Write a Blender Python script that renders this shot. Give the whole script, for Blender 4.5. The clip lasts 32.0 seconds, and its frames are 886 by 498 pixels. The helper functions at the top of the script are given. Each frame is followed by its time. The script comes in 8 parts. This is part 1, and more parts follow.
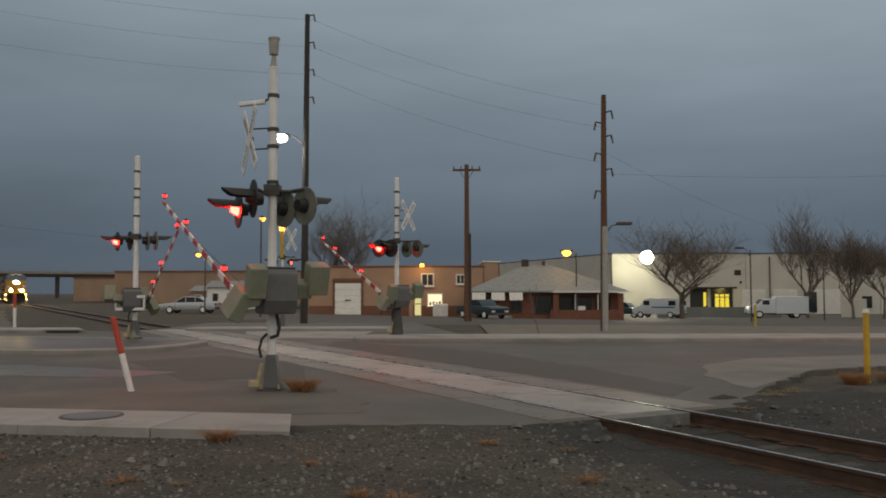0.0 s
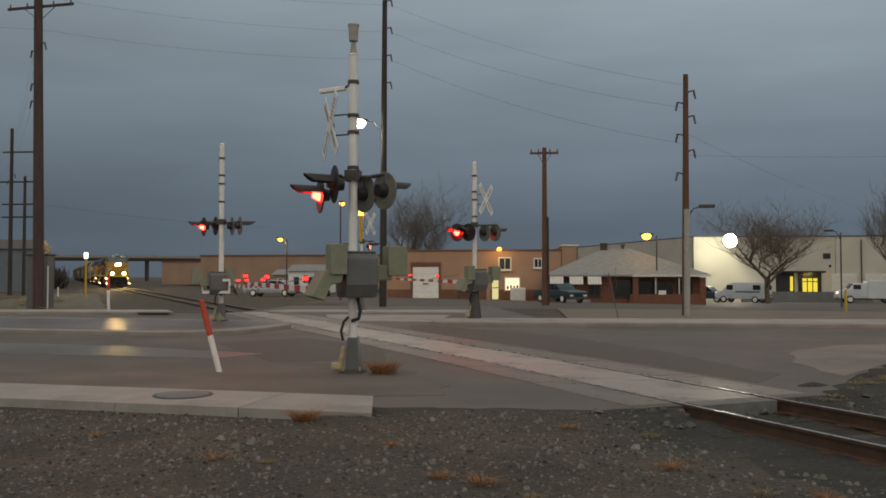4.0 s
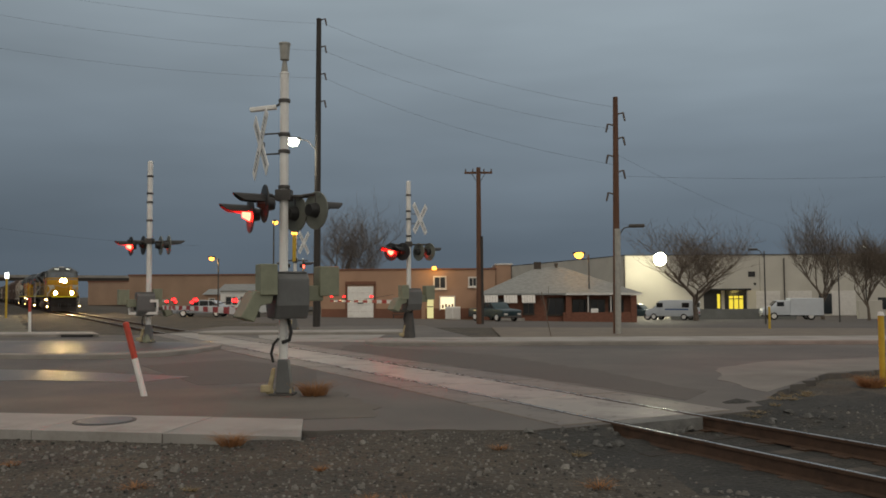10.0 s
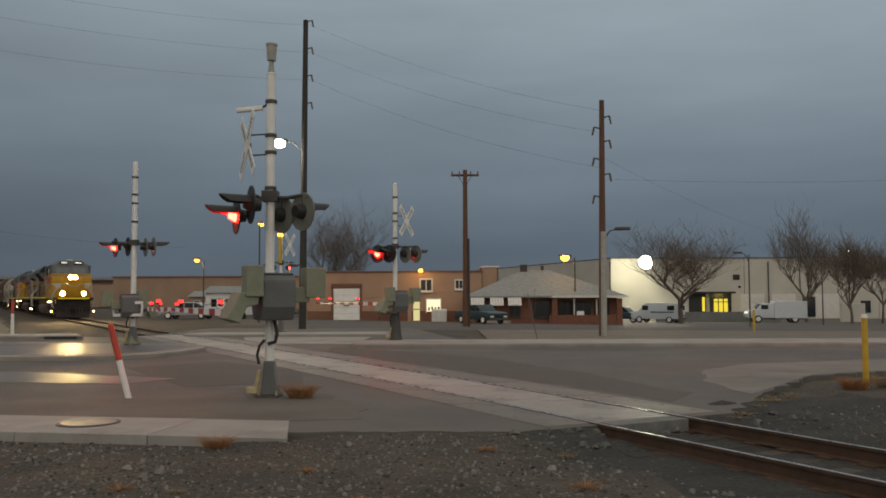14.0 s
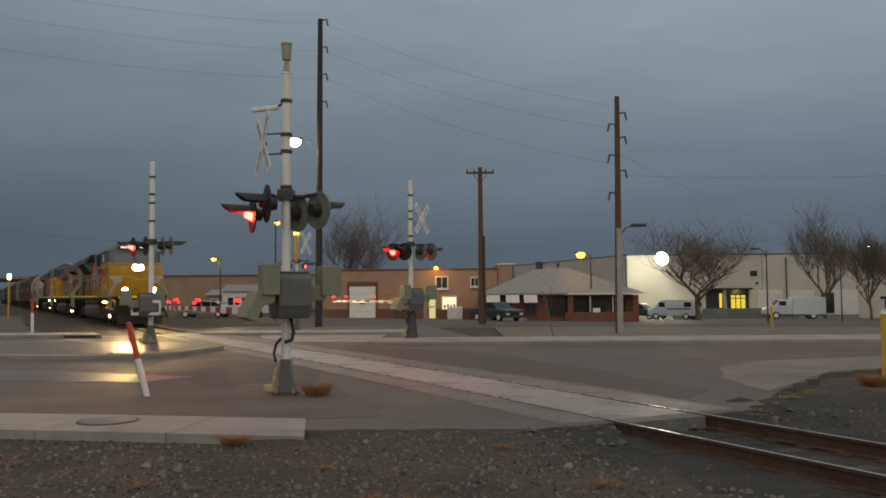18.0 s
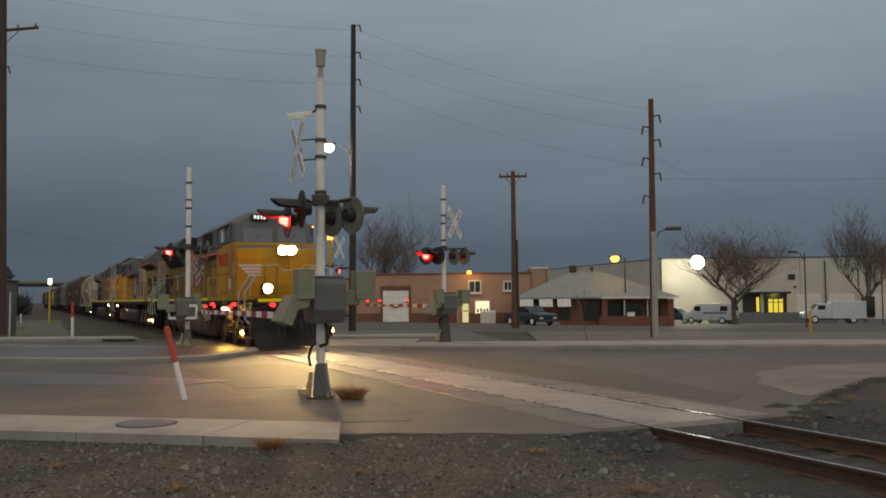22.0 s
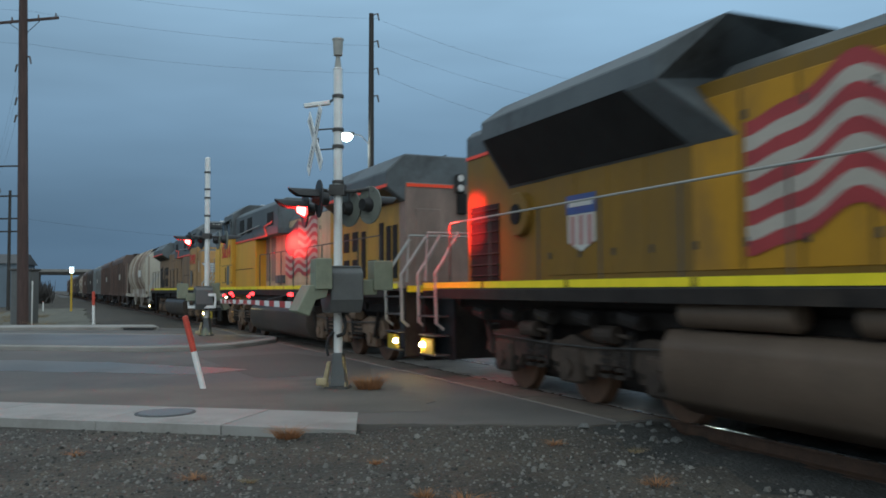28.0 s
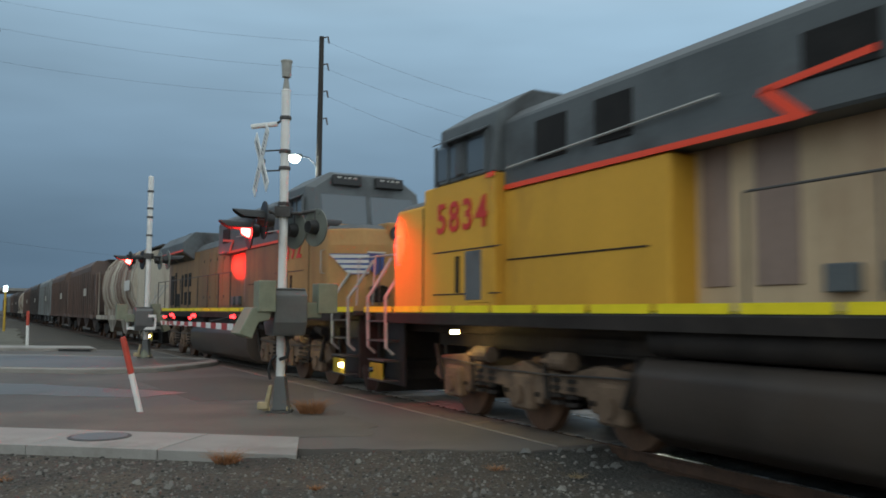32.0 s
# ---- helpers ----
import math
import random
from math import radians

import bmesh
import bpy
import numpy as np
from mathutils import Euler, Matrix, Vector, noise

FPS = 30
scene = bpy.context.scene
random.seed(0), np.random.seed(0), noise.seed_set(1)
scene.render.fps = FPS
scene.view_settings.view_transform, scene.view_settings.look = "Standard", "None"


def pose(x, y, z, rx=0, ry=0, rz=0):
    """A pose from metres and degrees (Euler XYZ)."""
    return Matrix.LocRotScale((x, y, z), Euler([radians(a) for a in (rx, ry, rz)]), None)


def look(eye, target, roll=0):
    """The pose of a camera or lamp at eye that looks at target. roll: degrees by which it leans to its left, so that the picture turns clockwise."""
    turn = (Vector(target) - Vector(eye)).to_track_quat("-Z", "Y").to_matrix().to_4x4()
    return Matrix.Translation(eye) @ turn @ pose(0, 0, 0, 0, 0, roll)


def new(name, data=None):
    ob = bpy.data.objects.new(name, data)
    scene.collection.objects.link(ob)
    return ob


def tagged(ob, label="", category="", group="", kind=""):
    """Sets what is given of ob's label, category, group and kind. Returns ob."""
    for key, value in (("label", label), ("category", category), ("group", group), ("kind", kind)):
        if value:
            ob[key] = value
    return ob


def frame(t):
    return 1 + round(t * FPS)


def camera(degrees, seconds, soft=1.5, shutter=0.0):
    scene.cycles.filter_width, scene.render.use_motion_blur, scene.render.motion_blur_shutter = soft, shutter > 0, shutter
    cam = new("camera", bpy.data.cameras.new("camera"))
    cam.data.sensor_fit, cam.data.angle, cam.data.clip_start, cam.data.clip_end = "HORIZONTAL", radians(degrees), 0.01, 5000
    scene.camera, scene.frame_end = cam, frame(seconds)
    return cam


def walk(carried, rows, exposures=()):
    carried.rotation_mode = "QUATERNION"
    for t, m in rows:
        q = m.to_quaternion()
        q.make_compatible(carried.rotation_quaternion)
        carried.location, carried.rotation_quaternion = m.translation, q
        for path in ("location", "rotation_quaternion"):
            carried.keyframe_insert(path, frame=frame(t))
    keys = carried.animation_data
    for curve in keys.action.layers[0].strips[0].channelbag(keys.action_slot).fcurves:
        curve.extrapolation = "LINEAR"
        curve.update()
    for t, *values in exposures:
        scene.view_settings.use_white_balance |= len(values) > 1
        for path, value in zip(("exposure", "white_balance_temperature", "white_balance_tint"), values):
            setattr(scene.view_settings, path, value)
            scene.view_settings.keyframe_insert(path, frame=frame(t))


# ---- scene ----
# camera, handheld beside the track, eye 1.635 m above the rail
cam = camera(55.0, 32.0, soft=1.7, shutter=0.8)
PATH = [
    (0.0, pose(-0.033, -0.003, 1.624, 92.909, 0.103, 0.387)),
    (0.5, pose(-0.030, -0.010, 1.626, 92.784, 0.023, -0.425)),
    (1.0, pose(-0.032, -0.001, 1.629, 92.871, 0.058, -0.313)),
    (1.5, pose(-0.025, -0.017, 1.617, 92.340, 0.761, 0.365)),
    (2.0, pose(-0.050, -0.019, 1.630, 91.440, 0.902, 2.281)),
    (2.5, pose(-0.049, -0.021, 1.631, 91.684, 0.378, 4.013)),
    (4.5, pose(-0.068, -0.029, 1.627, 91.829, 0.049, 5.592)),
    (5.0, pose(-0.012, -0.003, 1.623, 91.674, 0.306, 4.755)),
    (5.5, pose(0.041, 0.012, 1.628, 91.775, 0.134, 2.809)),
    (6.0, pose(0.047, 0.003, 1.620, 91.494, 0.297, 2.198)),
    (6.5, pose(-0.021, -0.014, 1.635, 91.522, 0.519, 2.049)),
    (7.0, pose(-0.070, 0.004, 1.634, 91.579, 0.766, 1.385)),
    (7.5, pose(-0.065, -0.008, 1.634, 91.559, 1.221, 0.322)),
    (8.0, pose(0.008, 0.021, 1.640, 91.831, 0.761, 0.078)),
    (8.5, pose(0.011, 0.028, 1.640, 92.094, 0.993, 0.307)),
    (9.0, pose(0.010, 0.045, 1.648, 92.461, 0.492, 0.611)),
    (9.5, pose(0.000, 0.024, 1.649, 92.777, 0.439, 0.917)),
    (10.0, pose(-0.010, 0.004, 1.653, 93.076, 0.294, 1.238)),
    (10.5, pose(-0.013, 0.013, 1.642, 93.054, 0.126, 1.412)),
    (11.0, pose(-0.017, -0.021, 1.631, 92.848, -0.221, 0.990)),
    (11.5, pose(-0.011, 0.000, 1.636, 92.973, -0.269, 0.363)),
    (12.0, pose(-0.021, -0.018, 1.631, 92.883, 0.481, 0.514)),
    (12.5, pose(-0.013, -0.027, 1.641, 92.826, -0.020, 0.876)),
    (13.0, pose(0.001, 0.001, 1.635, 92.884, 0.015, 0.499)),
    (13.5, pose(0.003, 0.008, 1.633, 93.000, 0.165, 0.154)),
    (14.0, pose(-0.020, 0.010, 1.638, 93.248, 0.199, 0.307)),
    (14.5, pose(-0.016, 0.014, 1.641, 93.334, 0.272, 0.618)),
    (16.5, pose(-0.009, 0.021, 1.641, 93.160, -0.050, 0.960)),
    (17.0, pose(-0.005, 0.025, 1.635, 93.144, 0.015, 0.887)),
    (17.5, pose(-0.010, 0.009, 1.640, 93.041, 0.162, 1.025)),
    (18.0, pose(-0.018, -0.002, 1.641, 93.090, 0.439, 1.362)),
    (18.5, pose(-0.017, -0.004, 1.638, 93.097, 0.681, 1.681)),
    (19.0, pose(-0.014, -0.007, 1.648, 93.565, 0.663, 1.964)),
    (19.5, pose(-0.019, -0.016, 1.653, 93.940, 0.565, 2.291)),
    (20.0, pose(-0.028, -0.006, 1.650, 94.034, 0.597, 2.570)),
    (20.5, pose(-0.028, -0.024, 1.640, 93.738, 0.069, 2.794)),
    (21.0, pose(-0.024, -0.033, 1.634, 93.259, -0.161, 3.040)),
    (21.5, pose(-0.021, -0.028, 1.640, 93.145, 0.272, 3.359)),
    (22.0, pose(-0.027, -0.026, 1.646, 93.377, 0.472, 3.576)),
    (22.5, pose(-0.012, -0.018, 1.657, 93.905, -0.032, 3.578)),
    (23.0, pose(-0.017, 0.005, 1.660, 94.142, -0.786, 3.310)),
    (23.5, pose(-0.022, -0.006, 1.653, 94.180, -0.603, 3.575)),
    (24.0, pose(-0.014, 0.009, 1.658, 94.408, -0.933, 3.679)),
    (24.5, pose(-0.016, 0.017, 1.658, 94.703, -1.060, 3.468)),
    (25.0, pose(-0.030, 0.010, 1.646, 94.385, -1.012, 3.617)),
    (25.5, pose(-0.036, -0.001, 1.651, 93.857, -0.623, 4.335)),
    (26.0, pose(-0.037, 0.004, 1.651, 93.527, -0.446, 4.986)),
    (26.5, pose(-0.039, 0.029, 1.652, 93.123, -0.662, 5.200)),
    (28.5, pose(-0.010, 0.033, 1.665, 92.655, 0.677, 4.582)),
    (29.0, pose(-0.004, 0.019, 1.664, 93.466, 0.374, 4.039)),
    (29.5, pose(-0.004, 0.003, 1.664, 93.865, -0.128, 3.508)),
    (30.0, pose(-0.005, -0.004, 1.658, 93.931, -0.341, 3.146)),
    (30.5, pose(-0.001, -0.003, 1.656, 94.111, -0.495, 2.609)),
    (31.0, pose(0.003, 0.008, 1.664, 94.233, -0.161, 2.080)),
    (31.5, pose(-0.009, 0.015, 1.659, 94.359, -0.289, 1.696)),
    (32.0, pose(0.002, 0.013, 1.661, 94.294, -0.370, 1.181)),
]
EXPOSURES = [(0.0, 0.17, 6800, 10), (4.5, 0.27, 6900, 10), (14.5, 0.22, 6900, 10), (18.0, 0.14, 6800, 10), (24.5, 0.13, 6700, 10), (25.3, 0.2, 6200, 6), (26.2, 0.50, 5500, -1), (28.5, 0.73, 5250, -2), (30.0, 0.76, 5500, -1), (32.0, 0.75, 5650, 0)]
walk(cam, PATH, EXPOSURES)

# ---- sky and light: dusk under thin cloud, the afterglow overhead and behind ----
world = bpy.data.worlds.new("dusk")
scene.world = world
world.use_nodes = True
wn, wl = world.node_tree.nodes, world.node_tree.links
wn.clear()
w_out, w_bg = wn.new("ShaderNodeOutputWorld"), wn.new("ShaderNodeBackground")
w_tc, w_sep, w_map = wn.new("ShaderNodeTexCoord"), wn.new("ShaderNodeSeparateXYZ"), wn.new("ShaderNodeMapRange")
w_ramp, w_noise, w_mul = wn.new("ShaderNodeValToRGB"), wn.new("ShaderNodeTexNoise"), wn.new("ShaderNodeMix")
w_sq, w_add, w_back = wn.new("ShaderNodeMapping"), wn.new("ShaderNodeMath"), wn.new("ShaderNodeMapRange")
w_glow = wn.new("ShaderNodeMix")
wl.new(w_tc.outputs["Generated"], w_sep.inputs[0])
w_map.inputs["From Min"].default_value, w_map.inputs["From Max"].default_value = -0.05, 1.0
wl.new(w_sep.outputs["Z"], w_map.inputs["Value"])
wl.new(w_map.outputs[0], w_ramp.inputs[0])
el = w_ramp.color_ramp.elements
el[0].position, el[0].color = 0.0, (0.080, 0.102, 0.131, 1)
el[1].position, el[1].color = 1.0, (0.49, 0.465, 0.44, 1)
for pos, col in ((0.10, (0.086, 0.116, 0.152)), (0.22, (0.149, 0.193, 0.240)), (0.36, (0.247, 0.308, 0.364)), (0.55, (0.36, 0.37, 0.38))):
    e = el.new(pos)
    e.color = (*col, 1)
w_sq.inputs["Scale"].default_value = (1.2, 1.2, 6.0)
wl.new(w_tc.outputs["Generated"], w_sq.inputs[0])
w_noise.inputs["Scale"].default_value, w_noise.inputs["Detail"].default_value = 2.2, 3.0
wl.new(w_sq.outputs[0], w_noise.inputs["Vector"])
w_add.operation = "MULTIPLY_ADD"
w_add.inputs[1].default_value, w_add.inputs[2].default_value = 0.5, 0.75
wl.new(w_noise.outputs[0], w_add.inputs[0])
w_mul.data_type, w_mul.blend_type = "RGBA", "MULTIPLY"
w_mul.inputs[0].default_value = 1.0
wl.new(w_ramp.outputs[0], w_mul.inputs[6])
wl.new(w_add.outputs[0], w_mul.inputs[7])
w_back.inputs["From Min"].default_value, w_back.inputs["From Max"].default_value = 0.1, -0.9
w_back.inputs["To Max"].default_value = 1.0
wl.new(w_sep.outputs["Y"], w_back.inputs["Value"])
w_glow.data_type, w_glow.blend_type = "RGBA", "ADD"
w_glow.inputs[7].default_value = (0.40, 0.345, 0.275, 1)
wl.new(w_back.outputs[0], w_glow.inputs[0])
wl.new(w_mul.outputs[2], w_glow.inputs[6])
w_side, w_tone = wn.new("ShaderNodeMapRange"), wn.new("ShaderNodeMix")
w_side.inputs["From Min"].default_value, w_side.inputs["From Max"].default_value = -0.5, 0.1
w_side.inputs["To Min"].default_value, w_side.inputs["To Max"].default_value = 0.84, 1.03
wl.new(w_sep.outputs["X"], w_side.inputs["Value"])
w_tone.data_type, w_tone.blend_type = "RGBA", "MULTIPLY"
w_tone.inputs[0].default_value = 1.0
wl.new(w_glow.outputs[2], w_tone.inputs[6])
wl.new(w_side.outputs[0], w_tone.inputs[7])
wl.new(w_tone.outputs[2], w_bg.inputs[0])
w_bg.inputs[1].default_value = 1.0
wl.new(w_bg.outputs[0], w_out.inputs[0])


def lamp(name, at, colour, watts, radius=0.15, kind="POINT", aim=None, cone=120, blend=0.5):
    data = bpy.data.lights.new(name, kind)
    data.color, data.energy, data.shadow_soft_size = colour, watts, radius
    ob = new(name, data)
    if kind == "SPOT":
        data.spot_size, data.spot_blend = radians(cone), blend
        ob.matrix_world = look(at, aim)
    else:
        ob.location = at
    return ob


# ---- materials ----
def mat(name, colour, rough=0.7, metal=0.0, var=0.2, scale=1.5, bump=0.15, fine=30.0, stain=None, stain_at=0.6, rand=0.0, squash=(1, 1, 1), spec=0.5):
    """Base colour that varies at two scales, an optional stain colour, fine relief, and a change of tone from piece to piece."""
    m = bpy.data.materials.new(name)
    m.use_nodes = True
    n, l = m.node_tree.nodes, m.node_tree.links
    b = n["Principled BSDF"]
    tc, mp = n.new("ShaderNodeTexCoord"), n.new("ShaderNodeMapping")
    mp.inputs["Scale"].default_value = squash
    l.new(tc.outputs["Object"], mp.inputs[0])
    big, small = n.new("ShaderNodeTexNoise"), n.new("ShaderNodeTexNoise")
    big.inputs["Scale"].default_value, big.inputs["Detail"].default_value = scale, 4
    small.inputs["Scale"].default_value, small.inputs["Detail"].default_value = fine, 3
    l.new(mp.outputs[0], big.inputs["Vector"])
    l.new(mp.outputs[0], small.inputs["Vector"])
    add = n.new("ShaderNodeMath")
    add.operation = "MULTIPLY_ADD"
    add.inputs[1].default_value = 0.35
    l.new(small.outputs[0], add.inputs[0])
    l.new(big.outputs[0], add.inputs[2])
    rng = n.new("ShaderNodeMapRange")
    rng.inputs["From Min"].default_value, rng.inputs["From Max"].default_value = 0.45, 0.9
    rng.inputs["To Min"].default_value, rng.inputs["To Max"].default_value = 1 - var, 1 + var
    l.new(add.outputs[0], rng.inputs["Value"])
    mul = n.new("ShaderNodeMix")
    mul.data_type, mul.blend_type = "RGBA", "MULTIPLY"
    mul.inputs[0].default_value = 1.0
    mul.inputs[6].default_value = (*colour, 1)
    l.new(rng.outputs[0], mul.inputs[7])
    last = mul.outputs[2]
    if stain:
        st = n.new("ShaderNodeTexNoise")
        st.inputs["Scale"].default_value, st.inputs["Detail"].default_value = scale * 0.6, 6
        st.inputs["Roughness"].default_value = 0.65
        l.new(mp.outputs[0], st.inputs["Vector"])
        sr = n.new("ShaderNodeMapRange")
        sr.inputs["From Min"].default_value, sr.inputs["From Max"].default_value = stain_at - 0.08, stain_at + 0.1
        l.new(st.outputs[0], sr.inputs["Value"])
        sm = n.new("ShaderNodeMix")
        sm.data_type = "RGBA"
        sm.inputs[7].default_value = (*stain, 1)
        l.new(sr.outputs[0], sm.inputs[0])
        l.new(last, sm.inputs[6])
        last = sm.outputs[2]
    if rand:
        oi, rr = n.new("ShaderNodeObjectInfo"), n.new("ShaderNodeMapRange")
        rr.inputs["To Min"].default_value, rr.inputs["To Max"].default_value = 1 - rand, 1 + rand
        l.new(oi.outputs["Random"], rr.inputs["Value"])
        rm = n.new("ShaderNodeMix")
        rm.data_type, rm.blend_type = "RGBA", "MULTIPLY"
        rm.inputs[0].default_value = 1.0
        l.new(last, rm.inputs[6])
        l.new(rr.outputs[0], rm.inputs[7])
        last = rm.outputs[2]
    l.new(last, b.inputs["Base Color"])
    rgh = n.new("ShaderNodeMapRange")
    rgh.inputs["To Min"].default_value, rgh.inputs["To Max"].default_value = max(0.03, rough - 0.12), min(1, rough + 0.12)
    l.new(big.outputs[0], rgh.inputs["Value"])
    l.new(rgh.outputs[0], b.inputs["Roughness"])
    b.inputs["Metallic"].default_value = metal
    b.inputs["Specular IOR Level"].default_value = spec
    if bump:
        bp = n.new("ShaderNodeBump")
        bp.inputs["Strength"].default_value, bp.inputs["Distance"].default_value = bump, 0.02
        l.new(small.outputs[0], bp.inputs["Height"])
        l.new(bp.outputs[0], b.inputs["Normal"])
    return m


def glow(name, colour, strength):
    m = bpy.data.materials.new(name)
    m.use_nodes = True
    n, l = m.node_tree.nodes, m.node_tree.links
    n.clear()
    o, e = n.new("ShaderNodeOutputMaterial"), n.new("ShaderNodeEmission")
    e.inputs[0].default_value, e.inputs[1].default_value = (*colour, 1), strength
    l.new(e.outputs[0], o.inputs[0])
    return m


def glass(name, colour=(0.02, 0.025, 0.03), rough=0.08):
    m = bpy.data.materials.new(name)
    m.use_nodes = True
    b = m.node_tree.nodes["Principled BSDF"]
    b.inputs["Base Color"].default_value, b.inputs["Roughness"].default_value = (*colour, 1), rough
    b.inputs["Specular IOR Level"].default_value = 0.7
    return m


def stony(m, scale, pale, dark, at=0.70, depth=0.02):
    """Adds scattered pale and dark pebbles of one size to a material's colour and relief."""
    n, l = m.node_tree.nodes, m.node_tree.links
    b = n["Principled BSDF"]
    tc, vo, sep = n.new("ShaderNodeTexCoord"), n.new("ShaderNodeTexVoronoi"), n.new("ShaderNodeSeparateColor")
    vo.inputs["Scale"].default_value = scale
    l.new(tc.outputs["Object"], vo.inputs["Vector"])
    l.new(vo.outputs["Color"], sep.inputs[0])
    last = b.inputs["Base Color"].links[0].from_socket
    for channel, colour, lo in (("Red", pale, at), ("Green", dark, 0.62)):
        step, edge, both, mix = n.new("ShaderNodeMath"), n.new("ShaderNodeMapRange"), n.new("ShaderNodeMath"), n.new("ShaderNodeMix")
        step.operation, step.inputs[1].default_value = "GREATER_THAN", lo
        l.new(sep.outputs[channel], step.inputs[0])
        edge.inputs["From Min"].default_value, edge.inputs["From Max"].default_value = 0.42, 0.25
        l.new(vo.outputs["Distance"], edge.inputs["Value"])
        both.operation = "MULTIPLY"
        l.new(step.outputs[0], both.inputs[0])
        l.new(edge.outputs[0], both.inputs[1])
        mix.data_type = "RGBA"
        mix.inputs[7].default_value = (*colour, 1)
        l.new(both.outputs[0], mix.inputs[0])
        l.new(last, mix.inputs[6])
        last = mix.outputs[2]
    l.new(last, b.inputs["Base Color"])
    bp = n.new("ShaderNodeBump")
    bp.inputs["Strength"].default_value, bp.inputs["Distance"].default_value, bp.invert = 0.8, depth, True
    l.new(vo.outputs["Distance"], bp.inputs["Height"])
    if b.inputs["Normal"].links:
        l.new(b.inputs["Normal"].links[0].from_socket, bp.inputs["Normal"])
    l.new(bp.outputs[0], b.inputs["Normal"])
    return m


def mixed(m, spread):
    """Lets the tone of each loose stone of a joined heap differ."""
    n, l = m.node_tree.nodes, m.node_tree.links
    b = n["Principled BSDF"]
    geo, rr, mul = n.new("ShaderNodeNewGeometry"), n.new("ShaderNodeMapRange"), n.new("ShaderNodeMix")
    rr.inputs["To Min"].default_value, rr.inputs["To Max"].default_value = spread
    l.new(geo.outputs["Random Per Island"], rr.inputs["Value"])
    mul.data_type, mul.blend_type = "RGBA", "MULTIPLY"
    mul.inputs[0].default_value = 1.0
    l.new(b.inputs["Base Color"].links[0].from_socket, mul.inputs[6])
    l.new(rr.outputs[0], mul.inputs[7])
    l.new(mul.outputs[2], b.inputs["Base Color"])
    return m


M_DIRT = mat("dirt", (0.064, 0.056, 0.044), 0.95, var=0.4, scale=0.7, bump=0.6, fine=22, stain=(0.108, 0.085, 0.060), stain_at=0.56)
stony(stony(M_DIRT, 13.0, (0.17, 0.155, 0.13), (0.045, 0.042, 0.036), 0.88, 0.03), 30.0, (0.17, 0.152, 0.125), (0.036, 0.034, 0.030), 0.80, 0.02)
M_BED = stony(stony(mat("dark_track_bed", (0.034, 0.034, 0.030), 0.95, var=0.4, scale=1.1, bump=0.6, fine=22, stain=(0.065, 0.058, 0.046), stain_at=0.58), 14.0, (0.10, 0.096, 0.085), (0.022, 0.022, 0.020), 0.86, 0.03), 32.0, (0.085, 0.082, 0.074), (0.02, 0.02, 0.019), 0.80, 0.02)
M_GRAVEL = mixed(mat("gravel_stone", (0.15, 0.142, 0.128), 0.9, var=0.3, scale=9, bump=0.3, fine=60), (0.22, 1.45))
M_ROCK = mat("pale_rock", (0.19, 0.182, 0.162), 0.9, var=0.25, scale=6, bump=0.3, fine=40, rand=0.35)
M_ASPHALT = mat("asphalt", (0.118, 0.107, 0.095), 0.74, var=0.30, scale=0.35, bump=0.25, fine=70, stain=(0.078, 0.072, 0.067), stain_at=0.55)
M_NEWASPHALT = mat("dark_asphalt", (0.085, 0.074, 0.064), 0.75, var=0.2, scale=0.6, bump=0.25, fine=80)
M_SIDEDUST = mat("dusty_shoulder", (0.138, 0.121, 0.101), 0.85, var=0.28, scale=0.6, bump=0.3, fine=40, stain=(0.105, 0.094, 0.083), stain_at=0.54)
M_POLISHED = mat("tyre_polished_asphalt", (0.108, 0.098, 0.088), 0.42, var=0.3, scale=0.5, bump=0.12, fine=70, stain=(0.075, 0.069, 0.062), stain_at=0.55)
M_CONCRETE = mat("concrete", (0.31, 0.297, 0.275), 0.85, var=0.16, scale=0.9, bump=0.12, fine=50, stain=(0.20, 0.185, 0.165), stain_at=0.6, rand=0.08)
M_VERGE = mat("dusty_verge", (0.165, 0.138, 0.108), 0.85, var=0.25, scale=0.8, bump=0.3, fine=40, stain=(0.14, 0.12, 0.098), stain_at=0.56)
M_PANEL = mat("crossing_concrete", (0.33, 0.30, 0.265), 0.5, var=0.2, scale=1.3, bump=0.12, fine=50, stain=(0.15, 0.135, 0.12), stain_at=0.58, rand=0.12)
M_SIDEPANEL = mat("worn_crossing_concrete", (0.185, 0.155, 0.125), 0.5, var=0.25, scale=1.3, bump=0.15, fine=50, stain=(0.11, 0.097, 0.085), stain_at=0.54, rand=0.14)
M_RUBBLE = mat("broken_concrete", (0.115, 0.115, 0.108), 0.9, var=0.3, scale=4, bump=0.4, fine=40, rand=0.4)
M_KERB = mat("kerb_concrete", (0.26, 0.245, 0.22), 0.85, var=0.2, scale=1.2, bump=0.15, fine=40)
M_RUST = mat("rusty_rail", (0.085, 0.049, 0.031), 0.75, metal=0.2, var=0.35, scale=5, bump=0.2, fine=60)
M_RAILTOP = mat("polished_rail", (0.50, 0.48, 0.45), 0.28, metal=1.0, var=0.1, scale=3, bump=0.0)
M_TIE = mat("weathered_tie", (0.052, 0.045, 0.038), 0.9, var=0.35, scale=2, bump=0.4, fine=25, squash=(1, 6, 1), rand=0.4)
M_ALU = mat("weathered_aluminium", (0.78, 0.775, 0.74), 0.4, metal=0.0, var=0.1, scale=4, bump=0.05)
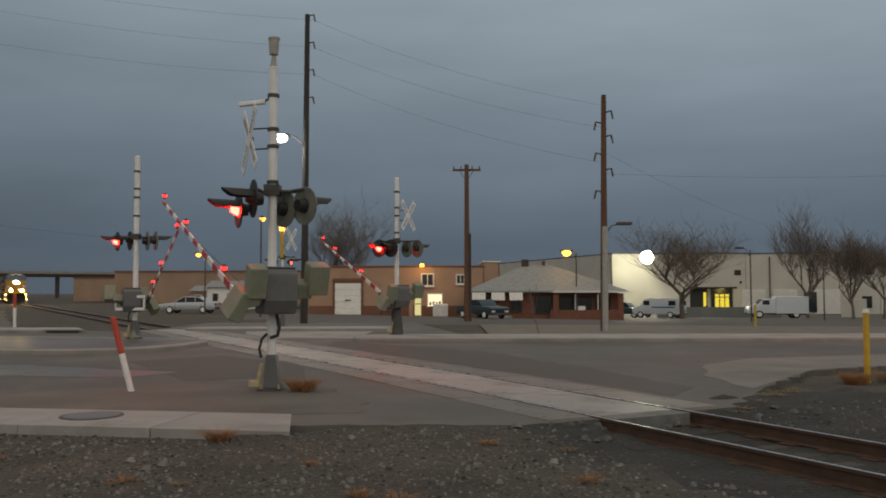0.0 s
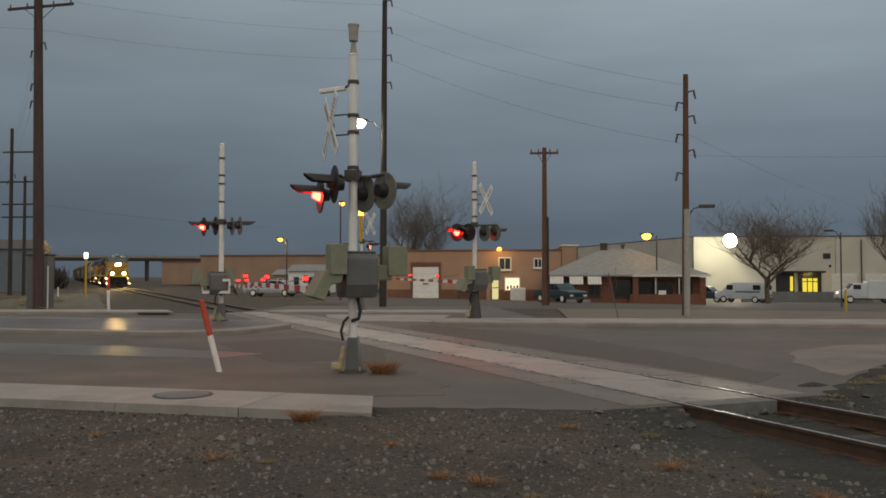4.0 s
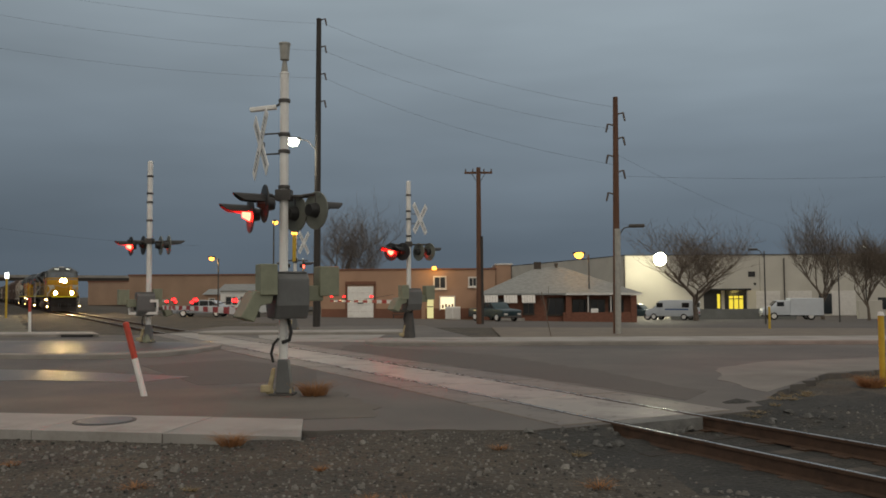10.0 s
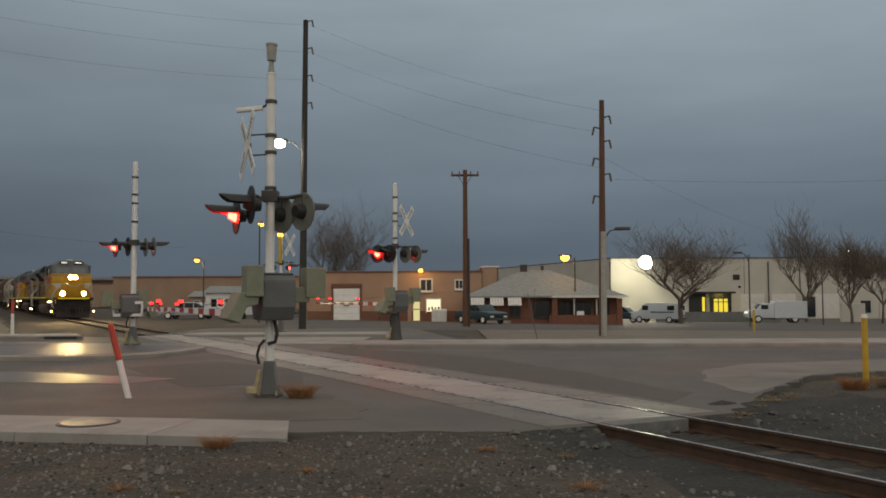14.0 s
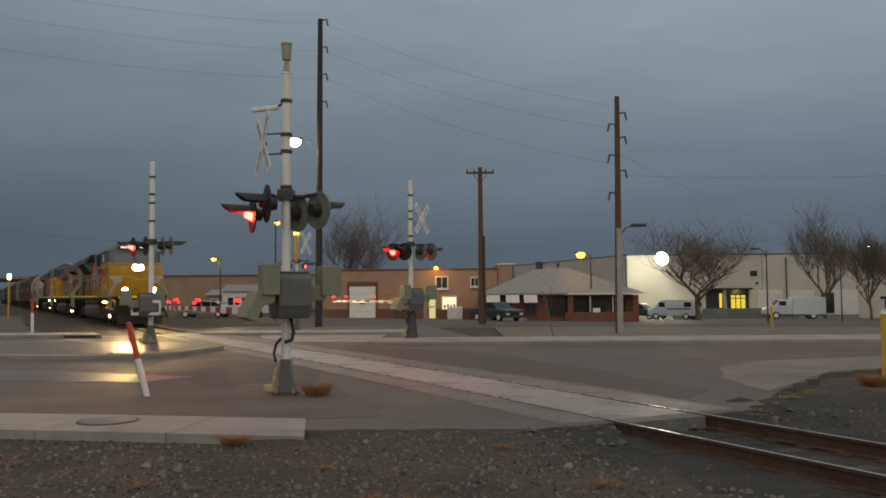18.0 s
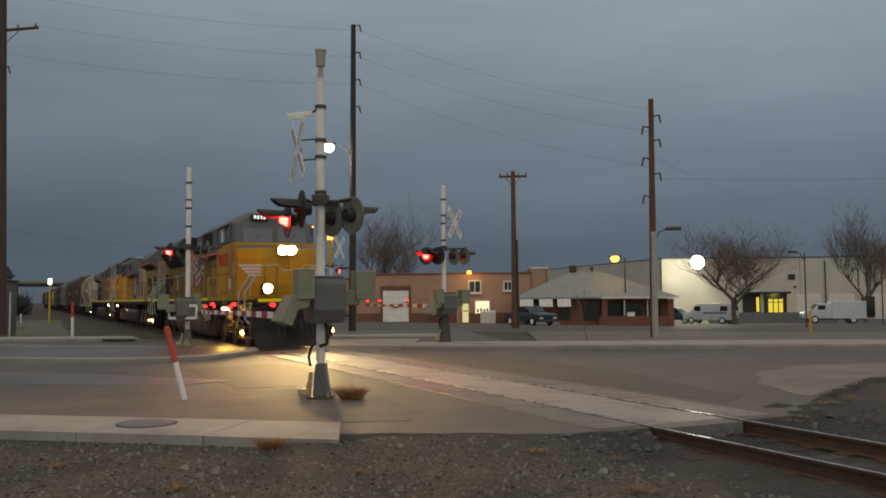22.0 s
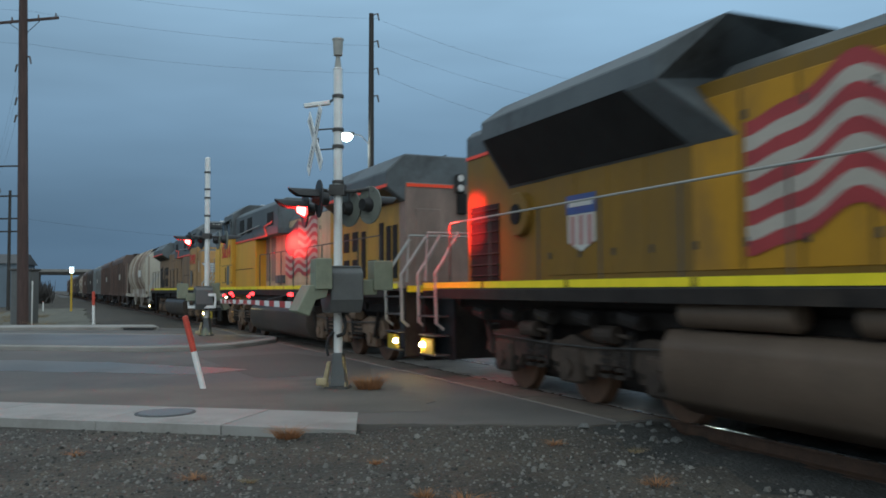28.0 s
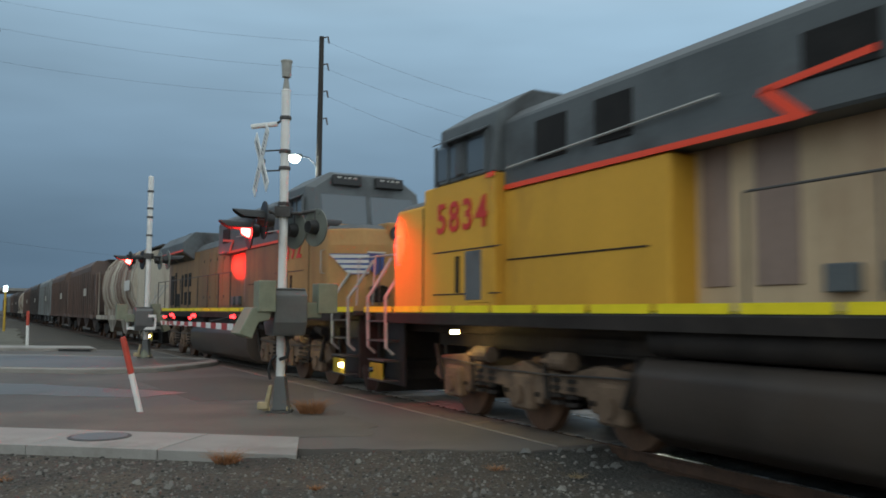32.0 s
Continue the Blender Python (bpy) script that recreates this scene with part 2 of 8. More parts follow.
M_WHITE = mat("white_paint", (0.82, 0.815, 0.78), 0.5, var=0.08, scale=5, bump=0.05, stain=(0.5, 0.46, 0.40), stain_at=0.68)
M_RED = mat("red_reflective", (0.42, 0.03, 0.025), 0.4, var=0.12, scale=6, bump=0.03)
M_REDFADE = mat("faded_red_paint", (0.50, 0.075, 0.045), 0.5, var=0.15, scale=6, bump=0.05)
M_GREENGREY = mat("grey_green_steel", (0.22, 0.235, 0.165), 0.6, var=0.15, scale=4, bump=0.08, stain=(0.17, 0.15, 0.11), stain_at=0.66)
M_GREYBOX = mat("grey_enamel", (0.125, 0.130, 0.128), 0.45, var=0.12, scale=3, bump=0.05, stain=(0.11, 0.11, 0.11), stain_at=0.64)
M_BLACK = mat("black_paint", (0.018, 0.018, 0.018), 0.5, var=0.3, scale=5, bump=0.05)
M_STEEL = mat("dark_steel", (0.09, 0.085, 0.08), 0.6, metal=0.4, var=0.25, scale=4, bump=0.1)
M_LENSDARK = mat("unlit_red_lens", (0.10, 0.018, 0.012), 0.15, var=0.2, scale=8, bump=0)
M_BELL = mat("dull_grey_bell", (0.36, 0.355, 0.32), 0.55, var=0.15, scale=6, bump=0.05)
M_LENSOFF = mat("dull_lens_back", (0.16, 0.17, 0.145), 0.3, var=0.25, scale=3, bump=0.05)
M_YELLOWPOST = mat("yellow_paint", (0.55, 0.36, 0.03), 0.5, var=0.15, scale=5, bump=0.05)
M_WOODPOLE = mat("brown_pole_wood", (0.125, 0.062, 0.038), 0.85, var=0.3, scale=2, bump=0.3, fine=20, squash=(4, 4, 0.4))
M_DARKPOLE = mat("dark_pole_wood", (0.045, 0.040, 0.036), 0.85, var=0.3, scale=2, bump=0.3, fine=20, squash=(4, 4, 0.4))
M_UMBERPOLE = mat("umber_pole_wood", (0.075, 0.047, 0.040), 0.85, var=0.3, scale=2, bump=0.3, fine=20, squash=(4, 4, 0.4))
M_WIRE = mat("wire", (0.035, 0.035, 0.037), 0.6, var=0.1)
M_PORC = mat("porcelain", (0.10, 0.085, 0.08), 0.25, var=0.1)
M_BARK = mat("bark", (0.150, 0.120, 0.095), 0.95, var=0.3, scale=4, bump=0.4, fine=25)
M_DRYGRASS = mat("dry_weed", (0.30, 0.145, 0.06), 0.9, var=0.35, scale=9, bump=0.0)
M_STRAW = mat("straw_grass", (0.26, 0.20, 0.11), 0.9, var=0.35, scale=6, bump=0.0)
M_TAN = mat("tan_stucco", (0.40, 0.255, 0.175), 0.9, var=0.1, scale=0.5, bump=0.15, fine=18, stain=(0.32, 0.20, 0.135), stain_at=0.64)
M_TANDARK = mat("brown_base_paint", (0.19, 0.09, 0.06), 0.9, var=0.15, scale=0.8, bump=0.1)
M_BRICK = mat("red_brick", (0.185, 0.078, 0.050), 0.9, var=0.25, scale=3, bump=0.3, fine=14, squash=(1, 1, 3))
M_SHINGLE = mat("grey_shingle", (0.25, 0.262, 0.255), 0.9, var=0.2, scale=2.5, bump=0.3, fine=12, squash=(1, 1, 4), rand=0.1)
M_WAREHOUSE = mat("white_precast", (0.52, 0.50, 0.44), 0.85, var=0.08, scale=0.3, bump=0.08, fine=10, stain=(0.42, 0.39, 0.33), stain_at=0.66)
M_TRIM = mat("white_trim", (0.66, 0.64, 0.60), 0.6, var=0.08, scale=3, bump=0.03)
M_PANE = glass("dark_pane")
M_CABGLASS = glass("cab_window_glass", (0.10, 0.12, 0.14), 0.05)
M_LITYELLOW = glow("lit_yellow_room", (1.0, 0.80, 0.08), 0.75)
M_LITWARM = glow("lit_shop_window", (1.0, 0.86, 0.55), 1.1)
M_SIGNRED = glow("red_signal_lens", (1.0, 0.0075, 0.0055), 120.0)
M_SIGNBEAM = glow("red_signal_beam", (1.0, 0.06, 0.035), 8.0)
M_GATERED = glow("red_gate_lamp", (1.0, 0.02, 0.02), 5.0)
M_AMBER = glow("amber_lamp", (1.0, 0.40, 0.05), 5.0)
M_WHITELAMP = glow("white_street_lamp", (1.0, 0.95, 0.72), 26.0)
M_HEAD = glow("locomotive_headlight", (1.0, 0.68, 0.30), 4200.0)
M_DITCH = glow("ditch_light", (1.0, 0.68, 0.30), 720.0)
M_TRUCKLIGHT = glow("truck_light", (1.0, 0.55, 0.10), 260.0)
M_STEPLIGHT = glow("step_light", (1.0, 0.62, 0.18), 80.0)
M_STEPDIM = glow("dim_step_light", (1.0, 0.66, 0.26), 14.0)
M_TYRE = mat("tyre_rubber", (0.02, 0.02, 0.02), 0.9, var=0.2, bump=0.1)


# ---- mesh helpers ----
def part(name, bm, material, parent=None, label="", m=None, smooth=False):
    """Links a bmesh as one mesh object, under its thing or part."""
    data = bpy.data.meshes.new(name)
    bm.to_mesh(data)
    bm.free()
    for one in (material if isinstance(material, (list, tuple)) else [material]):
        data.materials.append(one)
    if smooth:
        data.polygons.foreach_set("use_smooth", [True] * len(data.polygons))
        data.set_sharp_from_angle(angle=radians(40))
    ob = new(name, data)
    ob.parent = parent
    if m is not None:
        ob.matrix_basis = m
    return tagged(ob, label)


def piece(name, data, parent, m):
    ob = new(name, data)
    ob.parent = parent
    ob.matrix_basis = m
    return ob


def mesh_of(bm, material, name="piece"):
    data = bpy.data.meshes.new(name)
    bm.to_mesh(data)
    bm.free()
    data.materials.append(material)
    return data


def thing(name, m, label, category, group="", kind=""):
    ob = new(name)
    ob.empty_display_size = 0.2
    ob.matrix_basis = m
    return tagged(ob, label, category, group, kind)


def B():
    return bmesh.new()


def box(bm, c, s, rot=(0, 0, 0), mi=0):
    r = bmesh.ops.create_cube(bm, size=1, matrix=pose(*c, *rot) @ Matrix.Diagonal((*s, 1)))
    if mi:
        for f in {f for v in r["verts"] for f in v.link_faces}:
            f.material_index = mi
    return bm


def rod(bm, a, b, r, r2=None, n=10, mi=0):
    a, b = Vector(a), Vector(b)
    d = b - a
    m = Matrix.Translation((a + b) / 2) @ d.to_track_quat("Z", "Y").to_matrix().to_4x4()
    q = bmesh.ops.create_cone(bm, cap_ends=True, segments=n, radius1=r, radius2=r if r2 is None else r2, depth=d.length, matrix=m)
    if mi:
        for f in {f for v in q["verts"] for f in v.link_faces}:
            f.material_index = mi
    return bm


def tube(bm, pts, r, n=8):
    """One round tube swept along a line of points."""
    pts = [Vector(p) for p in pts]
    rings, up = [], None
    for i, p in enumerate(pts):
        d = (pts[min(i + 1, len(pts) - 1)] - pts[max(i - 1, 0)]).normalized()
        up = d.orthogonal().normalized() if up is None else (up - d * up.dot(d)).normalized()
        side = d.cross(up)
        rings.append([bm.verts.new(p + (up * math.cos(2 * math.pi * k / n) + side * math.sin(2 * math.pi * k / n)) * r) for k in range(n)])
    for a, b in zip(rings, rings[1:]):
        for k in range(n):
            bm.faces.new((a[k], a[(k + 1) % n], b[(k + 1) % n], b[k]))
    bm.faces.new(rings[0][::-1])
    bm.faces.new(rings[-1])
    return bm


def prism(bm, pts, axis, lo, hi, mi=0):
    """A polygon of 2D points pushed along an axis: 'x' takes (y, z), 'y' takes (x, z), 'z' takes (x, y)."""
    put = {"x": lambda p, k: (k, p[0], p[1]), "y": lambda p, k: (p[0], k, p[1]), "z": lambda p, k: (p[0], p[1], k)}[axis]
    a = [bm.verts.new(put(p, lo)) for p in pts]
    b = [bm.verts.new(put(p, hi)) for p in pts]
    fs = [bm.faces.new(a), bm.faces.new(b)]
    for i in range(len(pts)):
        j = (i + 1) % len(pts)
        fs.append(bm.faces.new((a[i], a[j], b[j], b[i])))
    for f in fs:
        f.material_index = mi
    bmesh.ops.recalc_face_normals(bm, faces=fs)
    return bm


def bev(bm, w, seg=1):
    sharp = [e for e in bm.edges if len(e.link_faces) == 2 and e.calc_face_angle(0) > 0.5]
    bmesh.ops.bevel(bm, geom=sharp, offset=w, segments=seg, affect="EDGES", profile=0.6, clamp_overlap=True)
    return bm


def soup(name, verts, faces, material, parent=None, label="", m=None):
    data = bpy.data.meshes.new(name)
    data.from_pydata(verts, [], faces)
    data.materials.append(material)
    ob = new(name, data)
    ob.parent = parent
    if m is not None:
        ob.matrix_basis = m
    return tagged(ob, label)

# ---- the plan: the track runs 28.3 degrees left of ahead and bends left on the crossing ----
TURN = 28.302
NX, NY = math.cos(radians(TURN)), math.sin(radians(TURN))     # across the track, away from the camera
DX, DY = -NY, NX                                              # along the track, away from the camera
MID = 7.685                                                   # from the camera to the centre line
GAUGE = 0.715                                                 # centre line to the middle of a rail head
CROSS0, CROSS1 = 9.0, 39.0                                    # the paved crossing along the track


BEND, BEND0, BEND1 = 0.0288, 10.0, 20.0                       # turn to the left in radians, and where it begins and ends


def ramp(v, a, b):
    return min(max((v - a) / (b - a), 0.0), 1.0)


def heading(s):
    return TURN + math.degrees(BEND * ramp(s, BEND0, BEND1))


def at_track(s, off=0.0, z=0.0):
    k = min(max(s, BEND0), BEND1) - BEND0
    off_line = MID - BEND * (k * k / (2 * (BEND1 - BEND0)) + max(s - BEND1, 0.0))
    a = radians(heading(s))
    return Vector((NX * off_line + DX * s + math.cos(a) * off, NY * off_line + DY * s + math.sin(a) * off, z))


def track_pose(s, off=0.0, z=0.0, rx=0, ry=0, more=0):
    p = at_track(s, off, z)
    return pose(p.x, p.y, p.z, rx, ry, heading(s) + 90 + more)      # x away along the track, y towards the camera's left


def chord(a, b, off=0.0):
    """Length of the straight piece from a to b along the track, and its pose at a."""
    p, q = at_track(a, off), at_track(b, off)
    return (q - p).length, pose(p.x, p.y, 0, 0, 0, math.degrees(math.atan2(q.y - p.y, q.x - p.x)))


def land(x, y):
    """Height of the ground: level at the crossing, falling away gently behind the road to the right of the track."""
    off = x * NX + y * NY - MID
    return -0.12 - 0.02 * ramp(off, 8, 40) * (min(max(y, 34), 100) - 34)


# ---- ground: one sheet to the horizon ----
def build_ground():
    xs = sorted({*np.linspace(-12, 12, 81), *np.linspace(-80, 80, 65), *np.linspace(-1500, 1500, 31)})
    ys = sorted({*np.linspace(2, 14, 49), *np.linspace(-40, 130, 69), *np.linspace(-600, 2600, 33)})
    verts = []
    for y in ys:
        for x in xs:
            off = x * NX + y * NY - MID
            s = x * DX + y * DY
            z = land(x, y)
            if y < 20 and s < CROSS0 + 1:
                n = noise.noise((x * 0.9, y * 0.9, 0)) * 0.035 + noise.noise((x * 3.1, y * 3.1, 4)) * 0.015
                z += n - 0.02
                if abs(off) < 2.2:
                    z -= 0.035 * (1 - ramp(abs(off), 1.5, 2.2))
                if s > 7.6 and 0.85 < abs(off) < 2.3:
                    z = max(z, -0.028 - 0.17 * ramp(CROSS0 - 0.1 - s, 0.05, 1.2) + 0.015 * noise.noise((x * 4, y * 4, 3)))
                if off > 2.2:
                    z += 0.03 * ramp(off, 2.2, 3) + 0.065 * ramp(y, 9.5, 13)
                    gap = float(np.interp(x, (3.6, 4.45, 5.1, 6.1, 7.6, 9.5, 14), (11.6, 13.1, 14.2, 15.8, 17.9, 18.8, 19.2))) - y
                    z = max(z, -0.022 - 0.16 * ramp(gap, 0.4, 3.5)) + 0.02 * noise.noise((x * 1.7, y * 1.7, 2)) * ramp(gap, 0.3, 0.8)
                elif off < -2.2:
                    edge = (10.05 - 0.155 * (x + 1.9) if x < -1.9 else 10.6) - y
                    z = max(z, -0.030 - 0.13 * ramp(edge, 0.1, 1.6))
            verts.append((x, y, z))
    w = len(xs)
    faces = [(j * w + i, j * w + i + 1, (j + 1) * w + i + 1, (j + 1) * w + i) for j in range(len(ys) - 1) for i in range(w - 1)]
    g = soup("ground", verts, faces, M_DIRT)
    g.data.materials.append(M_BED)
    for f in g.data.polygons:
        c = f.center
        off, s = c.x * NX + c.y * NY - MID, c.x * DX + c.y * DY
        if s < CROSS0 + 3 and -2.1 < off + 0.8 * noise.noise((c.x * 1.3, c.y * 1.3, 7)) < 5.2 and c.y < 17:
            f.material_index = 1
    g.data.polygons.foreach_set("use_smooth", [True] * len(faces))
    return tagged(g, "bare brown dirt and gravel ground with dry weeds", "ground", kind="structure")


GROUND = build_ground()


M_APRON = mat("driveway_concrete", (0.19, 0.178, 0.16), 0.85, var=0.2, scale=0.7, bump=0.12, fine=50, stain=(0.14, 0.125, 0.11), stain_at=0.58)


def flat(name, pts, top, thick, material, label, category, w=0.0):
    bm = prism(B(), pts, "z", top - thick, top)
    if w:
        bev(bm, w)
    ob = part(name, bm, material)
    return tagged(ob, label, category, kind="structure")


def broken(pts, amp, seed, step=0.22):
    """The same line, crumbled: short runs that wander by amp."""
    rg, out = random.Random(seed), []
    for a, b in zip(pts, pts[1:]):
        n = max(1, int(math.hypot(b[0] - a[0], b[1] - a[1]) / step))
        for i in range(n):
            t = i / n
            k = amp * (0 if i == 0 else 1)
            out.append((a[0] + (b[0] - a[0]) * t + rg.uniform(-k, k), a[1] + (b[1] - a[1]) * t + rg.uniform(-k, k)))
    return out + [pts[-1]]


E1 = at_track(CROSS0 - 0.15, -1.42)
E2 = at_track(CROSS0 - 0.15, 1.7)
ROAD = flat("road", [(-120, 30.2), (-2.15, 11.46), *broken([(-2.0, 10.58), (-0.9, 10.62), (0.6, 10.58), (E1.x, E1.y)], 0.07, 4), *broken([(E2.x, E2.y), (4.45, 13.1), (5.1, 14.2), (6.1, 15.8), (7.6, 17.9), (9.5, 18.8), (14, 19.2)], 0.10, 9), (150, 20),
              (150, 30.0), (1.5, 30.0), (0.5, 33.0), (-2.0, 46.5), (-13.0, 46.5), (-13.2, 36.5), (-120, 36.5)], -0.012, 0.16, M_ASPHALT, "worn grey-brown asphalt road across the railway", "road")
flat("verge_strip", [(-40, 17.5), (-2.2, 11.48), *broken([(-1.2, 11.7), (-1.3, 13.0), (-2.3, 14.9), (-3.7, 15.7), (-5.0, 15.3), (-5.8, 14.6), (-6.9, 14.2), (-8.4, 13.7)], 0.11, 21, 0.3), (-20, 15.6), (-40, 19.0)], -0.006, 0.05, M_SIDEDUST, "dusty tan concrete verge between pavement and road", "verge")
flat("asphalt_patch", [(-7.7, 20.4), (-4.9, 15.9), (-3.7, 16.4), (-2.6, 15.4), (-3.3, 19.2), (-5.9, 22.2)], -0.009, 0.05, M_NEWASPHALT, "darker asphalt patch in the worn road", "road")
# dark asphalt colour laid along the panels as their shadow band
flat("worn_band", broken([tuple(at_track(s_, o_).xy) for s_, o_ in ((10.2, 1.75), (13.5, 1.75), (18.0, 1.8), (25.0, 1.8), (27.0, 3.0), (20.0, 4.4), (14.5, 3.7), (11.0, 3.0))], 0.12, 33, 0.4), -0.009, 0.05, M_NEWASPHALT, "dark asphalt band painted as shade beside the crossing", "road")
LOT = None


def build_lot():
    xs, ys = np.linspace(-16, 150, 42), np.linspace(46.5, 112, 18)
    verts, faces = [], []
    for y in ys:
        for x in xs:
            lim = (MID + 4.5 - y * NY) / NX
            verts.append((max(x, lim), y, land(max(x, lim), y) + (0.108 if x > lim + 4 and y > 47 else -0.03)))
    w = len(xs)
    for j in range(len(ys) - 1):
        for i in range(w - 1):
            faces.append((j * w + i, j * w + i + 1, (j + 1) * w + i + 1, (j + 1) * w + i))
    return tagged(soup("frontage_road", verts, faces, M_NEWASPHALT), "dark asphalt frontage road and parking lot", "road", kind="structure")


LOT = build_lot()


def build_verge():
    xs, ys = np.linspace(1.6, 140, 40), np.linspace(30.6, 46.6, 7)
    verts = [(x, y, land(x, y) + 0.05) for y in ys for x in xs]
    w = len(xs)
    faces = [(j * w + i, j * w + i + 1, (j + 1) * w + i + 1, (j + 1) * w + i) for j in range(len(ys) - 1) for i in range(w - 1)]
    return tagged(soup("verge_far", verts, faces, M_VERGE), "bare tan dirt strip between the road and the parking lot", "verge", kind="structure")


build_verge()
flat("concrete_apron", broken([(5.1, 14.5), (4.9, 16.6), (5.7, 19.2), (7.4, 21.0), (10.5, 22.2), (30, 23)], 0.08, 51, 0.4) + [(30, 19.6), (14, 19.3), (9.5, 18.9), (7.6, 18.0), (6.1, 15.9)], -0.006, 0.1, M_APRON,
     "pale concrete driveway apron beside the road", "pavement")
flat("concrete_crossing_edge", [(-3.3, 30.4), (-3.2, 38.4), (-6.2, 40.8), (-9.4, 39.0), (-8.0, 33.6), (-6.4, 30.6)], -0.007, 0.05, M_CONCRETE, "pale concrete paving beside the far crossing", "pavement")


def rounded(x0, x1, y0, y1, r, n=6):
    """A strip with a rounded left (x0) end."""
    pts = [(x1, y0), (x1, y1)]
    for i in range(n + 1):
        a = math.pi / 2 + math.pi / 2 * i / n
        pts.append((x0 + r + r * math.cos(a), y1 - r + r * math.sin(a)))
    for i in range(n + 1):
        a = math.pi + math.pi / 2 * i / n
        pts.append((x0 + r + r * math.cos(a), y0 + r + r * math.sin(a)))
    return pts


def island(name, pts, top, label, rim_w=0.18, fill=None):
    """A raised concrete island: kerb rim round a slab."""
    bm = bev(prism(B(), pts, "z", -0.1, top), 0.03)
    rim = tagged(part(name, bm, M_KERB), label, "pavement", kind="structure")
    cx, cy = sum(p[0] for p in pts) / len(pts), sum(p[1] for p in pts) / len(pts)
    ins = [(p[0] + (rim_w if p[0] < cx else -rim_w), p[1] + (rim_w if p[1] < cy else -rim_w)) for p in pts]
    part("slab", prism(B(), ins, "z", top - 0.05, top + 0.005), fill or M_CONCRETE, rim)
    return rim


island("median_right", rounded(-3.3, 140, 27.9, 30.9, 1.2), 0.12, "raised concrete median with a rounded nose")
ca, sa = math.cos(radians(10)), math.sin(radians(10))
left_nose = [(-7.7 - x * ca + y * sa, 25.2 + x * sa + y * ca) for x, y in rounded(0, 100, -3.1, 3.1, 2.4)]
island("median_left", left_nose, 0.12, "raised median with a tan kerb and a rounded nose", 0.42, M_POLISHED)
flat("polished_lane", broken([(-60, 24.6), (-20, 18.4), (-6.2, 16.5), (-5.6, 17.6), (-9.5, 19.3), (-22, 21.6), (-60, 27.6)], 0.12, 17, 0.6), -0.007, 0.05, M_POLISHED, "tyre-polished lane of the worn road", "road")
island("pavement_far", [(-120, 34.8), (-14.9, 34.8), (-16.2, 37.2), (-120, 37.6)], 0.12, "far concrete pavement and kerb")
island("median_end", rounded(-11.5, -2.5, 36.0, 38.6, 1.2), 0.10, "low concrete island beside the far roadway")

# near pavement: slabs with open joints
PAVE = thing("pavement_near", pose(0, 0, 0), "pale concrete pavement slabs, chipped at the edge", "pavement", kind="structure")
bm = bev(prism(B(), [(-3.415, 11.675), (-2.14, 11.475), (-1.90, 10.045), (-3.625, 10.31)], "z", -0.14, 0.0), 0.006)
part("slab", bm, M_CONCRETE, PAVE)
for i in range(1, 20):
    w = 1.5 + 0.25 * ((i * 7) % 3)
    d = sum(1.5 + 0.25 * ((k * 7) % 3) for k in range(i)) + w / 2
    d += 0.02
    bm = bev(box(B(), (0, 0, 0), (w - 0.006, 1.38, 0.14)), 0.006)
    part("slab", bm, M_CONCRETE, PAVE, m=pose(-2.03 - d * 0.988, 10.76 + d * 0.153, -0.07 + 0.002 * ((i * 5) % 3 - 1), 0, 0.1 * ((i * 3) % 3 - 1), -8.8))
cover = thing("manhole_cover", pose(-4.75, 11.30, 0.004), "dark cast-iron manhole cover in the pavement", "manhole cover")
part("ring", rod(B(), (0, 0, -0.02), (0, 0, 0.006), 0.40, n=28), M_STEEL, cover)
part("lid", rod(B(), (0, 0, 0.0), (0, 0, 0.012), 0.35, n=28), M_GREYBOX, cover)

# drain slots in the far kerb
for x, y in ((-15.8, 34.75),):
    d = thing("storm_drain", pose(x, y, 0.0), "dark storm drain slot in the kerb", "drain")
    part("slot", box(B(), (0, 0, 0.04), (1.3, 0.05, 0.09)), M_BLACK, d)
    part("lintel", bev(box(B(), (0, 0.05, 0.11), (1.5, 0.16, 0.05)), 0.01), M_KERB, d)

# ---- the track ----
TRACK = thing("railway_track", pose(0, 0, 0), "rusty rails on weathered wooden ties in gravel", "railway track", kind="structure")
PROFILE = [(-0.07, -0.17), (0.07, -0.17), (0.07, -0.158), (0.012, -0.14), (0.010, -0.035), (0.034, -0.028), (0.034, 0.0), (0.028, 0.004), (-0.028, 0.004), (-0.034, 0.0), (-0.034, -0.028), (-0.010, -0.035), (-0.012, -0.14), (-0.07, -0.158)]
for side in (-1, 1):
    for a, b in ((-40, 10), (10, 12), (12, 14), (14, 16), (16, 18), (18, 20), (20, 760)):
        ln, m = chord(a, b, side * GAUGE)
        rail = part("rail", prism(B(), PROFILE, "x", 0, ln), M_RUST, TRACK, m=m)
        part("running_surface", box(B(), (ln / 2, 0, 0.0052), (ln, 0.050, 0.003)), M_RAILTOP, rail, "worn bright rail head")
tie = mesh_of(bev(box(B(), (0, 0, 0), (0.23, 2.6, 0.18)), 0.012), M_TIE, "tie")
rnd = random.Random(5)
for i in range(44):
    s = CROSS0 - 0.35 - i * 0.53
    piece("tie", tie, TRACK, track_pose(s, rnd.uniform(-0.05, 0.05), -0.262 + rnd.uniform(-0.012, 0.008), rnd.uniform(-0.6, 0.6), 0, rnd.uniform(-2.5, 2.5)))
bm = B()
for i in range(240):
    box(bm, (0.4 + i * 0.55, 0, -0.262), (0.23, 2.6, 0.18))
tagged(part("tie", bm, M_TIE, TRACK, m=track_pose(CROSS1)), kind="stuff")
bm = B()
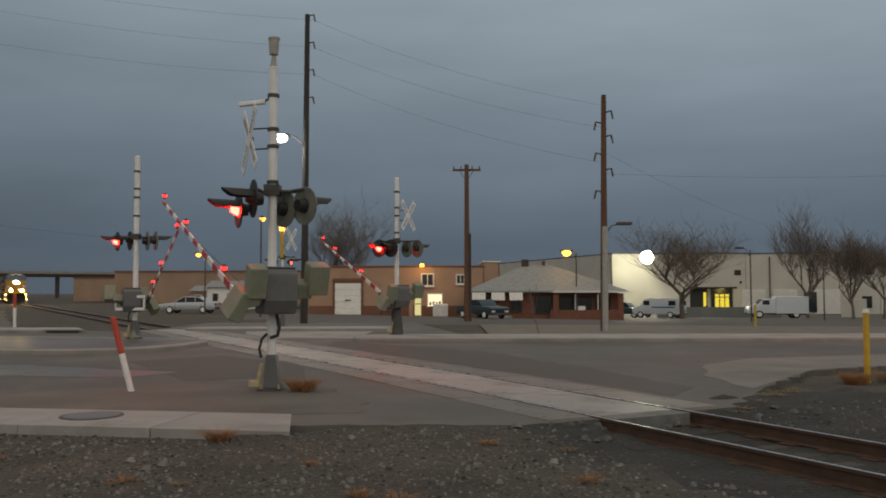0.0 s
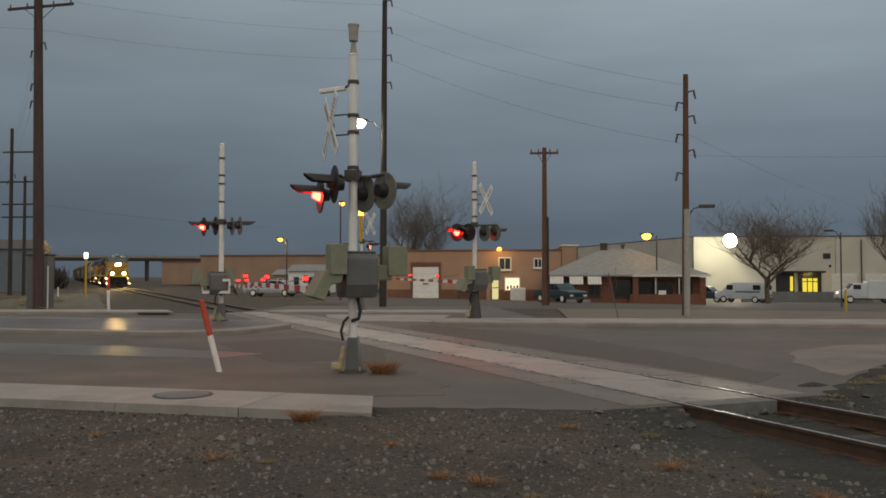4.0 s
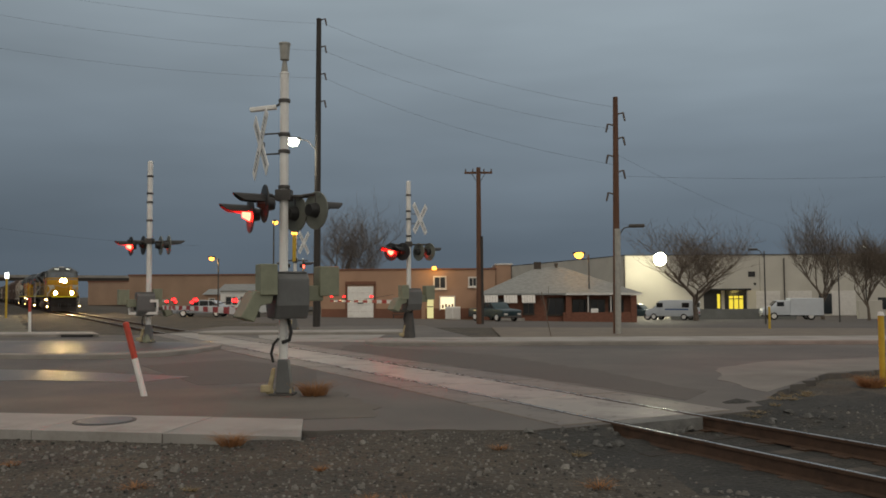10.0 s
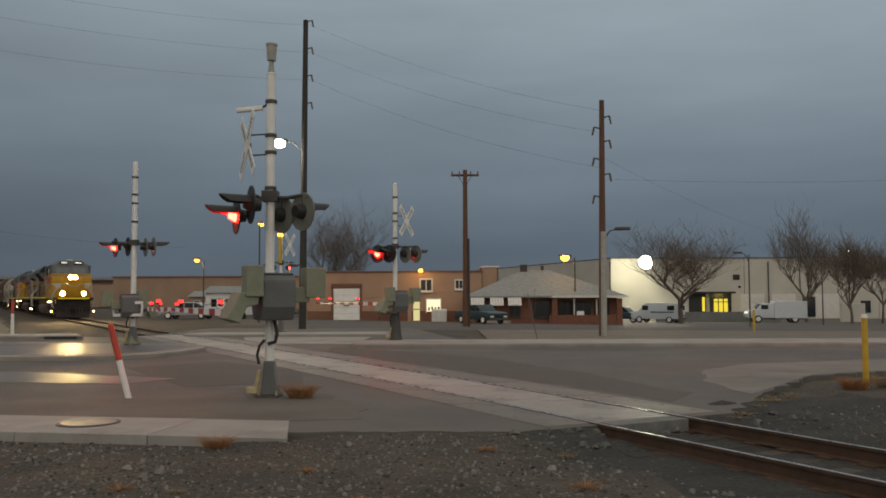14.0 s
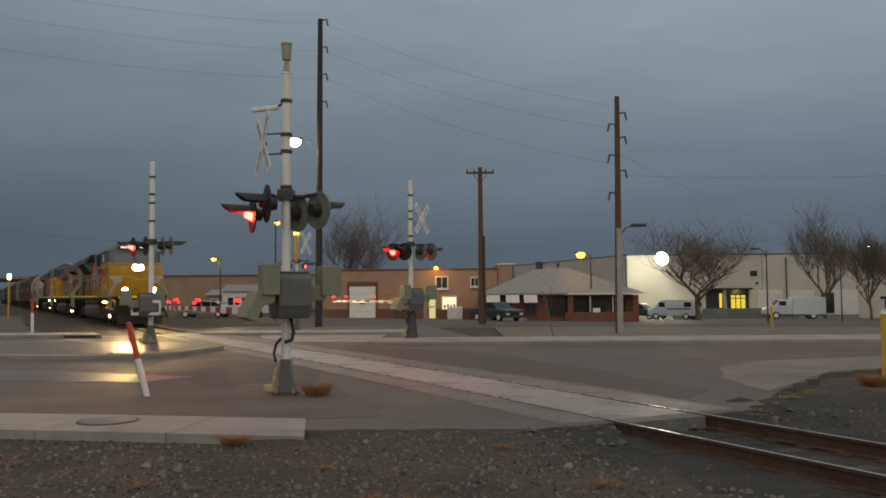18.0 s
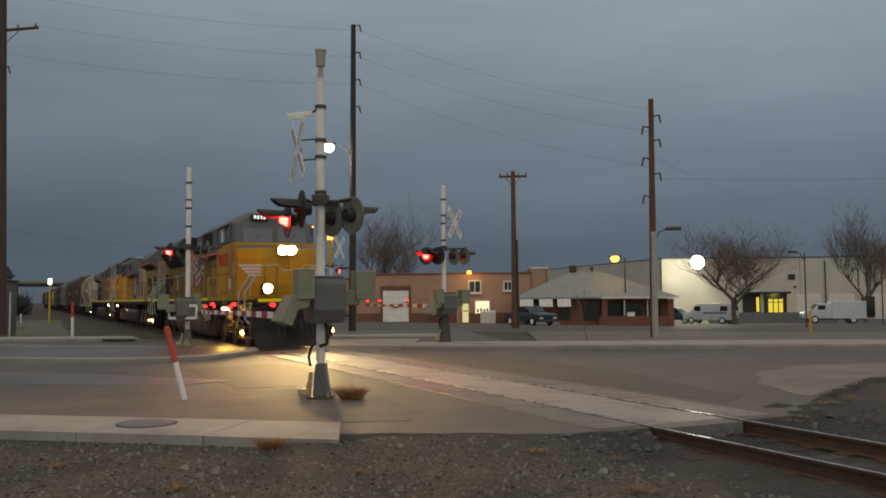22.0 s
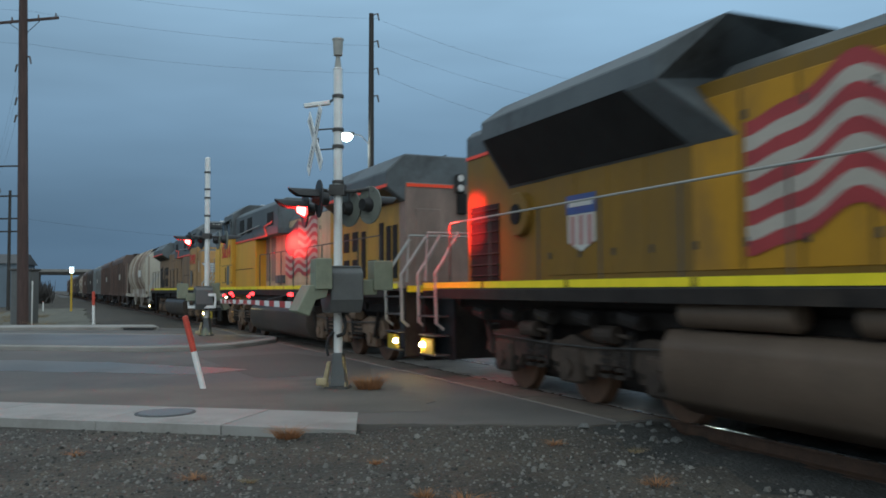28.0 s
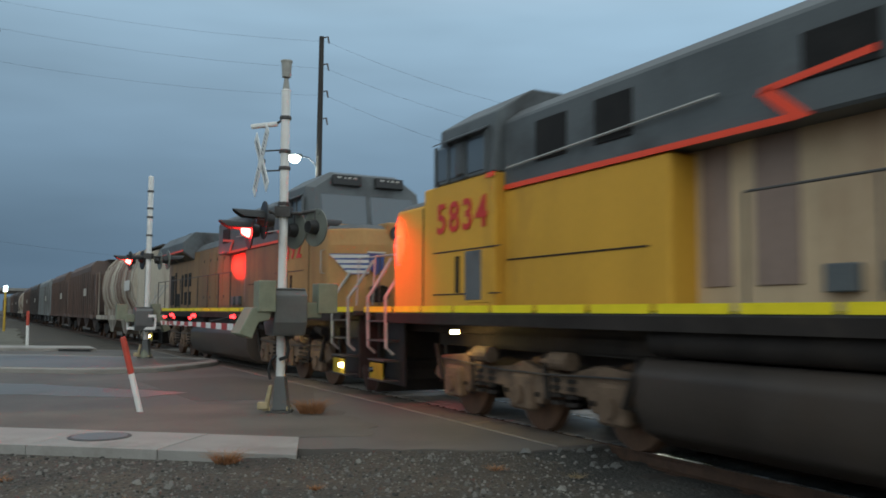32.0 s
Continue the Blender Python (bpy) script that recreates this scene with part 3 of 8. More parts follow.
prism(bm, [(-3.1, -0.45), (-1.7, -0.20), (1.7, -0.20), (3.1, -0.45)], "x", 0, 720)
part("ballast_bed", bm, M_GRAVEL, TRACK, m=track_pose(CROSS1))
plate = mesh_of(box(B(), (0, 0, 0), (0.20, 0.34, 0.02)), M_RUST, "tie_plate")
for i in range(26):
    for side in (-1, 1):
        piece("tie_plate", plate, TRACK, track_pose(CROSS0 - 0.35 - i * 0.53, side * GAUGE, -0.170))

# crossing panels, bolted concrete, three lanes between and beside the rails
CROSSING = thing("crossing_panels", pose(0, 0, 0), "pale bolted concrete crossing panels between the rails", "level crossing", kind="structure")
LEN = 2.5
for lo, hi in ((-1.45, -0.765), (-0.640, 0.640), (0.765, 1.50)):
    bm = bev(box(B(), (0, 0, -0.09), (LEN - 0.015, hi - lo, 0.18)), 0.012)
    for bx in (-0.95, -0.3, 0.3, 0.95):
        for by in ((lo + hi) / 2 - (hi - lo) * 0.28, (lo + hi) / 2 + (hi - lo) * 0.28):
            rod(bm, (bx, by - (lo + hi) / 2, -0.01), (bx, by - (lo + hi) / 2, 0.004), 0.035, n=8)
    data = mesh_of(bm, M_PANEL if lo < 0 < hi else M_SIDEPANEL, "panel")
    for i in range(12):
        piece("panel", data, CROSSING, track_pose(CROSS0 + LEN * (i + 0.5), (lo + hi) / 2, 0.002 + 0.003 * ((i * 7) % 3)))
part("end_ramp", prism(B(), [(-0.62, -0.17), (0.62, -0.17), (0.62, 0.0), (-0.62, 0.0)], "x", 8.66, 8.98), M_RUBBLE, CROSSING, "broken concrete end of the crossing", m=track_pose(0))

# red-brown flangeway fill beside the rails
for side in (-1, 1):
    for d in (-0.055, 0.055):
        for a, b in ((9, 12), (12, 14), (14, 16), (16, 18), (18, 20), (20, 39)):
            ln, m = chord(a, b, side * GAUGE + d)
            part("flangeway_filler", box(B(), (ln / 2, 0, -0.06), (ln, 0.05, 0.06)), M_BLACK, CROSSING, m=m)


# ---- gravel, rocks and weeds in the foreground ----
def rock_shape(rng, r, flatness=0.6):
    q = []
    for a in range(5):
        t = a * 2 * math.pi / 5 + rng.uniform(-0.3, 0.3)
        q.append((r * math.cos(t) * rng.uniform(0.7, 1.2), r * math.sin(t) * rng.uniform(0.7, 1.2), -0.35 * r + rng.uniform(-0.1, 0.1) * r))
    for a in range(4):
        t = a * 2 * math.pi / 4 + rng.uniform(-0.4, 0.4)
        k = rng.uniform(0.35, 0.7)
        q.append((r * k * math.cos(t), r * k * math.sin(t), r * flatness * rng.uniform(0.5, 1.1)))
    f = [(5, 6, 7), (5, 7, 8)]
    for a in range(5):
        b = (a + 1) % 5
        ta, tb = 5 + (a * 4) // 5, 5 + ((a + 1) * 4 // 5) % 4
        f.append((a, b, tb))
        if ta != tb:
            f.append((a, tb, ta))
    return q, f


def height(x, y):
    ok, p, n, i = GROUND.closest_point_on_mesh((x, y, -0.1))
    return p.z


def scatter(name, count, region, sizes, material, seed, label):
    rng = random.Random(seed)
    verts, faces = [], []
    made = 0
    while made < count:
        x, y = rng.uniform(*region[0]), rng.uniform(*region[1])
        off, s = x * NX + y * NY - MID, x * DX + y * DY
        if (y > 10.5 and s > CROSS0 - 0.2) or (x < -1.9 and y > 10.02 - 0.155 * (x + 1.9)) or (off > 1.5 and y > 13 + 0.8 * (x - 4.4)):
            continue
        if off > -1.9 and rng.random() < 0.6:
            continue
        if noise.noise((x * 0.8, y * 0.8, 9)) < rng.uniform(-0.7, 0.2):
            continue
        r = rng.uniform(*sizes) * (1 if rng.random() < 0.85 else 1.6)
        q, f = rock_shape(rng, r)
        z = height(x, y) if abs(off) > 1.6 else -0.205 + rng.uniform(-0.02, 0.01)
        k = len(verts)
        a = rng.uniform(0, 6.3)
        ca, sa = math.cos(a), math.sin(a)
        verts += [(x + ca * p[0] - sa * p[1], y + sa * p[0] + ca * p[1], z + p[2] + r * 0.2) for p in q]
        faces += [tuple(k + i for i in t) for t in f]
        made += 1
    ob = soup(name, verts, faces, material)
    return tagged(ob, label, "gravel", kind="stuff")


scatter("gravel", 12000, ((-9, 9.5), (4.5, 15)), (0.008, 0.024), M_GRAVEL, 3, "loose grey crushed-stone gravel beside the track")
rng = random.Random(11)
rock_meshes = []
for i in range(6):
    q, f = rock_shape(rng, 1.0, 0.75)
    d = bpy.data.meshes.new("rock")
    d.from_pydata(q, [], f)
    d.materials.append(M_ROCK)
    rock_meshes.append(d)
for i in range(130):
    x, y = rng.uniform(-6, 6), rng.uniform(5.6, 10.2)
    if abs(x * NX + y * NY - MID) < 1.6:
        continue
    r = rng.choice((0.02, 0.022, 0.026, 0.032, 0.042))
    piece("rock", rock_meshes[i % 6], GROUND, pose(x, y, height(x, y) + r * 0.3, rng.uniform(-15, 15), rng.uniform(-15, 15), rng.uniform(0, 360)) @ Matrix.Diagonal((r, r, r, 1)))
rubble = []
for d in rock_meshes[:4]:
    d = d.copy()
    d.materials.clear()
    d.materials.append(M_RUBBLE)
    rubble.append(d)
for i in range(54):
    side = i % 3
    s, off = CROSS0 - rng.uniform(0.1, 0.95), (rng.uniform(-0.6, 0.6), rng.uniform(-2.2, -0.85), rng.uniform(0.85, 2.6))[side]
    p = at_track(s, off)
    r = rng.choice((0.02, 0.03, 0.04, 0.05, 0.065))
    z = (-0.15 if side == 0 else height(p.x, p.y)) + r * 0.25
    piece("rubble", rubble[i % 4], CROSSING, pose(p.x, p.y, z, rng.uniform(-25, 25), rng.uniform(-25, 25), rng.uniform(0, 360)) @ Matrix.Diagonal((r * 1.3, r, r * 0.8, 1)))
for x, y, r in ((1.05, 8.9, 0.06), (-2.95, 8.75, 0.065), (-3.35, 8.95, 0.055), (-3.05, 8.55, 0.05), (2.2, 7.9, 0.045)):
    piece("rock", rock_meshes[int(r * 100) % 6], GROUND, pose(x, y, height(x, y) + r * 0.3, 5, 8, x * 90) @ Matrix.Diagonal((r, r * 1.2, r * 0.8, 1)))


def tuft(x, y, z, r, h, n, material, seed, label):
    rng = random.Random(seed)
    verts, faces = [], []
    for i in range(n):
        a, k = rng.uniform(0, 6.3), rng.uniform(0, 1) ** 0.7
        bx, by = r * 0.45 * k * math.cos(a), r * 0.45 * k * math.sin(a)
        lean, hh, w = rng.uniform(0.2, 1.0) * r, h * rng.uniform(0.5, 1.0), rng.uniform(0.003, 0.006)
        b = rng.uniform(0, 6.3)
        k0 = len(verts)
        for t in (0, 0.5, 1.0):
            cx, cy, cz = bx + math.cos(a) * lean * t * t, by + math.sin(a) * lean * t * t, hh * (t - 0.25 * t * t)
            ww = w * (1.1 - t)
            verts += [(cx - ww * math.cos(b), cy - ww * math.sin(b), cz), (cx + ww * math.cos(b), cy + ww * math.sin(b), cz)]
        faces += [(k0, k0 + 1, k0 + 3, k0 + 2), (k0 + 2, k0 + 3, k0 + 5, k0 + 4)]
    ob = soup("weed_tuft", verts, faces, material, m=pose(x, y, z))
    return tagged(ob, label, "weed", "dry weeds")


tuft(-2.45, 14.15, 0.0, 0.42, 0.34, 420, M_DRYGRASS, 1, "rust-coloured dry weed tuft at the foot of the signal mast")
tuft(-2.65, 9.80, -0.06, 0.30, 0.20, 260, M_DRYGRASS, 2, "rust-coloured dry weed tuft in the gravel")
tuft(1.25, 8.0, -0.14, 0.25, 0.10, 90, M_DRYGRASS, 3, "low dry weed tuft in the gravel")
tuft(-0.45, 7.3, -0.14, 0.25, 0.09, 80, M_DRYGRASS, 4, "low dry weed tuft in the gravel")
tuft(7.35, 15.6, -0.05, 0.45, 0.34, 420, M_DRYGRASS, 5, "rust-coloured dry weed tuft by the yellow post")
tuft(8.2, 15.9, -0.05, 0.6, 0.36, 420, M_STRAW, 6, "straw-coloured dry grass by the yellow post")
for i in range(16):
    x, y = rng.uniform(-5.5, 4.5), rng.uniform(6.2, 10.2)
    if abs(x * NX + y * NY - MID) > 1.9:
        tuft(x, y, height(x, y), rng.uniform(0.12, 0.25), rng.uniform(0.05, 0.1), 70, M_DRYGRASS if i % 2 else M_STRAW, 20 + i, "sparse dry weed in the gravel")
for i in range(9):
    x = rng.uniform(3.9, 9.0)
    y = float(np.interp(x, (3.6, 4.45, 5.1, 6.1, 7.6, 9.5), (11.6, 13.1, 14.2, 15.8, 17.9, 18.8))) - rng.uniform(0.05, 0.9)
    tuft(x, y, height(x, y), rng.uniform(0.15, 0.3), rng.uniform(0.05, 0.10), 60, M_STRAW, 80 + i, "sparse dry weed along the broken road edge")
for i in range(14):
    s, off = rng.uniform(45, 90), -rng.uniform(8, 14)
    p = at_track(s, off)
    tuft(p.x, p.y, -0.12, 1.2, 0.5, 260, M_STRAW, 50 + i, "dry roadside grass beside the track")

def thicket():
    """A leafless thicket along the railway: many thin crooked stems and twigs."""
    rg = random.Random(31)
    verts, faces = [], []
    for i in range(1900):
        s, off = rg.uniform(130, 330), -rg.uniform(7.5, 34)
        p = at_track(s, off, -0.2)
        h = rg.uniform(1.6, 4.2)
        for k in range(7):
            a, ln = rg.uniform(0, 6.3), rg.uniform(0.3, 1.3)
            q = p + Vector((rg.uniform(-0.8, 0.8), rg.uniform(-0.8, 0.8), 0))
            e = q + Vector((math.cos(a) * ln, math.sin(a) * ln, h * rg.uniform(0.6, 1.0)))
            w, m = rg.uniform(0.03, 0.10), q.lerp(e, 0.5) + Vector((rg.uniform(-0.3, 0.3), rg.uniform(-0.3, 0.3), 0))
            n = len(verts)
            for v, r in ((q, w), (m, w * 1.6), (e, w * 0.3)):
                verts += [(v.x - r, v.y, v.z), (v.x + r, v.y, v.z), (v.x, v.y + r, v.z)]
            faces += [(n + j * 3 + c, n + j * 3 + (c + 1) % 3, n + j * 3 + 3 + (c + 1) % 3, n + j * 3 + 3 + c) for j in (0, 1) for c in range(3)]
    ob = soup("thicket", verts, faces, mat("thicket_twig", (0.045, 0.040, 0.036), 0.95, var=0.3, scale=2, bump=0.0))
    return tagged(ob, "dark leafless thicket along the far railway", "thicket", kind="stuff")


thicket()
flat("grass_verge", broken([tuple(at_track(s_, o_).xy) for s_, o_ in ((37.5, -8.0), (38.5, -14.5), (60, -13), (92, -9.5), (92, -4.6), (60, -5.4), (44, -5.6), (37.5, -7.0))], 0.35, 41, 1.2), -0.085, 0.2,
     mat("dry_grass_verge", (0.135, 0.128, 0.096), 0.95, var=0.3, scale=1.2, bump=0.6, fine=14, stain=(0.085, 0.080, 0.06), stain_at=0.55), "dry trodden grass beside the railway", "verge")

# ---- crossing signals ----
M_BOLT = mat("yellowed_metal", (0.40, 0.33, 0.19), 0.6, var=0.25, scale=6, bump=0.1)

def signal_head(parent, x, y, z, face, lit=True, size=0.32):
    """A round black background with a hooded red lamp; it looks along face (degrees in the mast's own turn)."""
    head = part("signal_head", rod(B(), (-0.16, 0, 0), (0.0, 0, 0), 0.10, 0.13, n=14), M_BLACK, parent, m=pose(x, y, z, 0, 0, face), smooth=True)
    part("background", bev(rod(B(), (-0.012, 0, 0), (0.012, 0, 0), size, n=26), 0.004), (M_BLACK if lit else M_LENSOFF), head, smooth=True)
    part("lens", rod(rod(B(), (0.0, 0, 0), (0.03, 0, 0), 0.120, 0.110, n=18), (0.03, 0, 0), (0.13 if lit else 0.04, 0, 0), 0.110, 0.055, n=18), M_SIGNRED if lit == 1 else M_LENSDARK if lit == 2 else M_SIGNBEAM, head, "dark red lens" if lit == 2 else "lit red lens", smooth=True)
    bm = B()
    seg = 12
    lo, hi = [], []
    for i in range(seg + 1):
        a = radians(8 + 164 * i / seg)
        c, s = math.cos(a), math.sin(a)
        length = 0.52 - 0.20 * (1 - max(s, -0.3)) ** 1.4
        lo.append((bm.verts.new((0.01, 0.150 * c, 0.150 * s)), bm.verts.new((0.01, 0.160 * c, 0.160 * s))))
        hi.append((bm.verts.new((length, 0.140 * c, 0.140 * s + 0.02)), bm.verts.new((length, 0.150 * c, 0.150 * s + 0.02))))
    for i in range(seg):
        for k in (0, 1):
            bm.faces.new((lo[i][k], lo[i + 1][k], hi[i + 1][k], hi[i][k]))
        bm.faces.new((hi[i][0], hi[i + 1][0], hi[i + 1][1], hi[i][1]))
    part("visor", bm, M_BLACK, head, "black hood")
    return head


def crossbuck(parent, x, y, z, face):
    """Two crossed white boards with illegible black lettering as bars."""
    cross = part("crossbuck", rod(B(), (-0.05, 0, 0), (0.0, 0, 0), 0.05, n=10), M_STEEL, parent, m=pose(x, y, z, 0, 0, face))
    for tilt, d in ((48, 0.012), (-48, 0.0)):
        blade = part("blade", bev(box(B(), (0, 0, 0), (0.012, 1.36, 0.23)), 0.004), M_WHITE, cross, "white board, weathered", m=pose(0.01 + d, 0, 0, tilt, 0, 0))
        for sgn in (-1, 1):
            for k in range(6):
                part("lettering_bar", box(B(), (0.0075, sgn * (0.16 + 0.075 * k), 0), (0.003, 0.032, 0.085)), M_BLACK, blade)
    return cross


def gate_mast(name, base, turn, label, height=5.9, r=0.075, arm=7.9, stripes=10, lamps=(0.97, 0.72, 0.12), heads=((-0.60, 0.1, 3.05, 205, 1), (-0.26, -0.3, 3.19, 205, 2), (0.17, 0.15, 3.06, 47, 0), (0.58, -0.2, 3.08, 47, 0)),
              buck=None, mech_z=1.52, bell=False, dress=True, mech=True, drop=0.27):
    """A signal mast; its x runs along the road, and the gate arm lies along 'turn' (world degrees)."""
    mast = thing(name, pose(*base), label, "crossing signal", "crossing signals")
    part("pole", rod(B(), (0, 0, 0.1), (0, 0, height), r, n=16), M_ALU, mast, smooth=True)
    part("base_plate", bev(box(B(), (0, 0, 0.02), (0.40, 0.36, 0.04)), 0.008), M_STEEL, mast)
    for a in (-0.15, 0.15):
        for b in (-0.13, 0.13):
            part("anchor_bolt", rod(B(), (a, b, 0.03), (a, b, 0.11), 0.018, n=8), M_BOLT, mast)
    part("foot_wedge", bev(prism(B(), [(-0.11, 0.04), (0.16, 0.04), (0.09, 0.60), (-0.07, 0.60)], "y", -0.12, 0.11), 0.012), M_GREYBOX, mast, "grey cast foot")
    part("cable_riser", bev(prism(B(), [(-0.26, 0.03), (-0.17, 0.03), (-0.10, 0.46), (-0.16, 0.46)], "y", -0.16, -0.08), 0.012), M_BOLT, mast, "pale cable riser box")
    part("cable_clamp", bev(box(B(), (-0.25, -0.13, 0.12), (0.18, 0.12, 0.12)), 0.015), M_BOLT, mast)
    part("pinnacle", rod(B(), (0, 0, height), (0, 0, height + 0.05), r * 1.15, r * 0.5, n=14), M_ALU, mast)
    # lamp cross-arm
    bm = B()
    rod(bm, (-0.55, 0.1, 3.34), (0.62, -0.05, 3.34), 0.03)
    box(bm, (0.0, 0.0, 3.36), (0.26, 0.24, 0.18))
    for hx, hy, hz, f, lit in heads:
        rod(bm, (hx, hy, 3.36), (hx, hy, hz), 0.022)
        rod(bm, (hx * 0.6, hy * 0.6, 3.34), (hx, hy, 3.36), 0.025)
    part("lamp_arm", bm, M_STEEL, mast)
    for hx, hy, hz, f, lit in heads:
        signal_head(mast, hx, hy, hz, f, lit)
    for z in (height - 0.47, height - 1.05, height - 1.34, height - 1.95):
        part("band_clamp", bev(rod(B(), (0, 0, z - 0.03), (0, 0, z + 0.03), r + 0.025, n=14), 0.006), M_STEEL, mast)
    if bell:
        bm = rod(B(), (0, 0, height + 0.03), (0, 0, height + 0.22), 0.06, 0.035, n=14)
        part("bell_neck", bm, M_BELL, mast)
        bm = rod(B(), (0, 0, height + 0.24), (0, 0, height + 0.50), 0.075, 0.09, n=20)
        rod(bm, (0, 0, height + 0.50), (0, 0, height + 0.53), 0.10, n=20)
        part("bell", bm, M_BELL, mast, "dull grey bell housing", smooth=True)
    if buck:
        bx, by, bz, f = buck
        crossbuck(mast, bx, by, bz, f)
        for dz in (0.18, -0.17):
            part("bracket", rod(B(), (0, 0, bz + dz), (bx, by, bz + dz), 0.014, n=8), M_STEEL, mast)
        if bell:
            bm = bev(box(B(), (bx + 0.03, by, bz + 0.63), (0.46, 0.10, 0.07), (0, -6, 0)), 0.01)
            part("sign_light", bm, M_WHITE, mast, "pale lamp housing over the crossbuck")
            part("bracket", rod(B(), (bx + 0.24, by, bz + 0.66), (0, 0, height - 0.47), 0.02, n=8), M_STEEL, mast)
    if not mech:
        return mast, None
    # gate mechanism and the swinging arm
    d = Vector((math.cos(radians(turn)), math.sin(radians(turn)), 0))
    side = Vector((-d.y, d.x, 0))
    bm = prism(B(), [(-0.33, 0.30), (-0.33, -0.14), (-0.22, -0.36), (0.24, -0.36), (0.34, -0.18), (0.34, 0.30), (0.22, 0.40), (-0.22, 0.40)], "y", -0.36, 0.20)
    c = Vector((0.03, -0.20, 0))
    box_ = part("gate_mechanism", bev(bm, 0.035, 2), M_GREYBOX, mast, "grey gate mechanism housing", m=pose(c.x, c.y, mech_z, 0, 0, turn))
    part("housing_lid", bev(box(B(), (0, -0.08, 0.405), (0.50, 0.52, 0.03)), 0.01), M_GREYBOX, box_)
    part("hub_cover", bev(rod(B(), (0, -0.36, 0), (0, -0.42, 0), 0.17, n=18), 0.015), M_STEEL, box_)
    bm = rod(B(), (0, -0.60, 0), (0, 0.52, 0), 0.05, n=12)
    part("gate_shaft", bm, M_STEEL, mast, m=pose(c.x, c.y, mech_z, 0, 0, turn))
    part("cable_conduit", tube(B(), [(0.08, -0.05, mech_z - 0.3), (0.15, -0.10, 1.05), (0.12, -0.10, 0.92), (0.0, -0.12, 0.88)], 0.03), M_BLACK, mast)
    part("cable_loop", tube(B(), [(-0.06, -0.08, 0.95), (-0.14, -0.1, 0.86), (-0.18, -0.1, 0.70), (-0.15, -0.09, 0.55)], 0.024), M_BLACK, mast)
    gate = part("gate_arm", B(), M_WHITE, mast, m=pose(c.x, c.y, mech_z, 0, 0, turn))
    part("counterweight", bev(box(B(), (-0.30, 0.36, 0.28), (0.34, 0.28, 0.50)), 0.012), M_GREENGREY, gate, "grey-green counterweight block")
    bm = prism(B(), [(0.26, 0.10), (0.58, 0.10), (0.80, -0.32), (0.58, -0.40), (0.48, -0.14), (0.30, -0.10)], "x", -0.42, 0.16)
    part("bracket_plate", bev(bm, 0.015), M_GREENGREY, gate, "grey-green gate bracket plate")
    part("counterweight", bev(box(B(), (-0.06, -0.74, 0.26), (0.34, 0.34, 0.50)), 0.012), M_GREENGREY, gate, "grey-green counterweight block")
    part("bracket_plate", bev(box(B(), (0.0, -0.50, 0.06), (0.34, 0.30, 0.26)), 0.015), M_GREENGREY, gate)
    bm = B()
    box(bm, (0.45, 0.38, -0.02 - drop), (0.5, 0.10, 0.10))
    part("cross_tube", bm, M_STEEL, gate)
    n = int(stripes * 2)
    step = (arm - 0.6) / n
    for i in range(n):
        x = 0.6 + step * (i + 0.5)
        h = 0.13 - 0.06 * i / n
        part("stripe", box(B(), (x, 0.40, 0.02 - drop), (step, 0.035, h)), M_RED if i % 2 else M_WHITE, gate)
    part("truss_wire", tube(B(), [(0.5, 0.4, 0.28 - drop), (arm * 0.45, 0.4, 0.10 - drop)], 0.008, 6), M_STEEL, gate)
    for k in lamps:
        x = 0.6 + (arm - 0.6) * k
        lampbox = part("gate_lamp", bev(box(B(), (x, 0.4, 0.20 - drop), (0.11, 0.07, 0.14)), 0.015), M_BLACK, gate)
        for sgn in (-1, 1):
            part("lens", rod(B(), (x + sgn * 0.05, 0.4, 0.21 - drop), (x + sgn * 0.075, 0.4, 0.21 - drop), 0.042, 0.034, n=12), M_GATERED, lampbox, "lit red gate lens")
            part("side_lens", rod(B(), (x, 0.4 + sgn * 0.03, 0.21 - drop), (x, 0.4 + sgn * 0.05, 0.21 - drop), 0.032, 0.026, n=12), M_GATERED, lampbox, "lit red gate lens")
    return mast, (gate, c, mech_z, turn)


AWAY = TURN + 90
MAST_A, GATE_A = gate_mast("crossing_signal", (-3.01, 14.32, -0.01), AWAY, "silver signal mast with bell and grey gate mechanism beside the pavement", height=5.45, mech_z=1.64, arm=8.2, stripes=8, buck=(-0.42, 0.12, 4.25, 207), bell=True,
                           lamps=(0.985, 0.62, 0.14))
MAST_B, GATE_B = gate_mast("crossing_signal", (-10.37, 28.03, 0.12), AWAY + 180, "silver signal mast on the median with a striped gate arm", height=6.0, arm=5.6, stripes=6, mech_z=1.25, r=0.085,
                           heads=((-0.62, 0.0, 3.20, 216, 1), (-0.30, 0.25, 3.24, 216, 2), (0.34, 0.1, 3.22, 32, 0), (0.68, -0.1, 3.22, 32, 0)), drop=0.10, lamps=(0.98, 0.45, 0.15))
MAST_C, GATE_C = gate_mast("crossing_signal", (-1.9, 30.59, 0.12), AWAY, "silver signal mast with a white crossbuck on the far median", height=5.6, arm=7.2, stripes=7, mech_z=1.35, r=0.08,
                           heads=((-0.62, -0.1, 3.08, 236, 1), (-0.2, -0.2, 3.08, 236, 2), (0.36, 0.1, 3.08, 42, 0), (0.74, 0.05, 3.08, 42, 0)), buck=(0.40, 0.02, 4.27, 333), drop=0.08, lamps=(0.98, 0.75, 0.3))
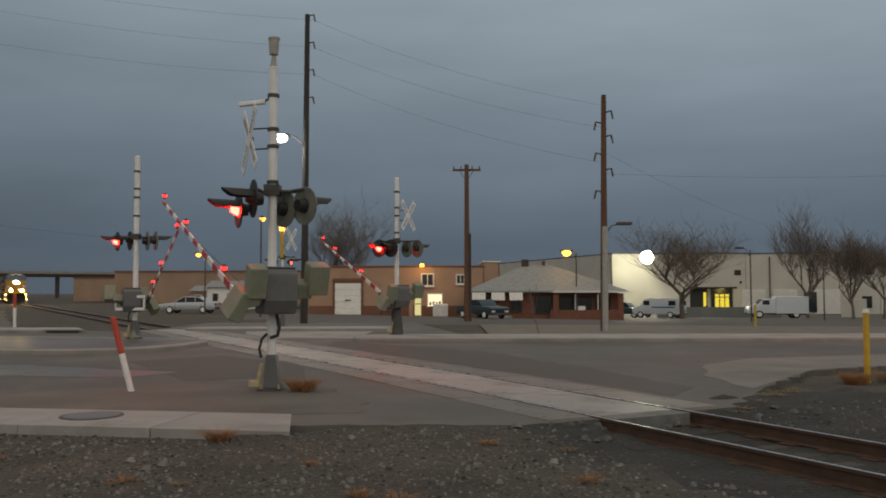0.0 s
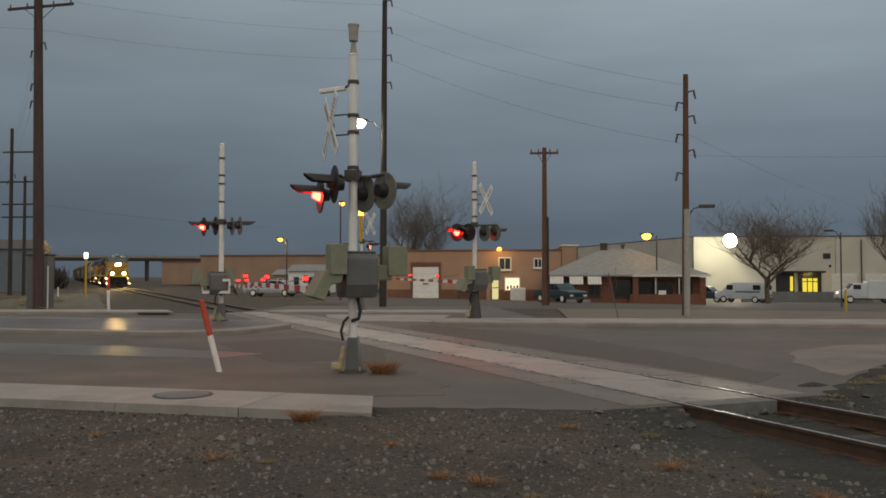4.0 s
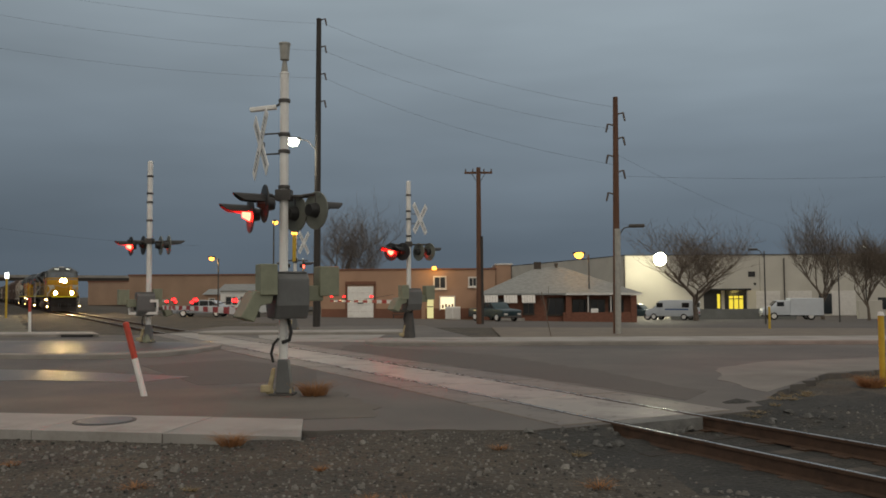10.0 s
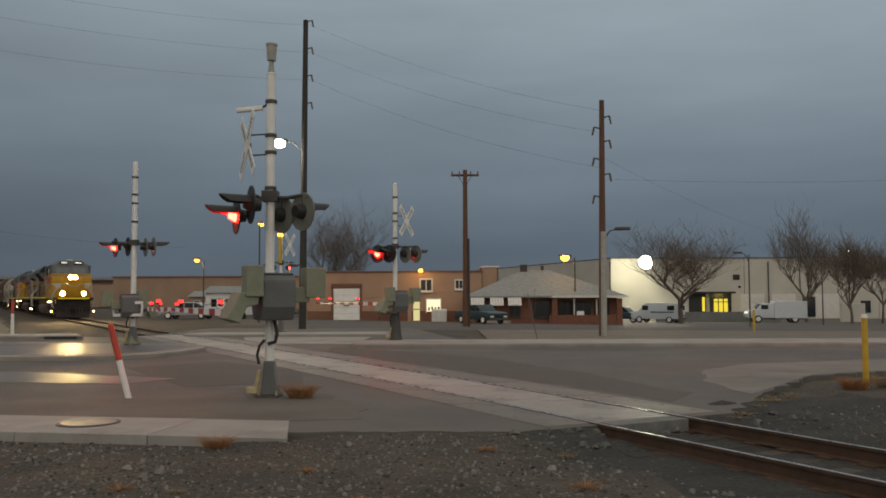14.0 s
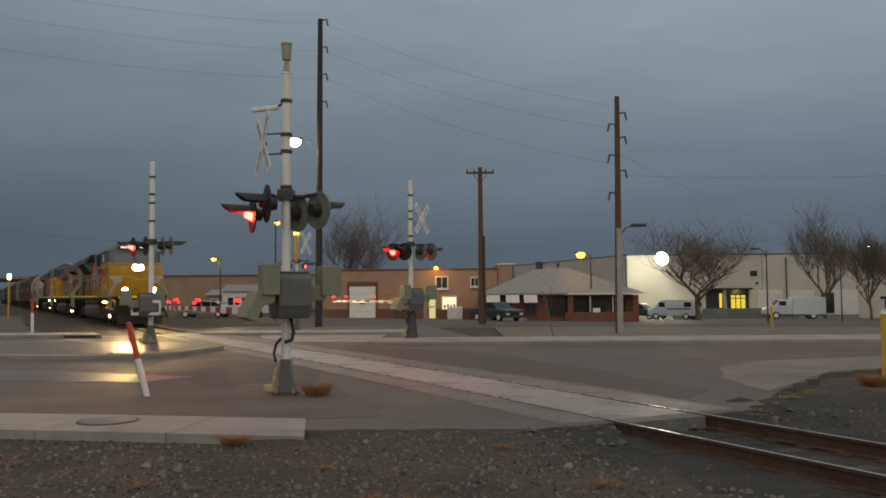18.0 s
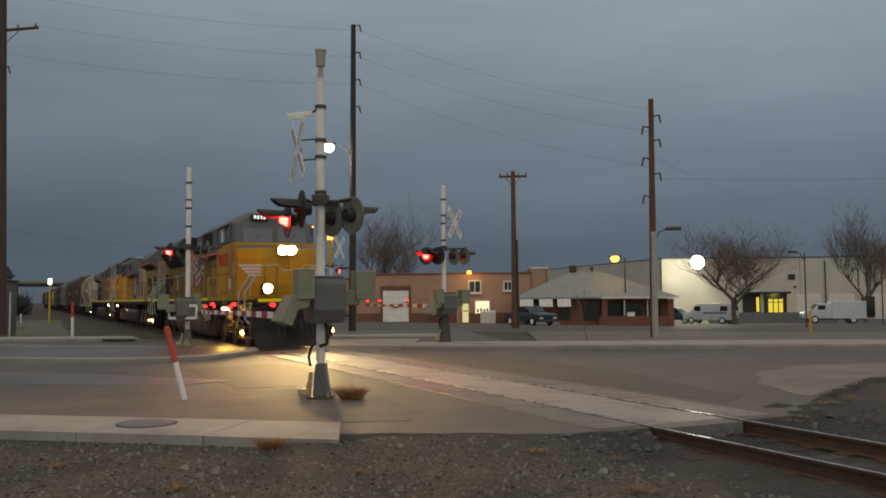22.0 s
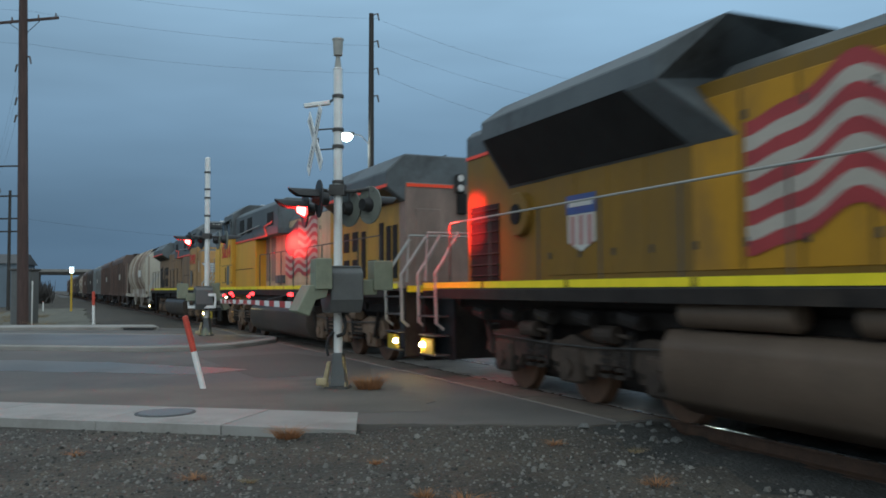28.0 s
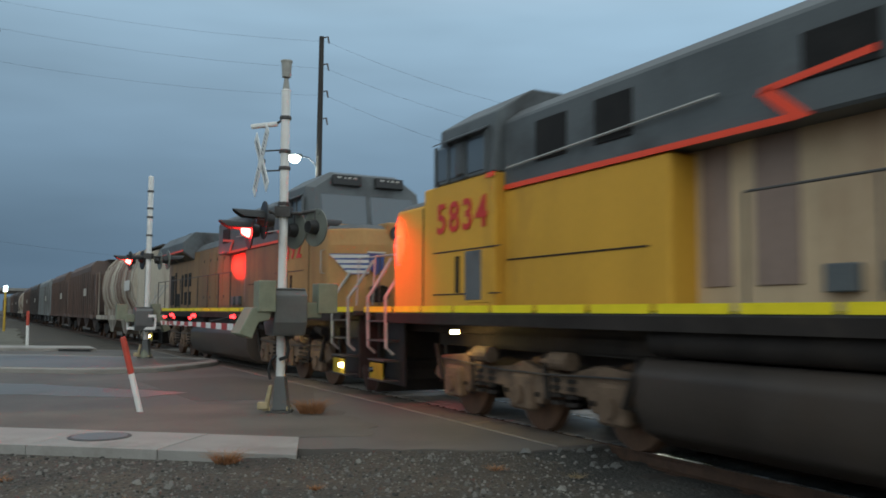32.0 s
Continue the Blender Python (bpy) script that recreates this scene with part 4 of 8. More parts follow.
for m_, w_, mt_ in ((MAST_C, 0.2, M_STEEL), (MAST_B, 0.16, M_GREENGREY)):
    part("pedestal", bev(rod(B(), (0, 0, 0.0), (0, 0, 0.95 if w_ > 0.18 else 0.35), w_ + 0.05, w_ - 0.05, n=8), 0.02), mt_, m_, "dark cast pedestal")
MAST_D, GATE_D = gate_mast("crossing_signal", (-8.05, 41.0, 0.0), AWAY + 180, "far signal mast with crossbuck behind the street", height=5.2, arm=5.0, stripes=6, mech_z=1.4, r=0.08, heads=((-0.4, 0, 3.1, 180, False), (0.4, 0, 3.1, 0, False)),
                           buck=(0.42, -0.05, 4.2, 341), mech=False)
part("yellow_sleeve", rod(B(), (-0.02, -0.1, 3.3), (-0.02, -0.1, 4.6), 0.09, n=10), M_YELLOWPOST, MAST_D)
part("marker_lamp", rod(B(), (-0.02, -0.1, 4.6), (-0.02, -0.1, 4.82), 0.14, 0.12, n=12), M_AMBER, MAST_D, "glowing amber marker lamp")

# counterweight cage seen on the median mast
for y in (-0.45, 0.35):
    fr_ = part("counterweight_frame", box(B(), (0, y, 0.98), (0.95, 0.06, 0.09)), M_ALU, MAST_B)
    part("frame_bar", box(B(), (0, y, 1.38), (0.95, 0.06, 0.09)), M_ALU, fr_)
    for x in (-0.46, 0.46):
        part("frame_post", box(B(), (x, y, 1.18), (0.06, 0.06, 0.3)), M_ALU, fr_)
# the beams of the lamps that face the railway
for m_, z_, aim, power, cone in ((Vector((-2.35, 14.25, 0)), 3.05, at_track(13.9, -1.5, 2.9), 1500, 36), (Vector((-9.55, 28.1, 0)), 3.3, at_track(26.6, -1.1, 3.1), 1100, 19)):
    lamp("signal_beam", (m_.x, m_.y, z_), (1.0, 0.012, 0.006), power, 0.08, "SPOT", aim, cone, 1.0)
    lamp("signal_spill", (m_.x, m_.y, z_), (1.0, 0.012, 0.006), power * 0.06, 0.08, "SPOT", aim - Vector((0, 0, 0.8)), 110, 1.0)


# ---- marker posts ----
def marker_post(x, y, z, lean, lean2, h, r, split, label):
    p = thing("marker_post", pose(x, y, z, lean2, lean, 0), label, "marker post", "marker posts")
    part("lower_tube", rod(B(), (0, 0, 0), (0, 0, h * split), r, n=14), M_WHITE, p, "white lower half", smooth=True)
    part("upper_tube", rod(B(), (0, 0, h * split), (0, 0, h), r * 1.02, n=14), M_REDFADE, p, "faded red upper half", smooth=True)
    part("cap", rod(B(), (0, 0, h), (0, 0, h + 0.02), r * 0.9, r * 0.4, n=14), M_REDFADE, p)


marker_post(-5.30, 14.18, -0.02, -13.5, 4, 1.27, 0.05, 0.52, "leaning white and red marker post in the road shoulder")
marker_post(-20.7, 40.5, -0.15, -1, 0, 1.75, 0.07, 0.62, "white marker post with a red top beside the track")
marker_post(-40.3, 70.0, -0.12, 0, 0, 0.85, 0.05, 0.97, "short white marker post in the dry grass")
for x, y, z, h, label in ((7.70, 15.87, -0.06, 1.32, "yellow pipe post with a pale cap in the dirt"), (14.3, 40.0, 0.0, 1.05, "yellow bollard at the parking lot edge")):
    p = thing("bollard", pose(x, y, z), label, "bollard", "bollards")
    part("pipe", rod(B(), (0, 0, 0), (0, 0, h), 0.055, n=14), M_YELLOWPOST, p, smooth=True)
    part("cap", rod(B(), (0, 0, h - 0.03), (0, 0, h + 0.04), 0.065, 0.045, n=14), M_WHITE, p)
p = thing("bollard", pose(-37.8, 70.0, -0.12), "thin yellow post with a small light on top beside the track", "bollard")
part("pipe", rod(B(), (0, 0, 0), (0, 0, 3.3), 0.09, n=10), M_YELLOWPOST, p)
part("light", bev(box(B(), (0, 0, 3.55), (0.3, 0.2, 0.5)), 0.03), glow("pale_marker_light", (0.9, 1.0, 0.95), 2.5), p, "small glowing marker")

# ---- utility poles and wires ----
def utility_pole(x, y, h, r0, r1, material, label, lean=(0, 0), arms=(), posts=(), conduit=False, stub=0):
    z = land(x, y)
    p = thing("utility_pole", pose(x, y, z, lean[1], lean[0], 0), label, "utility pole", "utility poles")
    part("shaft", rod(B(), (0, 0, -0.2), (0, 0, h), r0, r1, n=14), material, p, smooth=True)
    for az, half, turn in arms:
        m = pose(0, 0, az, 0, 0, turn)
        arm = part("crossarm", bev(box(B(), (0, 0.16, 0), (2 * half, 0.10, 0.13)), 0.01), material, p, m=m)
        part("brace", tube(B(), [(-half * 0.5, 0.12, -0.02), (0, 0.12, -0.75), (half * 0.5, 0.12, -0.02)], 0.022, 6), M_STEEL, p, m=m)
        for k in (-0.92, -0.4, 0.4, 0.92):
            part("insulator", rod(B(), (half * k, 0.16, 0.06), (half * k, 0.16, 0.24), 0.05, 0.035, n=10), M_PORC, arm)
    for pz, turn in posts:
        bm = rod(B(), (0, 0, 0), (0.34, 0, 0.10), 0.045, 0.03, n=8)
        rod(bm, (0.34, 0, 0.10), (0.42, 0, -0.28), 0.05, 0.04, n=8)
        part("insulator", bm, M_PORC, p, m=pose(0, 0, pz, 0, 0, turn))
    if stub:
        part("stub_pole", rod(B(), (0.17, -0.06, -0.2), (0.15, -0.06, stub), 0.10, n=10), M_DARKPOLE, p, "dark stub pole lashed to the shaft")
    if conduit:
        part("riser_pipe", rod(B(), (0.02, -r0 - 0.04, 0), (0.02, -r0 - 0.02, h * 0.44), 0.13, n=12), M_BELL, p, "silver riser pipe on the lower pole")
    return p


utility_pole(-7.75, 45.4, 16.8, 0.20, 0.13, M_DARKPOLE, "tall dark wooden utility pole beside the street", lean=(0.3, 0), posts=[(16.7, 0), (15.2, 0), (13.7, 0), (12.2, 0)])
utility_pole(6.85, 37.9, 10.6, 0.17, 0.11, M_WOODPOLE, "brown wooden utility pole with a silver riser pipe", lean=(0.5, 0), posts=[(9.8, 0), (9.3, 170), (8.7, 0), (7.9, 170), (7.2, 0), (6.2, 180)], conduit=True)
utility_pole(1.07, 51.5, 9.6, 0.19, 0.13, M_WOODPOLE, "brown wooden utility pole with a short crossarm", arms=[(9.3, 0.85, 0)], stub=5.4)
utility_pole(-24.6, 40.9, 17.3, 0.28, 0.20, M_UMBERPOLE, "large brown wooden utility pole with a heavy crossarm", lean=(-0.9, 0), arms=[(15.6, 1.9, -6)], posts=[(13.6, 0), (13.2, 180), (11.5, 180), (10.6, 190)])
FRAMED = utility_pole(-47.9, 75.0, 15.6, 0.20, 0.14, M_DARKPOLE, "distant pair of wooden utility poles joined by crossbars", posts=[(11.2, 0), (10.6, 180)])
part("shaft", rod(B(), (1.35, 0, -0.2), (1.35, 0, 11.1), 0.16, 0.12, n=12), M_DARKPOLE, FRAMED, smooth=True)
for z_, x_ in ((13.4, 1.9), (10.6, 2.3), (8.5, 1.9), (7.3, 1.9)):
    part("crossbar", bev(box(B(), (0.6, 0.18, z_), (2 * x_ - 0.6, 0.10, 0.14)), 0.01), M_DARKPOLE, FRAMED)


def wire(a, b, sag, r=0.0045, label="thin black overhead wire"):
    a, b = Vector(a), Vector(b)
    pts = [a.lerp(b, t) - Vector((0, 0, sag * 4 * t * (1 - t))) for t in (i / 14 for i in range(15))]
    ob = part("overhead_wire", tube(B(), pts, r, 5), M_WIRE)
    tagged(ob, label, "wire", "overhead wires")


for z0, z1, z2 in ((17.3, 16.4, 10.0), (15.9, 14.9, 9.0), (14.2, 13.4, 7.4)):
    wire((-24.4, 40.9, z0), (-7.35, 45.4, z1), 0.35)
    wire((-7.35, 45.4, z1), (6.9, 37.9, z2), 0.5)
    wire((-24.4, 40.9, z0), (-60, 25, z0 + 1.0), 0.5)
for dz in (0, -1.0, -2.6):
    wire((-24.6, 40.9, 15.3 + dz), (-47.6, 75, 15.0 + dz), 0.5)
    wire((-47.9, 75, 15.0 + dz), (-78, 112, 12.2 + dz * 0.4), 0.4)
wire((6.9, 37.9, 6.9), (60, 48, 12.5), 1.6)
wire((6.9, 37.9, 7.9), (40, 90, 7.4), 0.9)
wire((6.9, 37.9, 4.9), (21.2, 60, 4.6), 0.6)
wire((-24.6, 40.9, 5.3), (-18.0, 58, 5.1), 0.2)


# ---- street lamps ----
def street_lamp(x, y, h, reach, turn, glowing, label, r=0.07, pole=True, head=0.26, power=0, colour=(1, 0.9, 0.7)):
    z = land(x, y)
    p = thing("street_lamp", pose(x, y, z, 0, 0, turn), label, "street lamp", "street lamps")
    if pole:
        part("pole", rod(B(), (0, 0, 0), (0, 0, h), r, r * 0.7, n=12), M_STEEL, p, smooth=True)
    part("arm", tube(B(), [(0, 0, h - 0.5), (reach * 0.5, 0, h + 0.05), (reach, 0, h + 0.12)], 0.028), M_STEEL, p)
    part("hood", bev(box(B(), (reach + head * 0.6, 0, h + 0.14), (head * 2.0, head * 0.9, 0.14)), 0.03), M_STEEL, p, "grey lamp housing")
    if glowing:
        bowl = B()
        for z_a, z_b, r_a, r_b in ((-0.75, -0.60, 0.20, 0.50), (-0.60, -0.32, 0.50, 0.70), (-0.32, 0.0, 0.70, 0.76), (0.0, 0.2, 0.76, 0.66)):
            rod(bowl, (reach + head * 0.6, 0, h + 0.05 + z_a * head), (reach + head * 0.6, 0, h + 0.05 + z_b * head), head * r_a, head * r_b, n=16)
        part("bulb", bowl, glowing, p, "glowing lamp bowl", smooth=True)
        if power:
            q = p.matrix_basis @ Vector((reach + head * 0.6, 0, h - 0.35))
            lamp("street_lamp_light", q, colour, power, 0.2)
    return p


street_lamp(-7.75, 45.3, 10.05, 1.0, 184, M_WHITELAMP, "white street lamp on an arm from the dark pole", pole=False, head=0.42, power=260, colour=(1, 0.95, 0.8))
street_lamp(10.45, 70.0, 5.6, 0.5, 180, M_AMBER, "amber sodium lamp on a thin pole", head=0.5, power=35, colour=(1, 0.55, 0.15))
street_lamp(-20.1, 70.0, 4.85, 0.4, 180, M_AMBER, "amber lamp on a thin dark pole", head=0.28, power=120, colour=(1, 0.6, 0.2))
street_lamp(21.2, 60.0, 5.2, 0.6, 180, None, "unlit grey lamp on a tall thin pole", r=0.06, head=0.3)
street_lamp(6.85, 37.8, 4.65, 0.7, -8, None, "unlit grey lamp on an arm from the brown pole", pole=False, head=0.34)
street_lamp(30.7, 70.0, 5.3, 0.3, 180, None, "thin grey lamp pole by the parking lot", r=0.06, head=0.2)
street_lamp(55.0, 118.0, 9.3, 0.4, 0, M_WHITELAMP, "small white lamp far behind the lot", head=0.3)
street_lamp(-13.3, 60.0, 7.0, 0.3, 90, M_AMBER, "amber lamp on a pole behind the crossing", head=0.26, power=80, colour=(1, 0.6, 0.2))


# ---- buildings ----
def window(parent, x, z, w, h, y, pane=None, bars=True, trim=None):
    trim = trim or M_TRIM
    win = part("window", box(B(), (x, y - 0.02, z), (w, 0.06, h)), pane or M_PANE, parent)
    bm = B()
    for sx in (-1, 1):
        box(bm, (x + sx * (w / 2 + 0.05), y - 0.05, z), (0.12, 0.10, h + 0.22))
    for sz in (-1, 1):
        box(bm, (x, y - 0.05, z + sz * (h / 2 + 0.05)), (w - 0.02, 0.10, 0.12))
    if bars:
        box(bm, (x, y - 0.055, z), (0.06, 0.06, h))
    part("frame", bm, trim, win)
    part("sill", box(B(), (x, y - 0.10, z - h / 2 - 0.14), (w + 0.3, 0.2, 0.07)), trim, win)
    return win


def tan_building():
    z0 = -0.75
    b = thing("workshop_building", pose(0, 75, 0), "long tan stucco workshop with a white garage door", "building")
    part("wall", bev(box(B(), (-4.7, 4.0, (z0 + 3.85) / 2), (15.4, 8.0, 3.85 - z0)), 0.03), M_TAN, b)
    part("wall", bev(box(B(), (3.75, 4.2, (z0 + 4.25) / 2), (1.45, 8.0, 4.25 - z0)), 0.03), M_TAN, b)
    part("parapet", bev(box(B(), (-4.7, 4.0, 3.91), (15.6, 8.2, 0.14)), 0.02), M_TANDARK, b)
    part("parapet", bev(box(B(), (3.75, 4.2, 4.31), (1.6, 8.2, 0.12)), 0.02), M_TRIM, b)
    part("base_course", box(B(), (-4.7, -0.02, 0.0), (15.3, 0.06, 0.9)), M_TANDARK, b, "brown painted wall base")
    door = part("garage_door", B(), M_WHITE, b)
    for i in range(5):
        part("panel", bev(box(B(), (-8.9, -0.07, -0.05 + 0.55 * i), (2.3, 0.06, 0.54)), 0.015), M_WHITE, door)
    part("handle", box(B(), (-8.9, -0.13, 0.95), (0.5, 0.06, 0.10)), M_BLACK, door)
    part("lintel", box(B(), (-8.9, -0.08, 2.72), (2.7, 0.16, 0.28)), M_TANDARK, b)
    for x in (-10.16, -7.64):
        part("door_jamb", box(B(), (x, -0.06, 1.05), (0.16, 0.14, 3.2)), M_TANDARK, b)
    window(b, -1.9, 2.72, 0.95, 0.95, 0)
    window(b, 1.0, 2.76, 0.6, 0.7, 0)
    window(b, -11.7, 2.7, 1.2, 0.8, 0)
    w = part("shop_window", box(B(), (-1.25, -0.04, 0.92), (1.25, 0.08, 1.05)), M_LITWARM, b, "lit shop window")
    for x in (-1.9, -0.6):
        part("frame", box(B(), (x, -0.08, 0.92), (0.10, 0.12, 1.25)), M_TRIM, w)
    part("frame", box(B(), (-1.25, -0.08, 1.50), (1.2, 0.12, 0.10)), M_TRIM, w)
    for i in range(4):
        part("goods", box(B(), (-1.65 + 0.28 * i, -0.10, 0.62 + 0.06 * (i % 2)), (0.16, 0.05, 0.3)), M_TANDARK, w)
    d = part("shop_door", box(B(), (-2.75, -0.04, 0.55), (0.55, 0.08, 1.9)), glow("lit_door_glass", (1.0, 0.92, 0.45), 0.6), b, "lit glass door")
    part("door_bar", box(B(), (-2.75, -0.10, 0.6), (0.5, 0.05, 0.08)), M_STEEL, d)
    part("column", box(B(), (-3.35, -0.1, 0.5), (0.35, 0.25, 2.2)), M_TAN, b)
    part("downpipe", rod(B(), (4.4, -0.08, -0.7), (4.4, -0.08, 4.2), 0.05, n=8), M_STEEL, b)
    part("wall_lamp", rod(B(), (-2.38, -0.35, 3.85), (-2.38, -0.35, 4.12), 0.20, 0.16, n=14), M_AMBER, b, "glowing amber wall lamp")
    lamp("wall_lamp_light", (-2.38, 73.6, 3.6), (1, 0.6, 0.2), 45, 0.2)
    return b


tan_building()
fr = thing("ice_chest", pose(-0.75, 73.6, -0.58), "white ice chest cabinet outside the shop", "cabinet")
part("body", bev(box(B(), (0, 0, 0.6), (1.3, 0.8, 1.2)), 0.03), M_WHITE, fr)
for x in (-0.33, 0.33):
    part("door", bev(box(B(), (x, -0.42, 0.62), (0.6, 0.05, 0.95)), 0.02), M_TRIM, fr)
be = thing("bench", pose(-5.2, 73.8, -0.5), "low wooden bench against the workshop wall", "bench")
part("seat", box(B(), (0, 0, 0.45), (1.6, 0.4, 0.06)), M_TIE, be)
for x in (-0.7, 0.7):
    part("leg", box(B(), (x, 0, 0.21), (0.08, 0.36, 0.42)), M_TIE, be)
part("backrest", box(B(), (0, 0.2, 0.75), (1.6, 0.05, 0.25)), M_TIE, be)


def brick_house():
    z0 = -1.15
    h = thing("brick_house", pose(0, 70.16, 0.262) @ Matrix.Diagonal((0.84, 0.505, 0.84, 1)), "low red-brick house with a grey hip roof and white awnings", "house")
    part("wall", box(B(), (6.1, 4.0, (z0 + 1.62) / 2), (7.6, 7.6, 1.62 - z0)), M_BRICK, h, "red brick wall")
    part("wall", box(B(), (13.2, 4.6, (z0 + 1.55) / 2), (6.9, 6.4, 1.55 - z0)), M_BRICK, h, "recessed red brick wall")
    part("porch_wall", bev(box(B(), (13.35, -0.6, -0.62), (7.0, 0.25, 1.0)), 0.02), M_BRICK, h, "low brick porch wall")
    for x in (10.4, 16.7):
        part("porch_column", bev(box(B(), (x, -0.6, 0.2), (0.55, 0.45, 2.6)), 0.02), M_BRICK, h)
    for x in (12.3, 14.5):
        part("porch_post", rod(B(), (x, -0.6, -0.1), (x, -0.6, 1.45), 0.06, n=8), M_TRIM, h)
    # hip roof with an overhang
    def hip(x0, x1, y0, y1, ze, zr, ridge0, ridge1):
        bm = B()
        ym = (y0 + y1) / 2
        v = [bm.verts.new(p) for p in ((x0, y0, ze), (x1, y0, ze), (x1, y1, ze), (x0, y1, ze), (ridge0, ym, zr), (ridge1, ym, zr), (x0, y0, ze - 0.16), (x1, y0, ze - 0.16), (x1, y1, ze - 0.16), (x0, y1, ze - 0.16))]
        for f in ((0, 1, 5, 4), (1, 2, 5), (2, 3, 4, 5), (3, 0, 4), (0, 6, 7, 1), (1, 7, 8, 2), (2, 8, 9, 3), (3, 9, 6, 0), (6, 9, 8, 7)):
            bm.faces.new([v[i] for i in f])
        bmesh.ops.recalc_face_normals(bm, faces=bm.faces)
        return bm
    roof = part("roof", hip(1.7, 17.4, -1.2, 9.2, 1.75, 4.35, 7.6, 10.2), M_SHINGLE, h, "grey shingle hip roof")
    part("fascia", box(B(), (13.8, -1.22, 1.66), (7.4, 0.08, 0.2)), M_TRIM, h, "white fascia board")
    chim = part("chimney", bev(box(B(), (7.66, 4.0, 4.45), (0.7, 0.7, 0.9)), 0.02), M_TIE, roof, "dark brick chimney")
    part("roof_vent", rod(B(), (9.5, 3.4, 4.3), (9.5, 3.4, 4.75), 0.12, 0.2, n=10), M_STEEL, roof)
    for x, z in ((6.55, 0.42), (4.1, 0.55)):
        window(h, x, z, 0.9, 1.25, 0.2, trim=M_TIE)
    window(h, 9.2, 0.45, 1.5, 1.5, 0.2, trim=M_TIE)
    for x in (11.6, 13.4, 15.2):
        window(h, x, 0.4, 1.3, 1.3, 1.4, trim=M_TIE)
    for x in (2.85, 4.72, 6.45):
        aw = part("awning", B(), M_TRIM, h, "white slatted metal awning")
        for k in range(5):
            xx = x - 0.62 + 0.26 * k
            part("slat", prism(B(), [(-1.30, 1.58), (-1.30, 1.52), (-2.2, 0.82), (-2.2, 0.88)], "x", xx, xx + 0.24), M_TRIM, aw)
    part("porch_sign", box(B(), (12.9, -0.75, 0.05), (0.7, 0.05, 0.4)), M_WHITE, h, "small white sign board")
    part("step", bev(box(B(), (4.8, -0.6, z0 + 0.25), (2.6, 1.0, 0.5)), 0.03), M_CONCRETE, h)
    return h


brick_house()


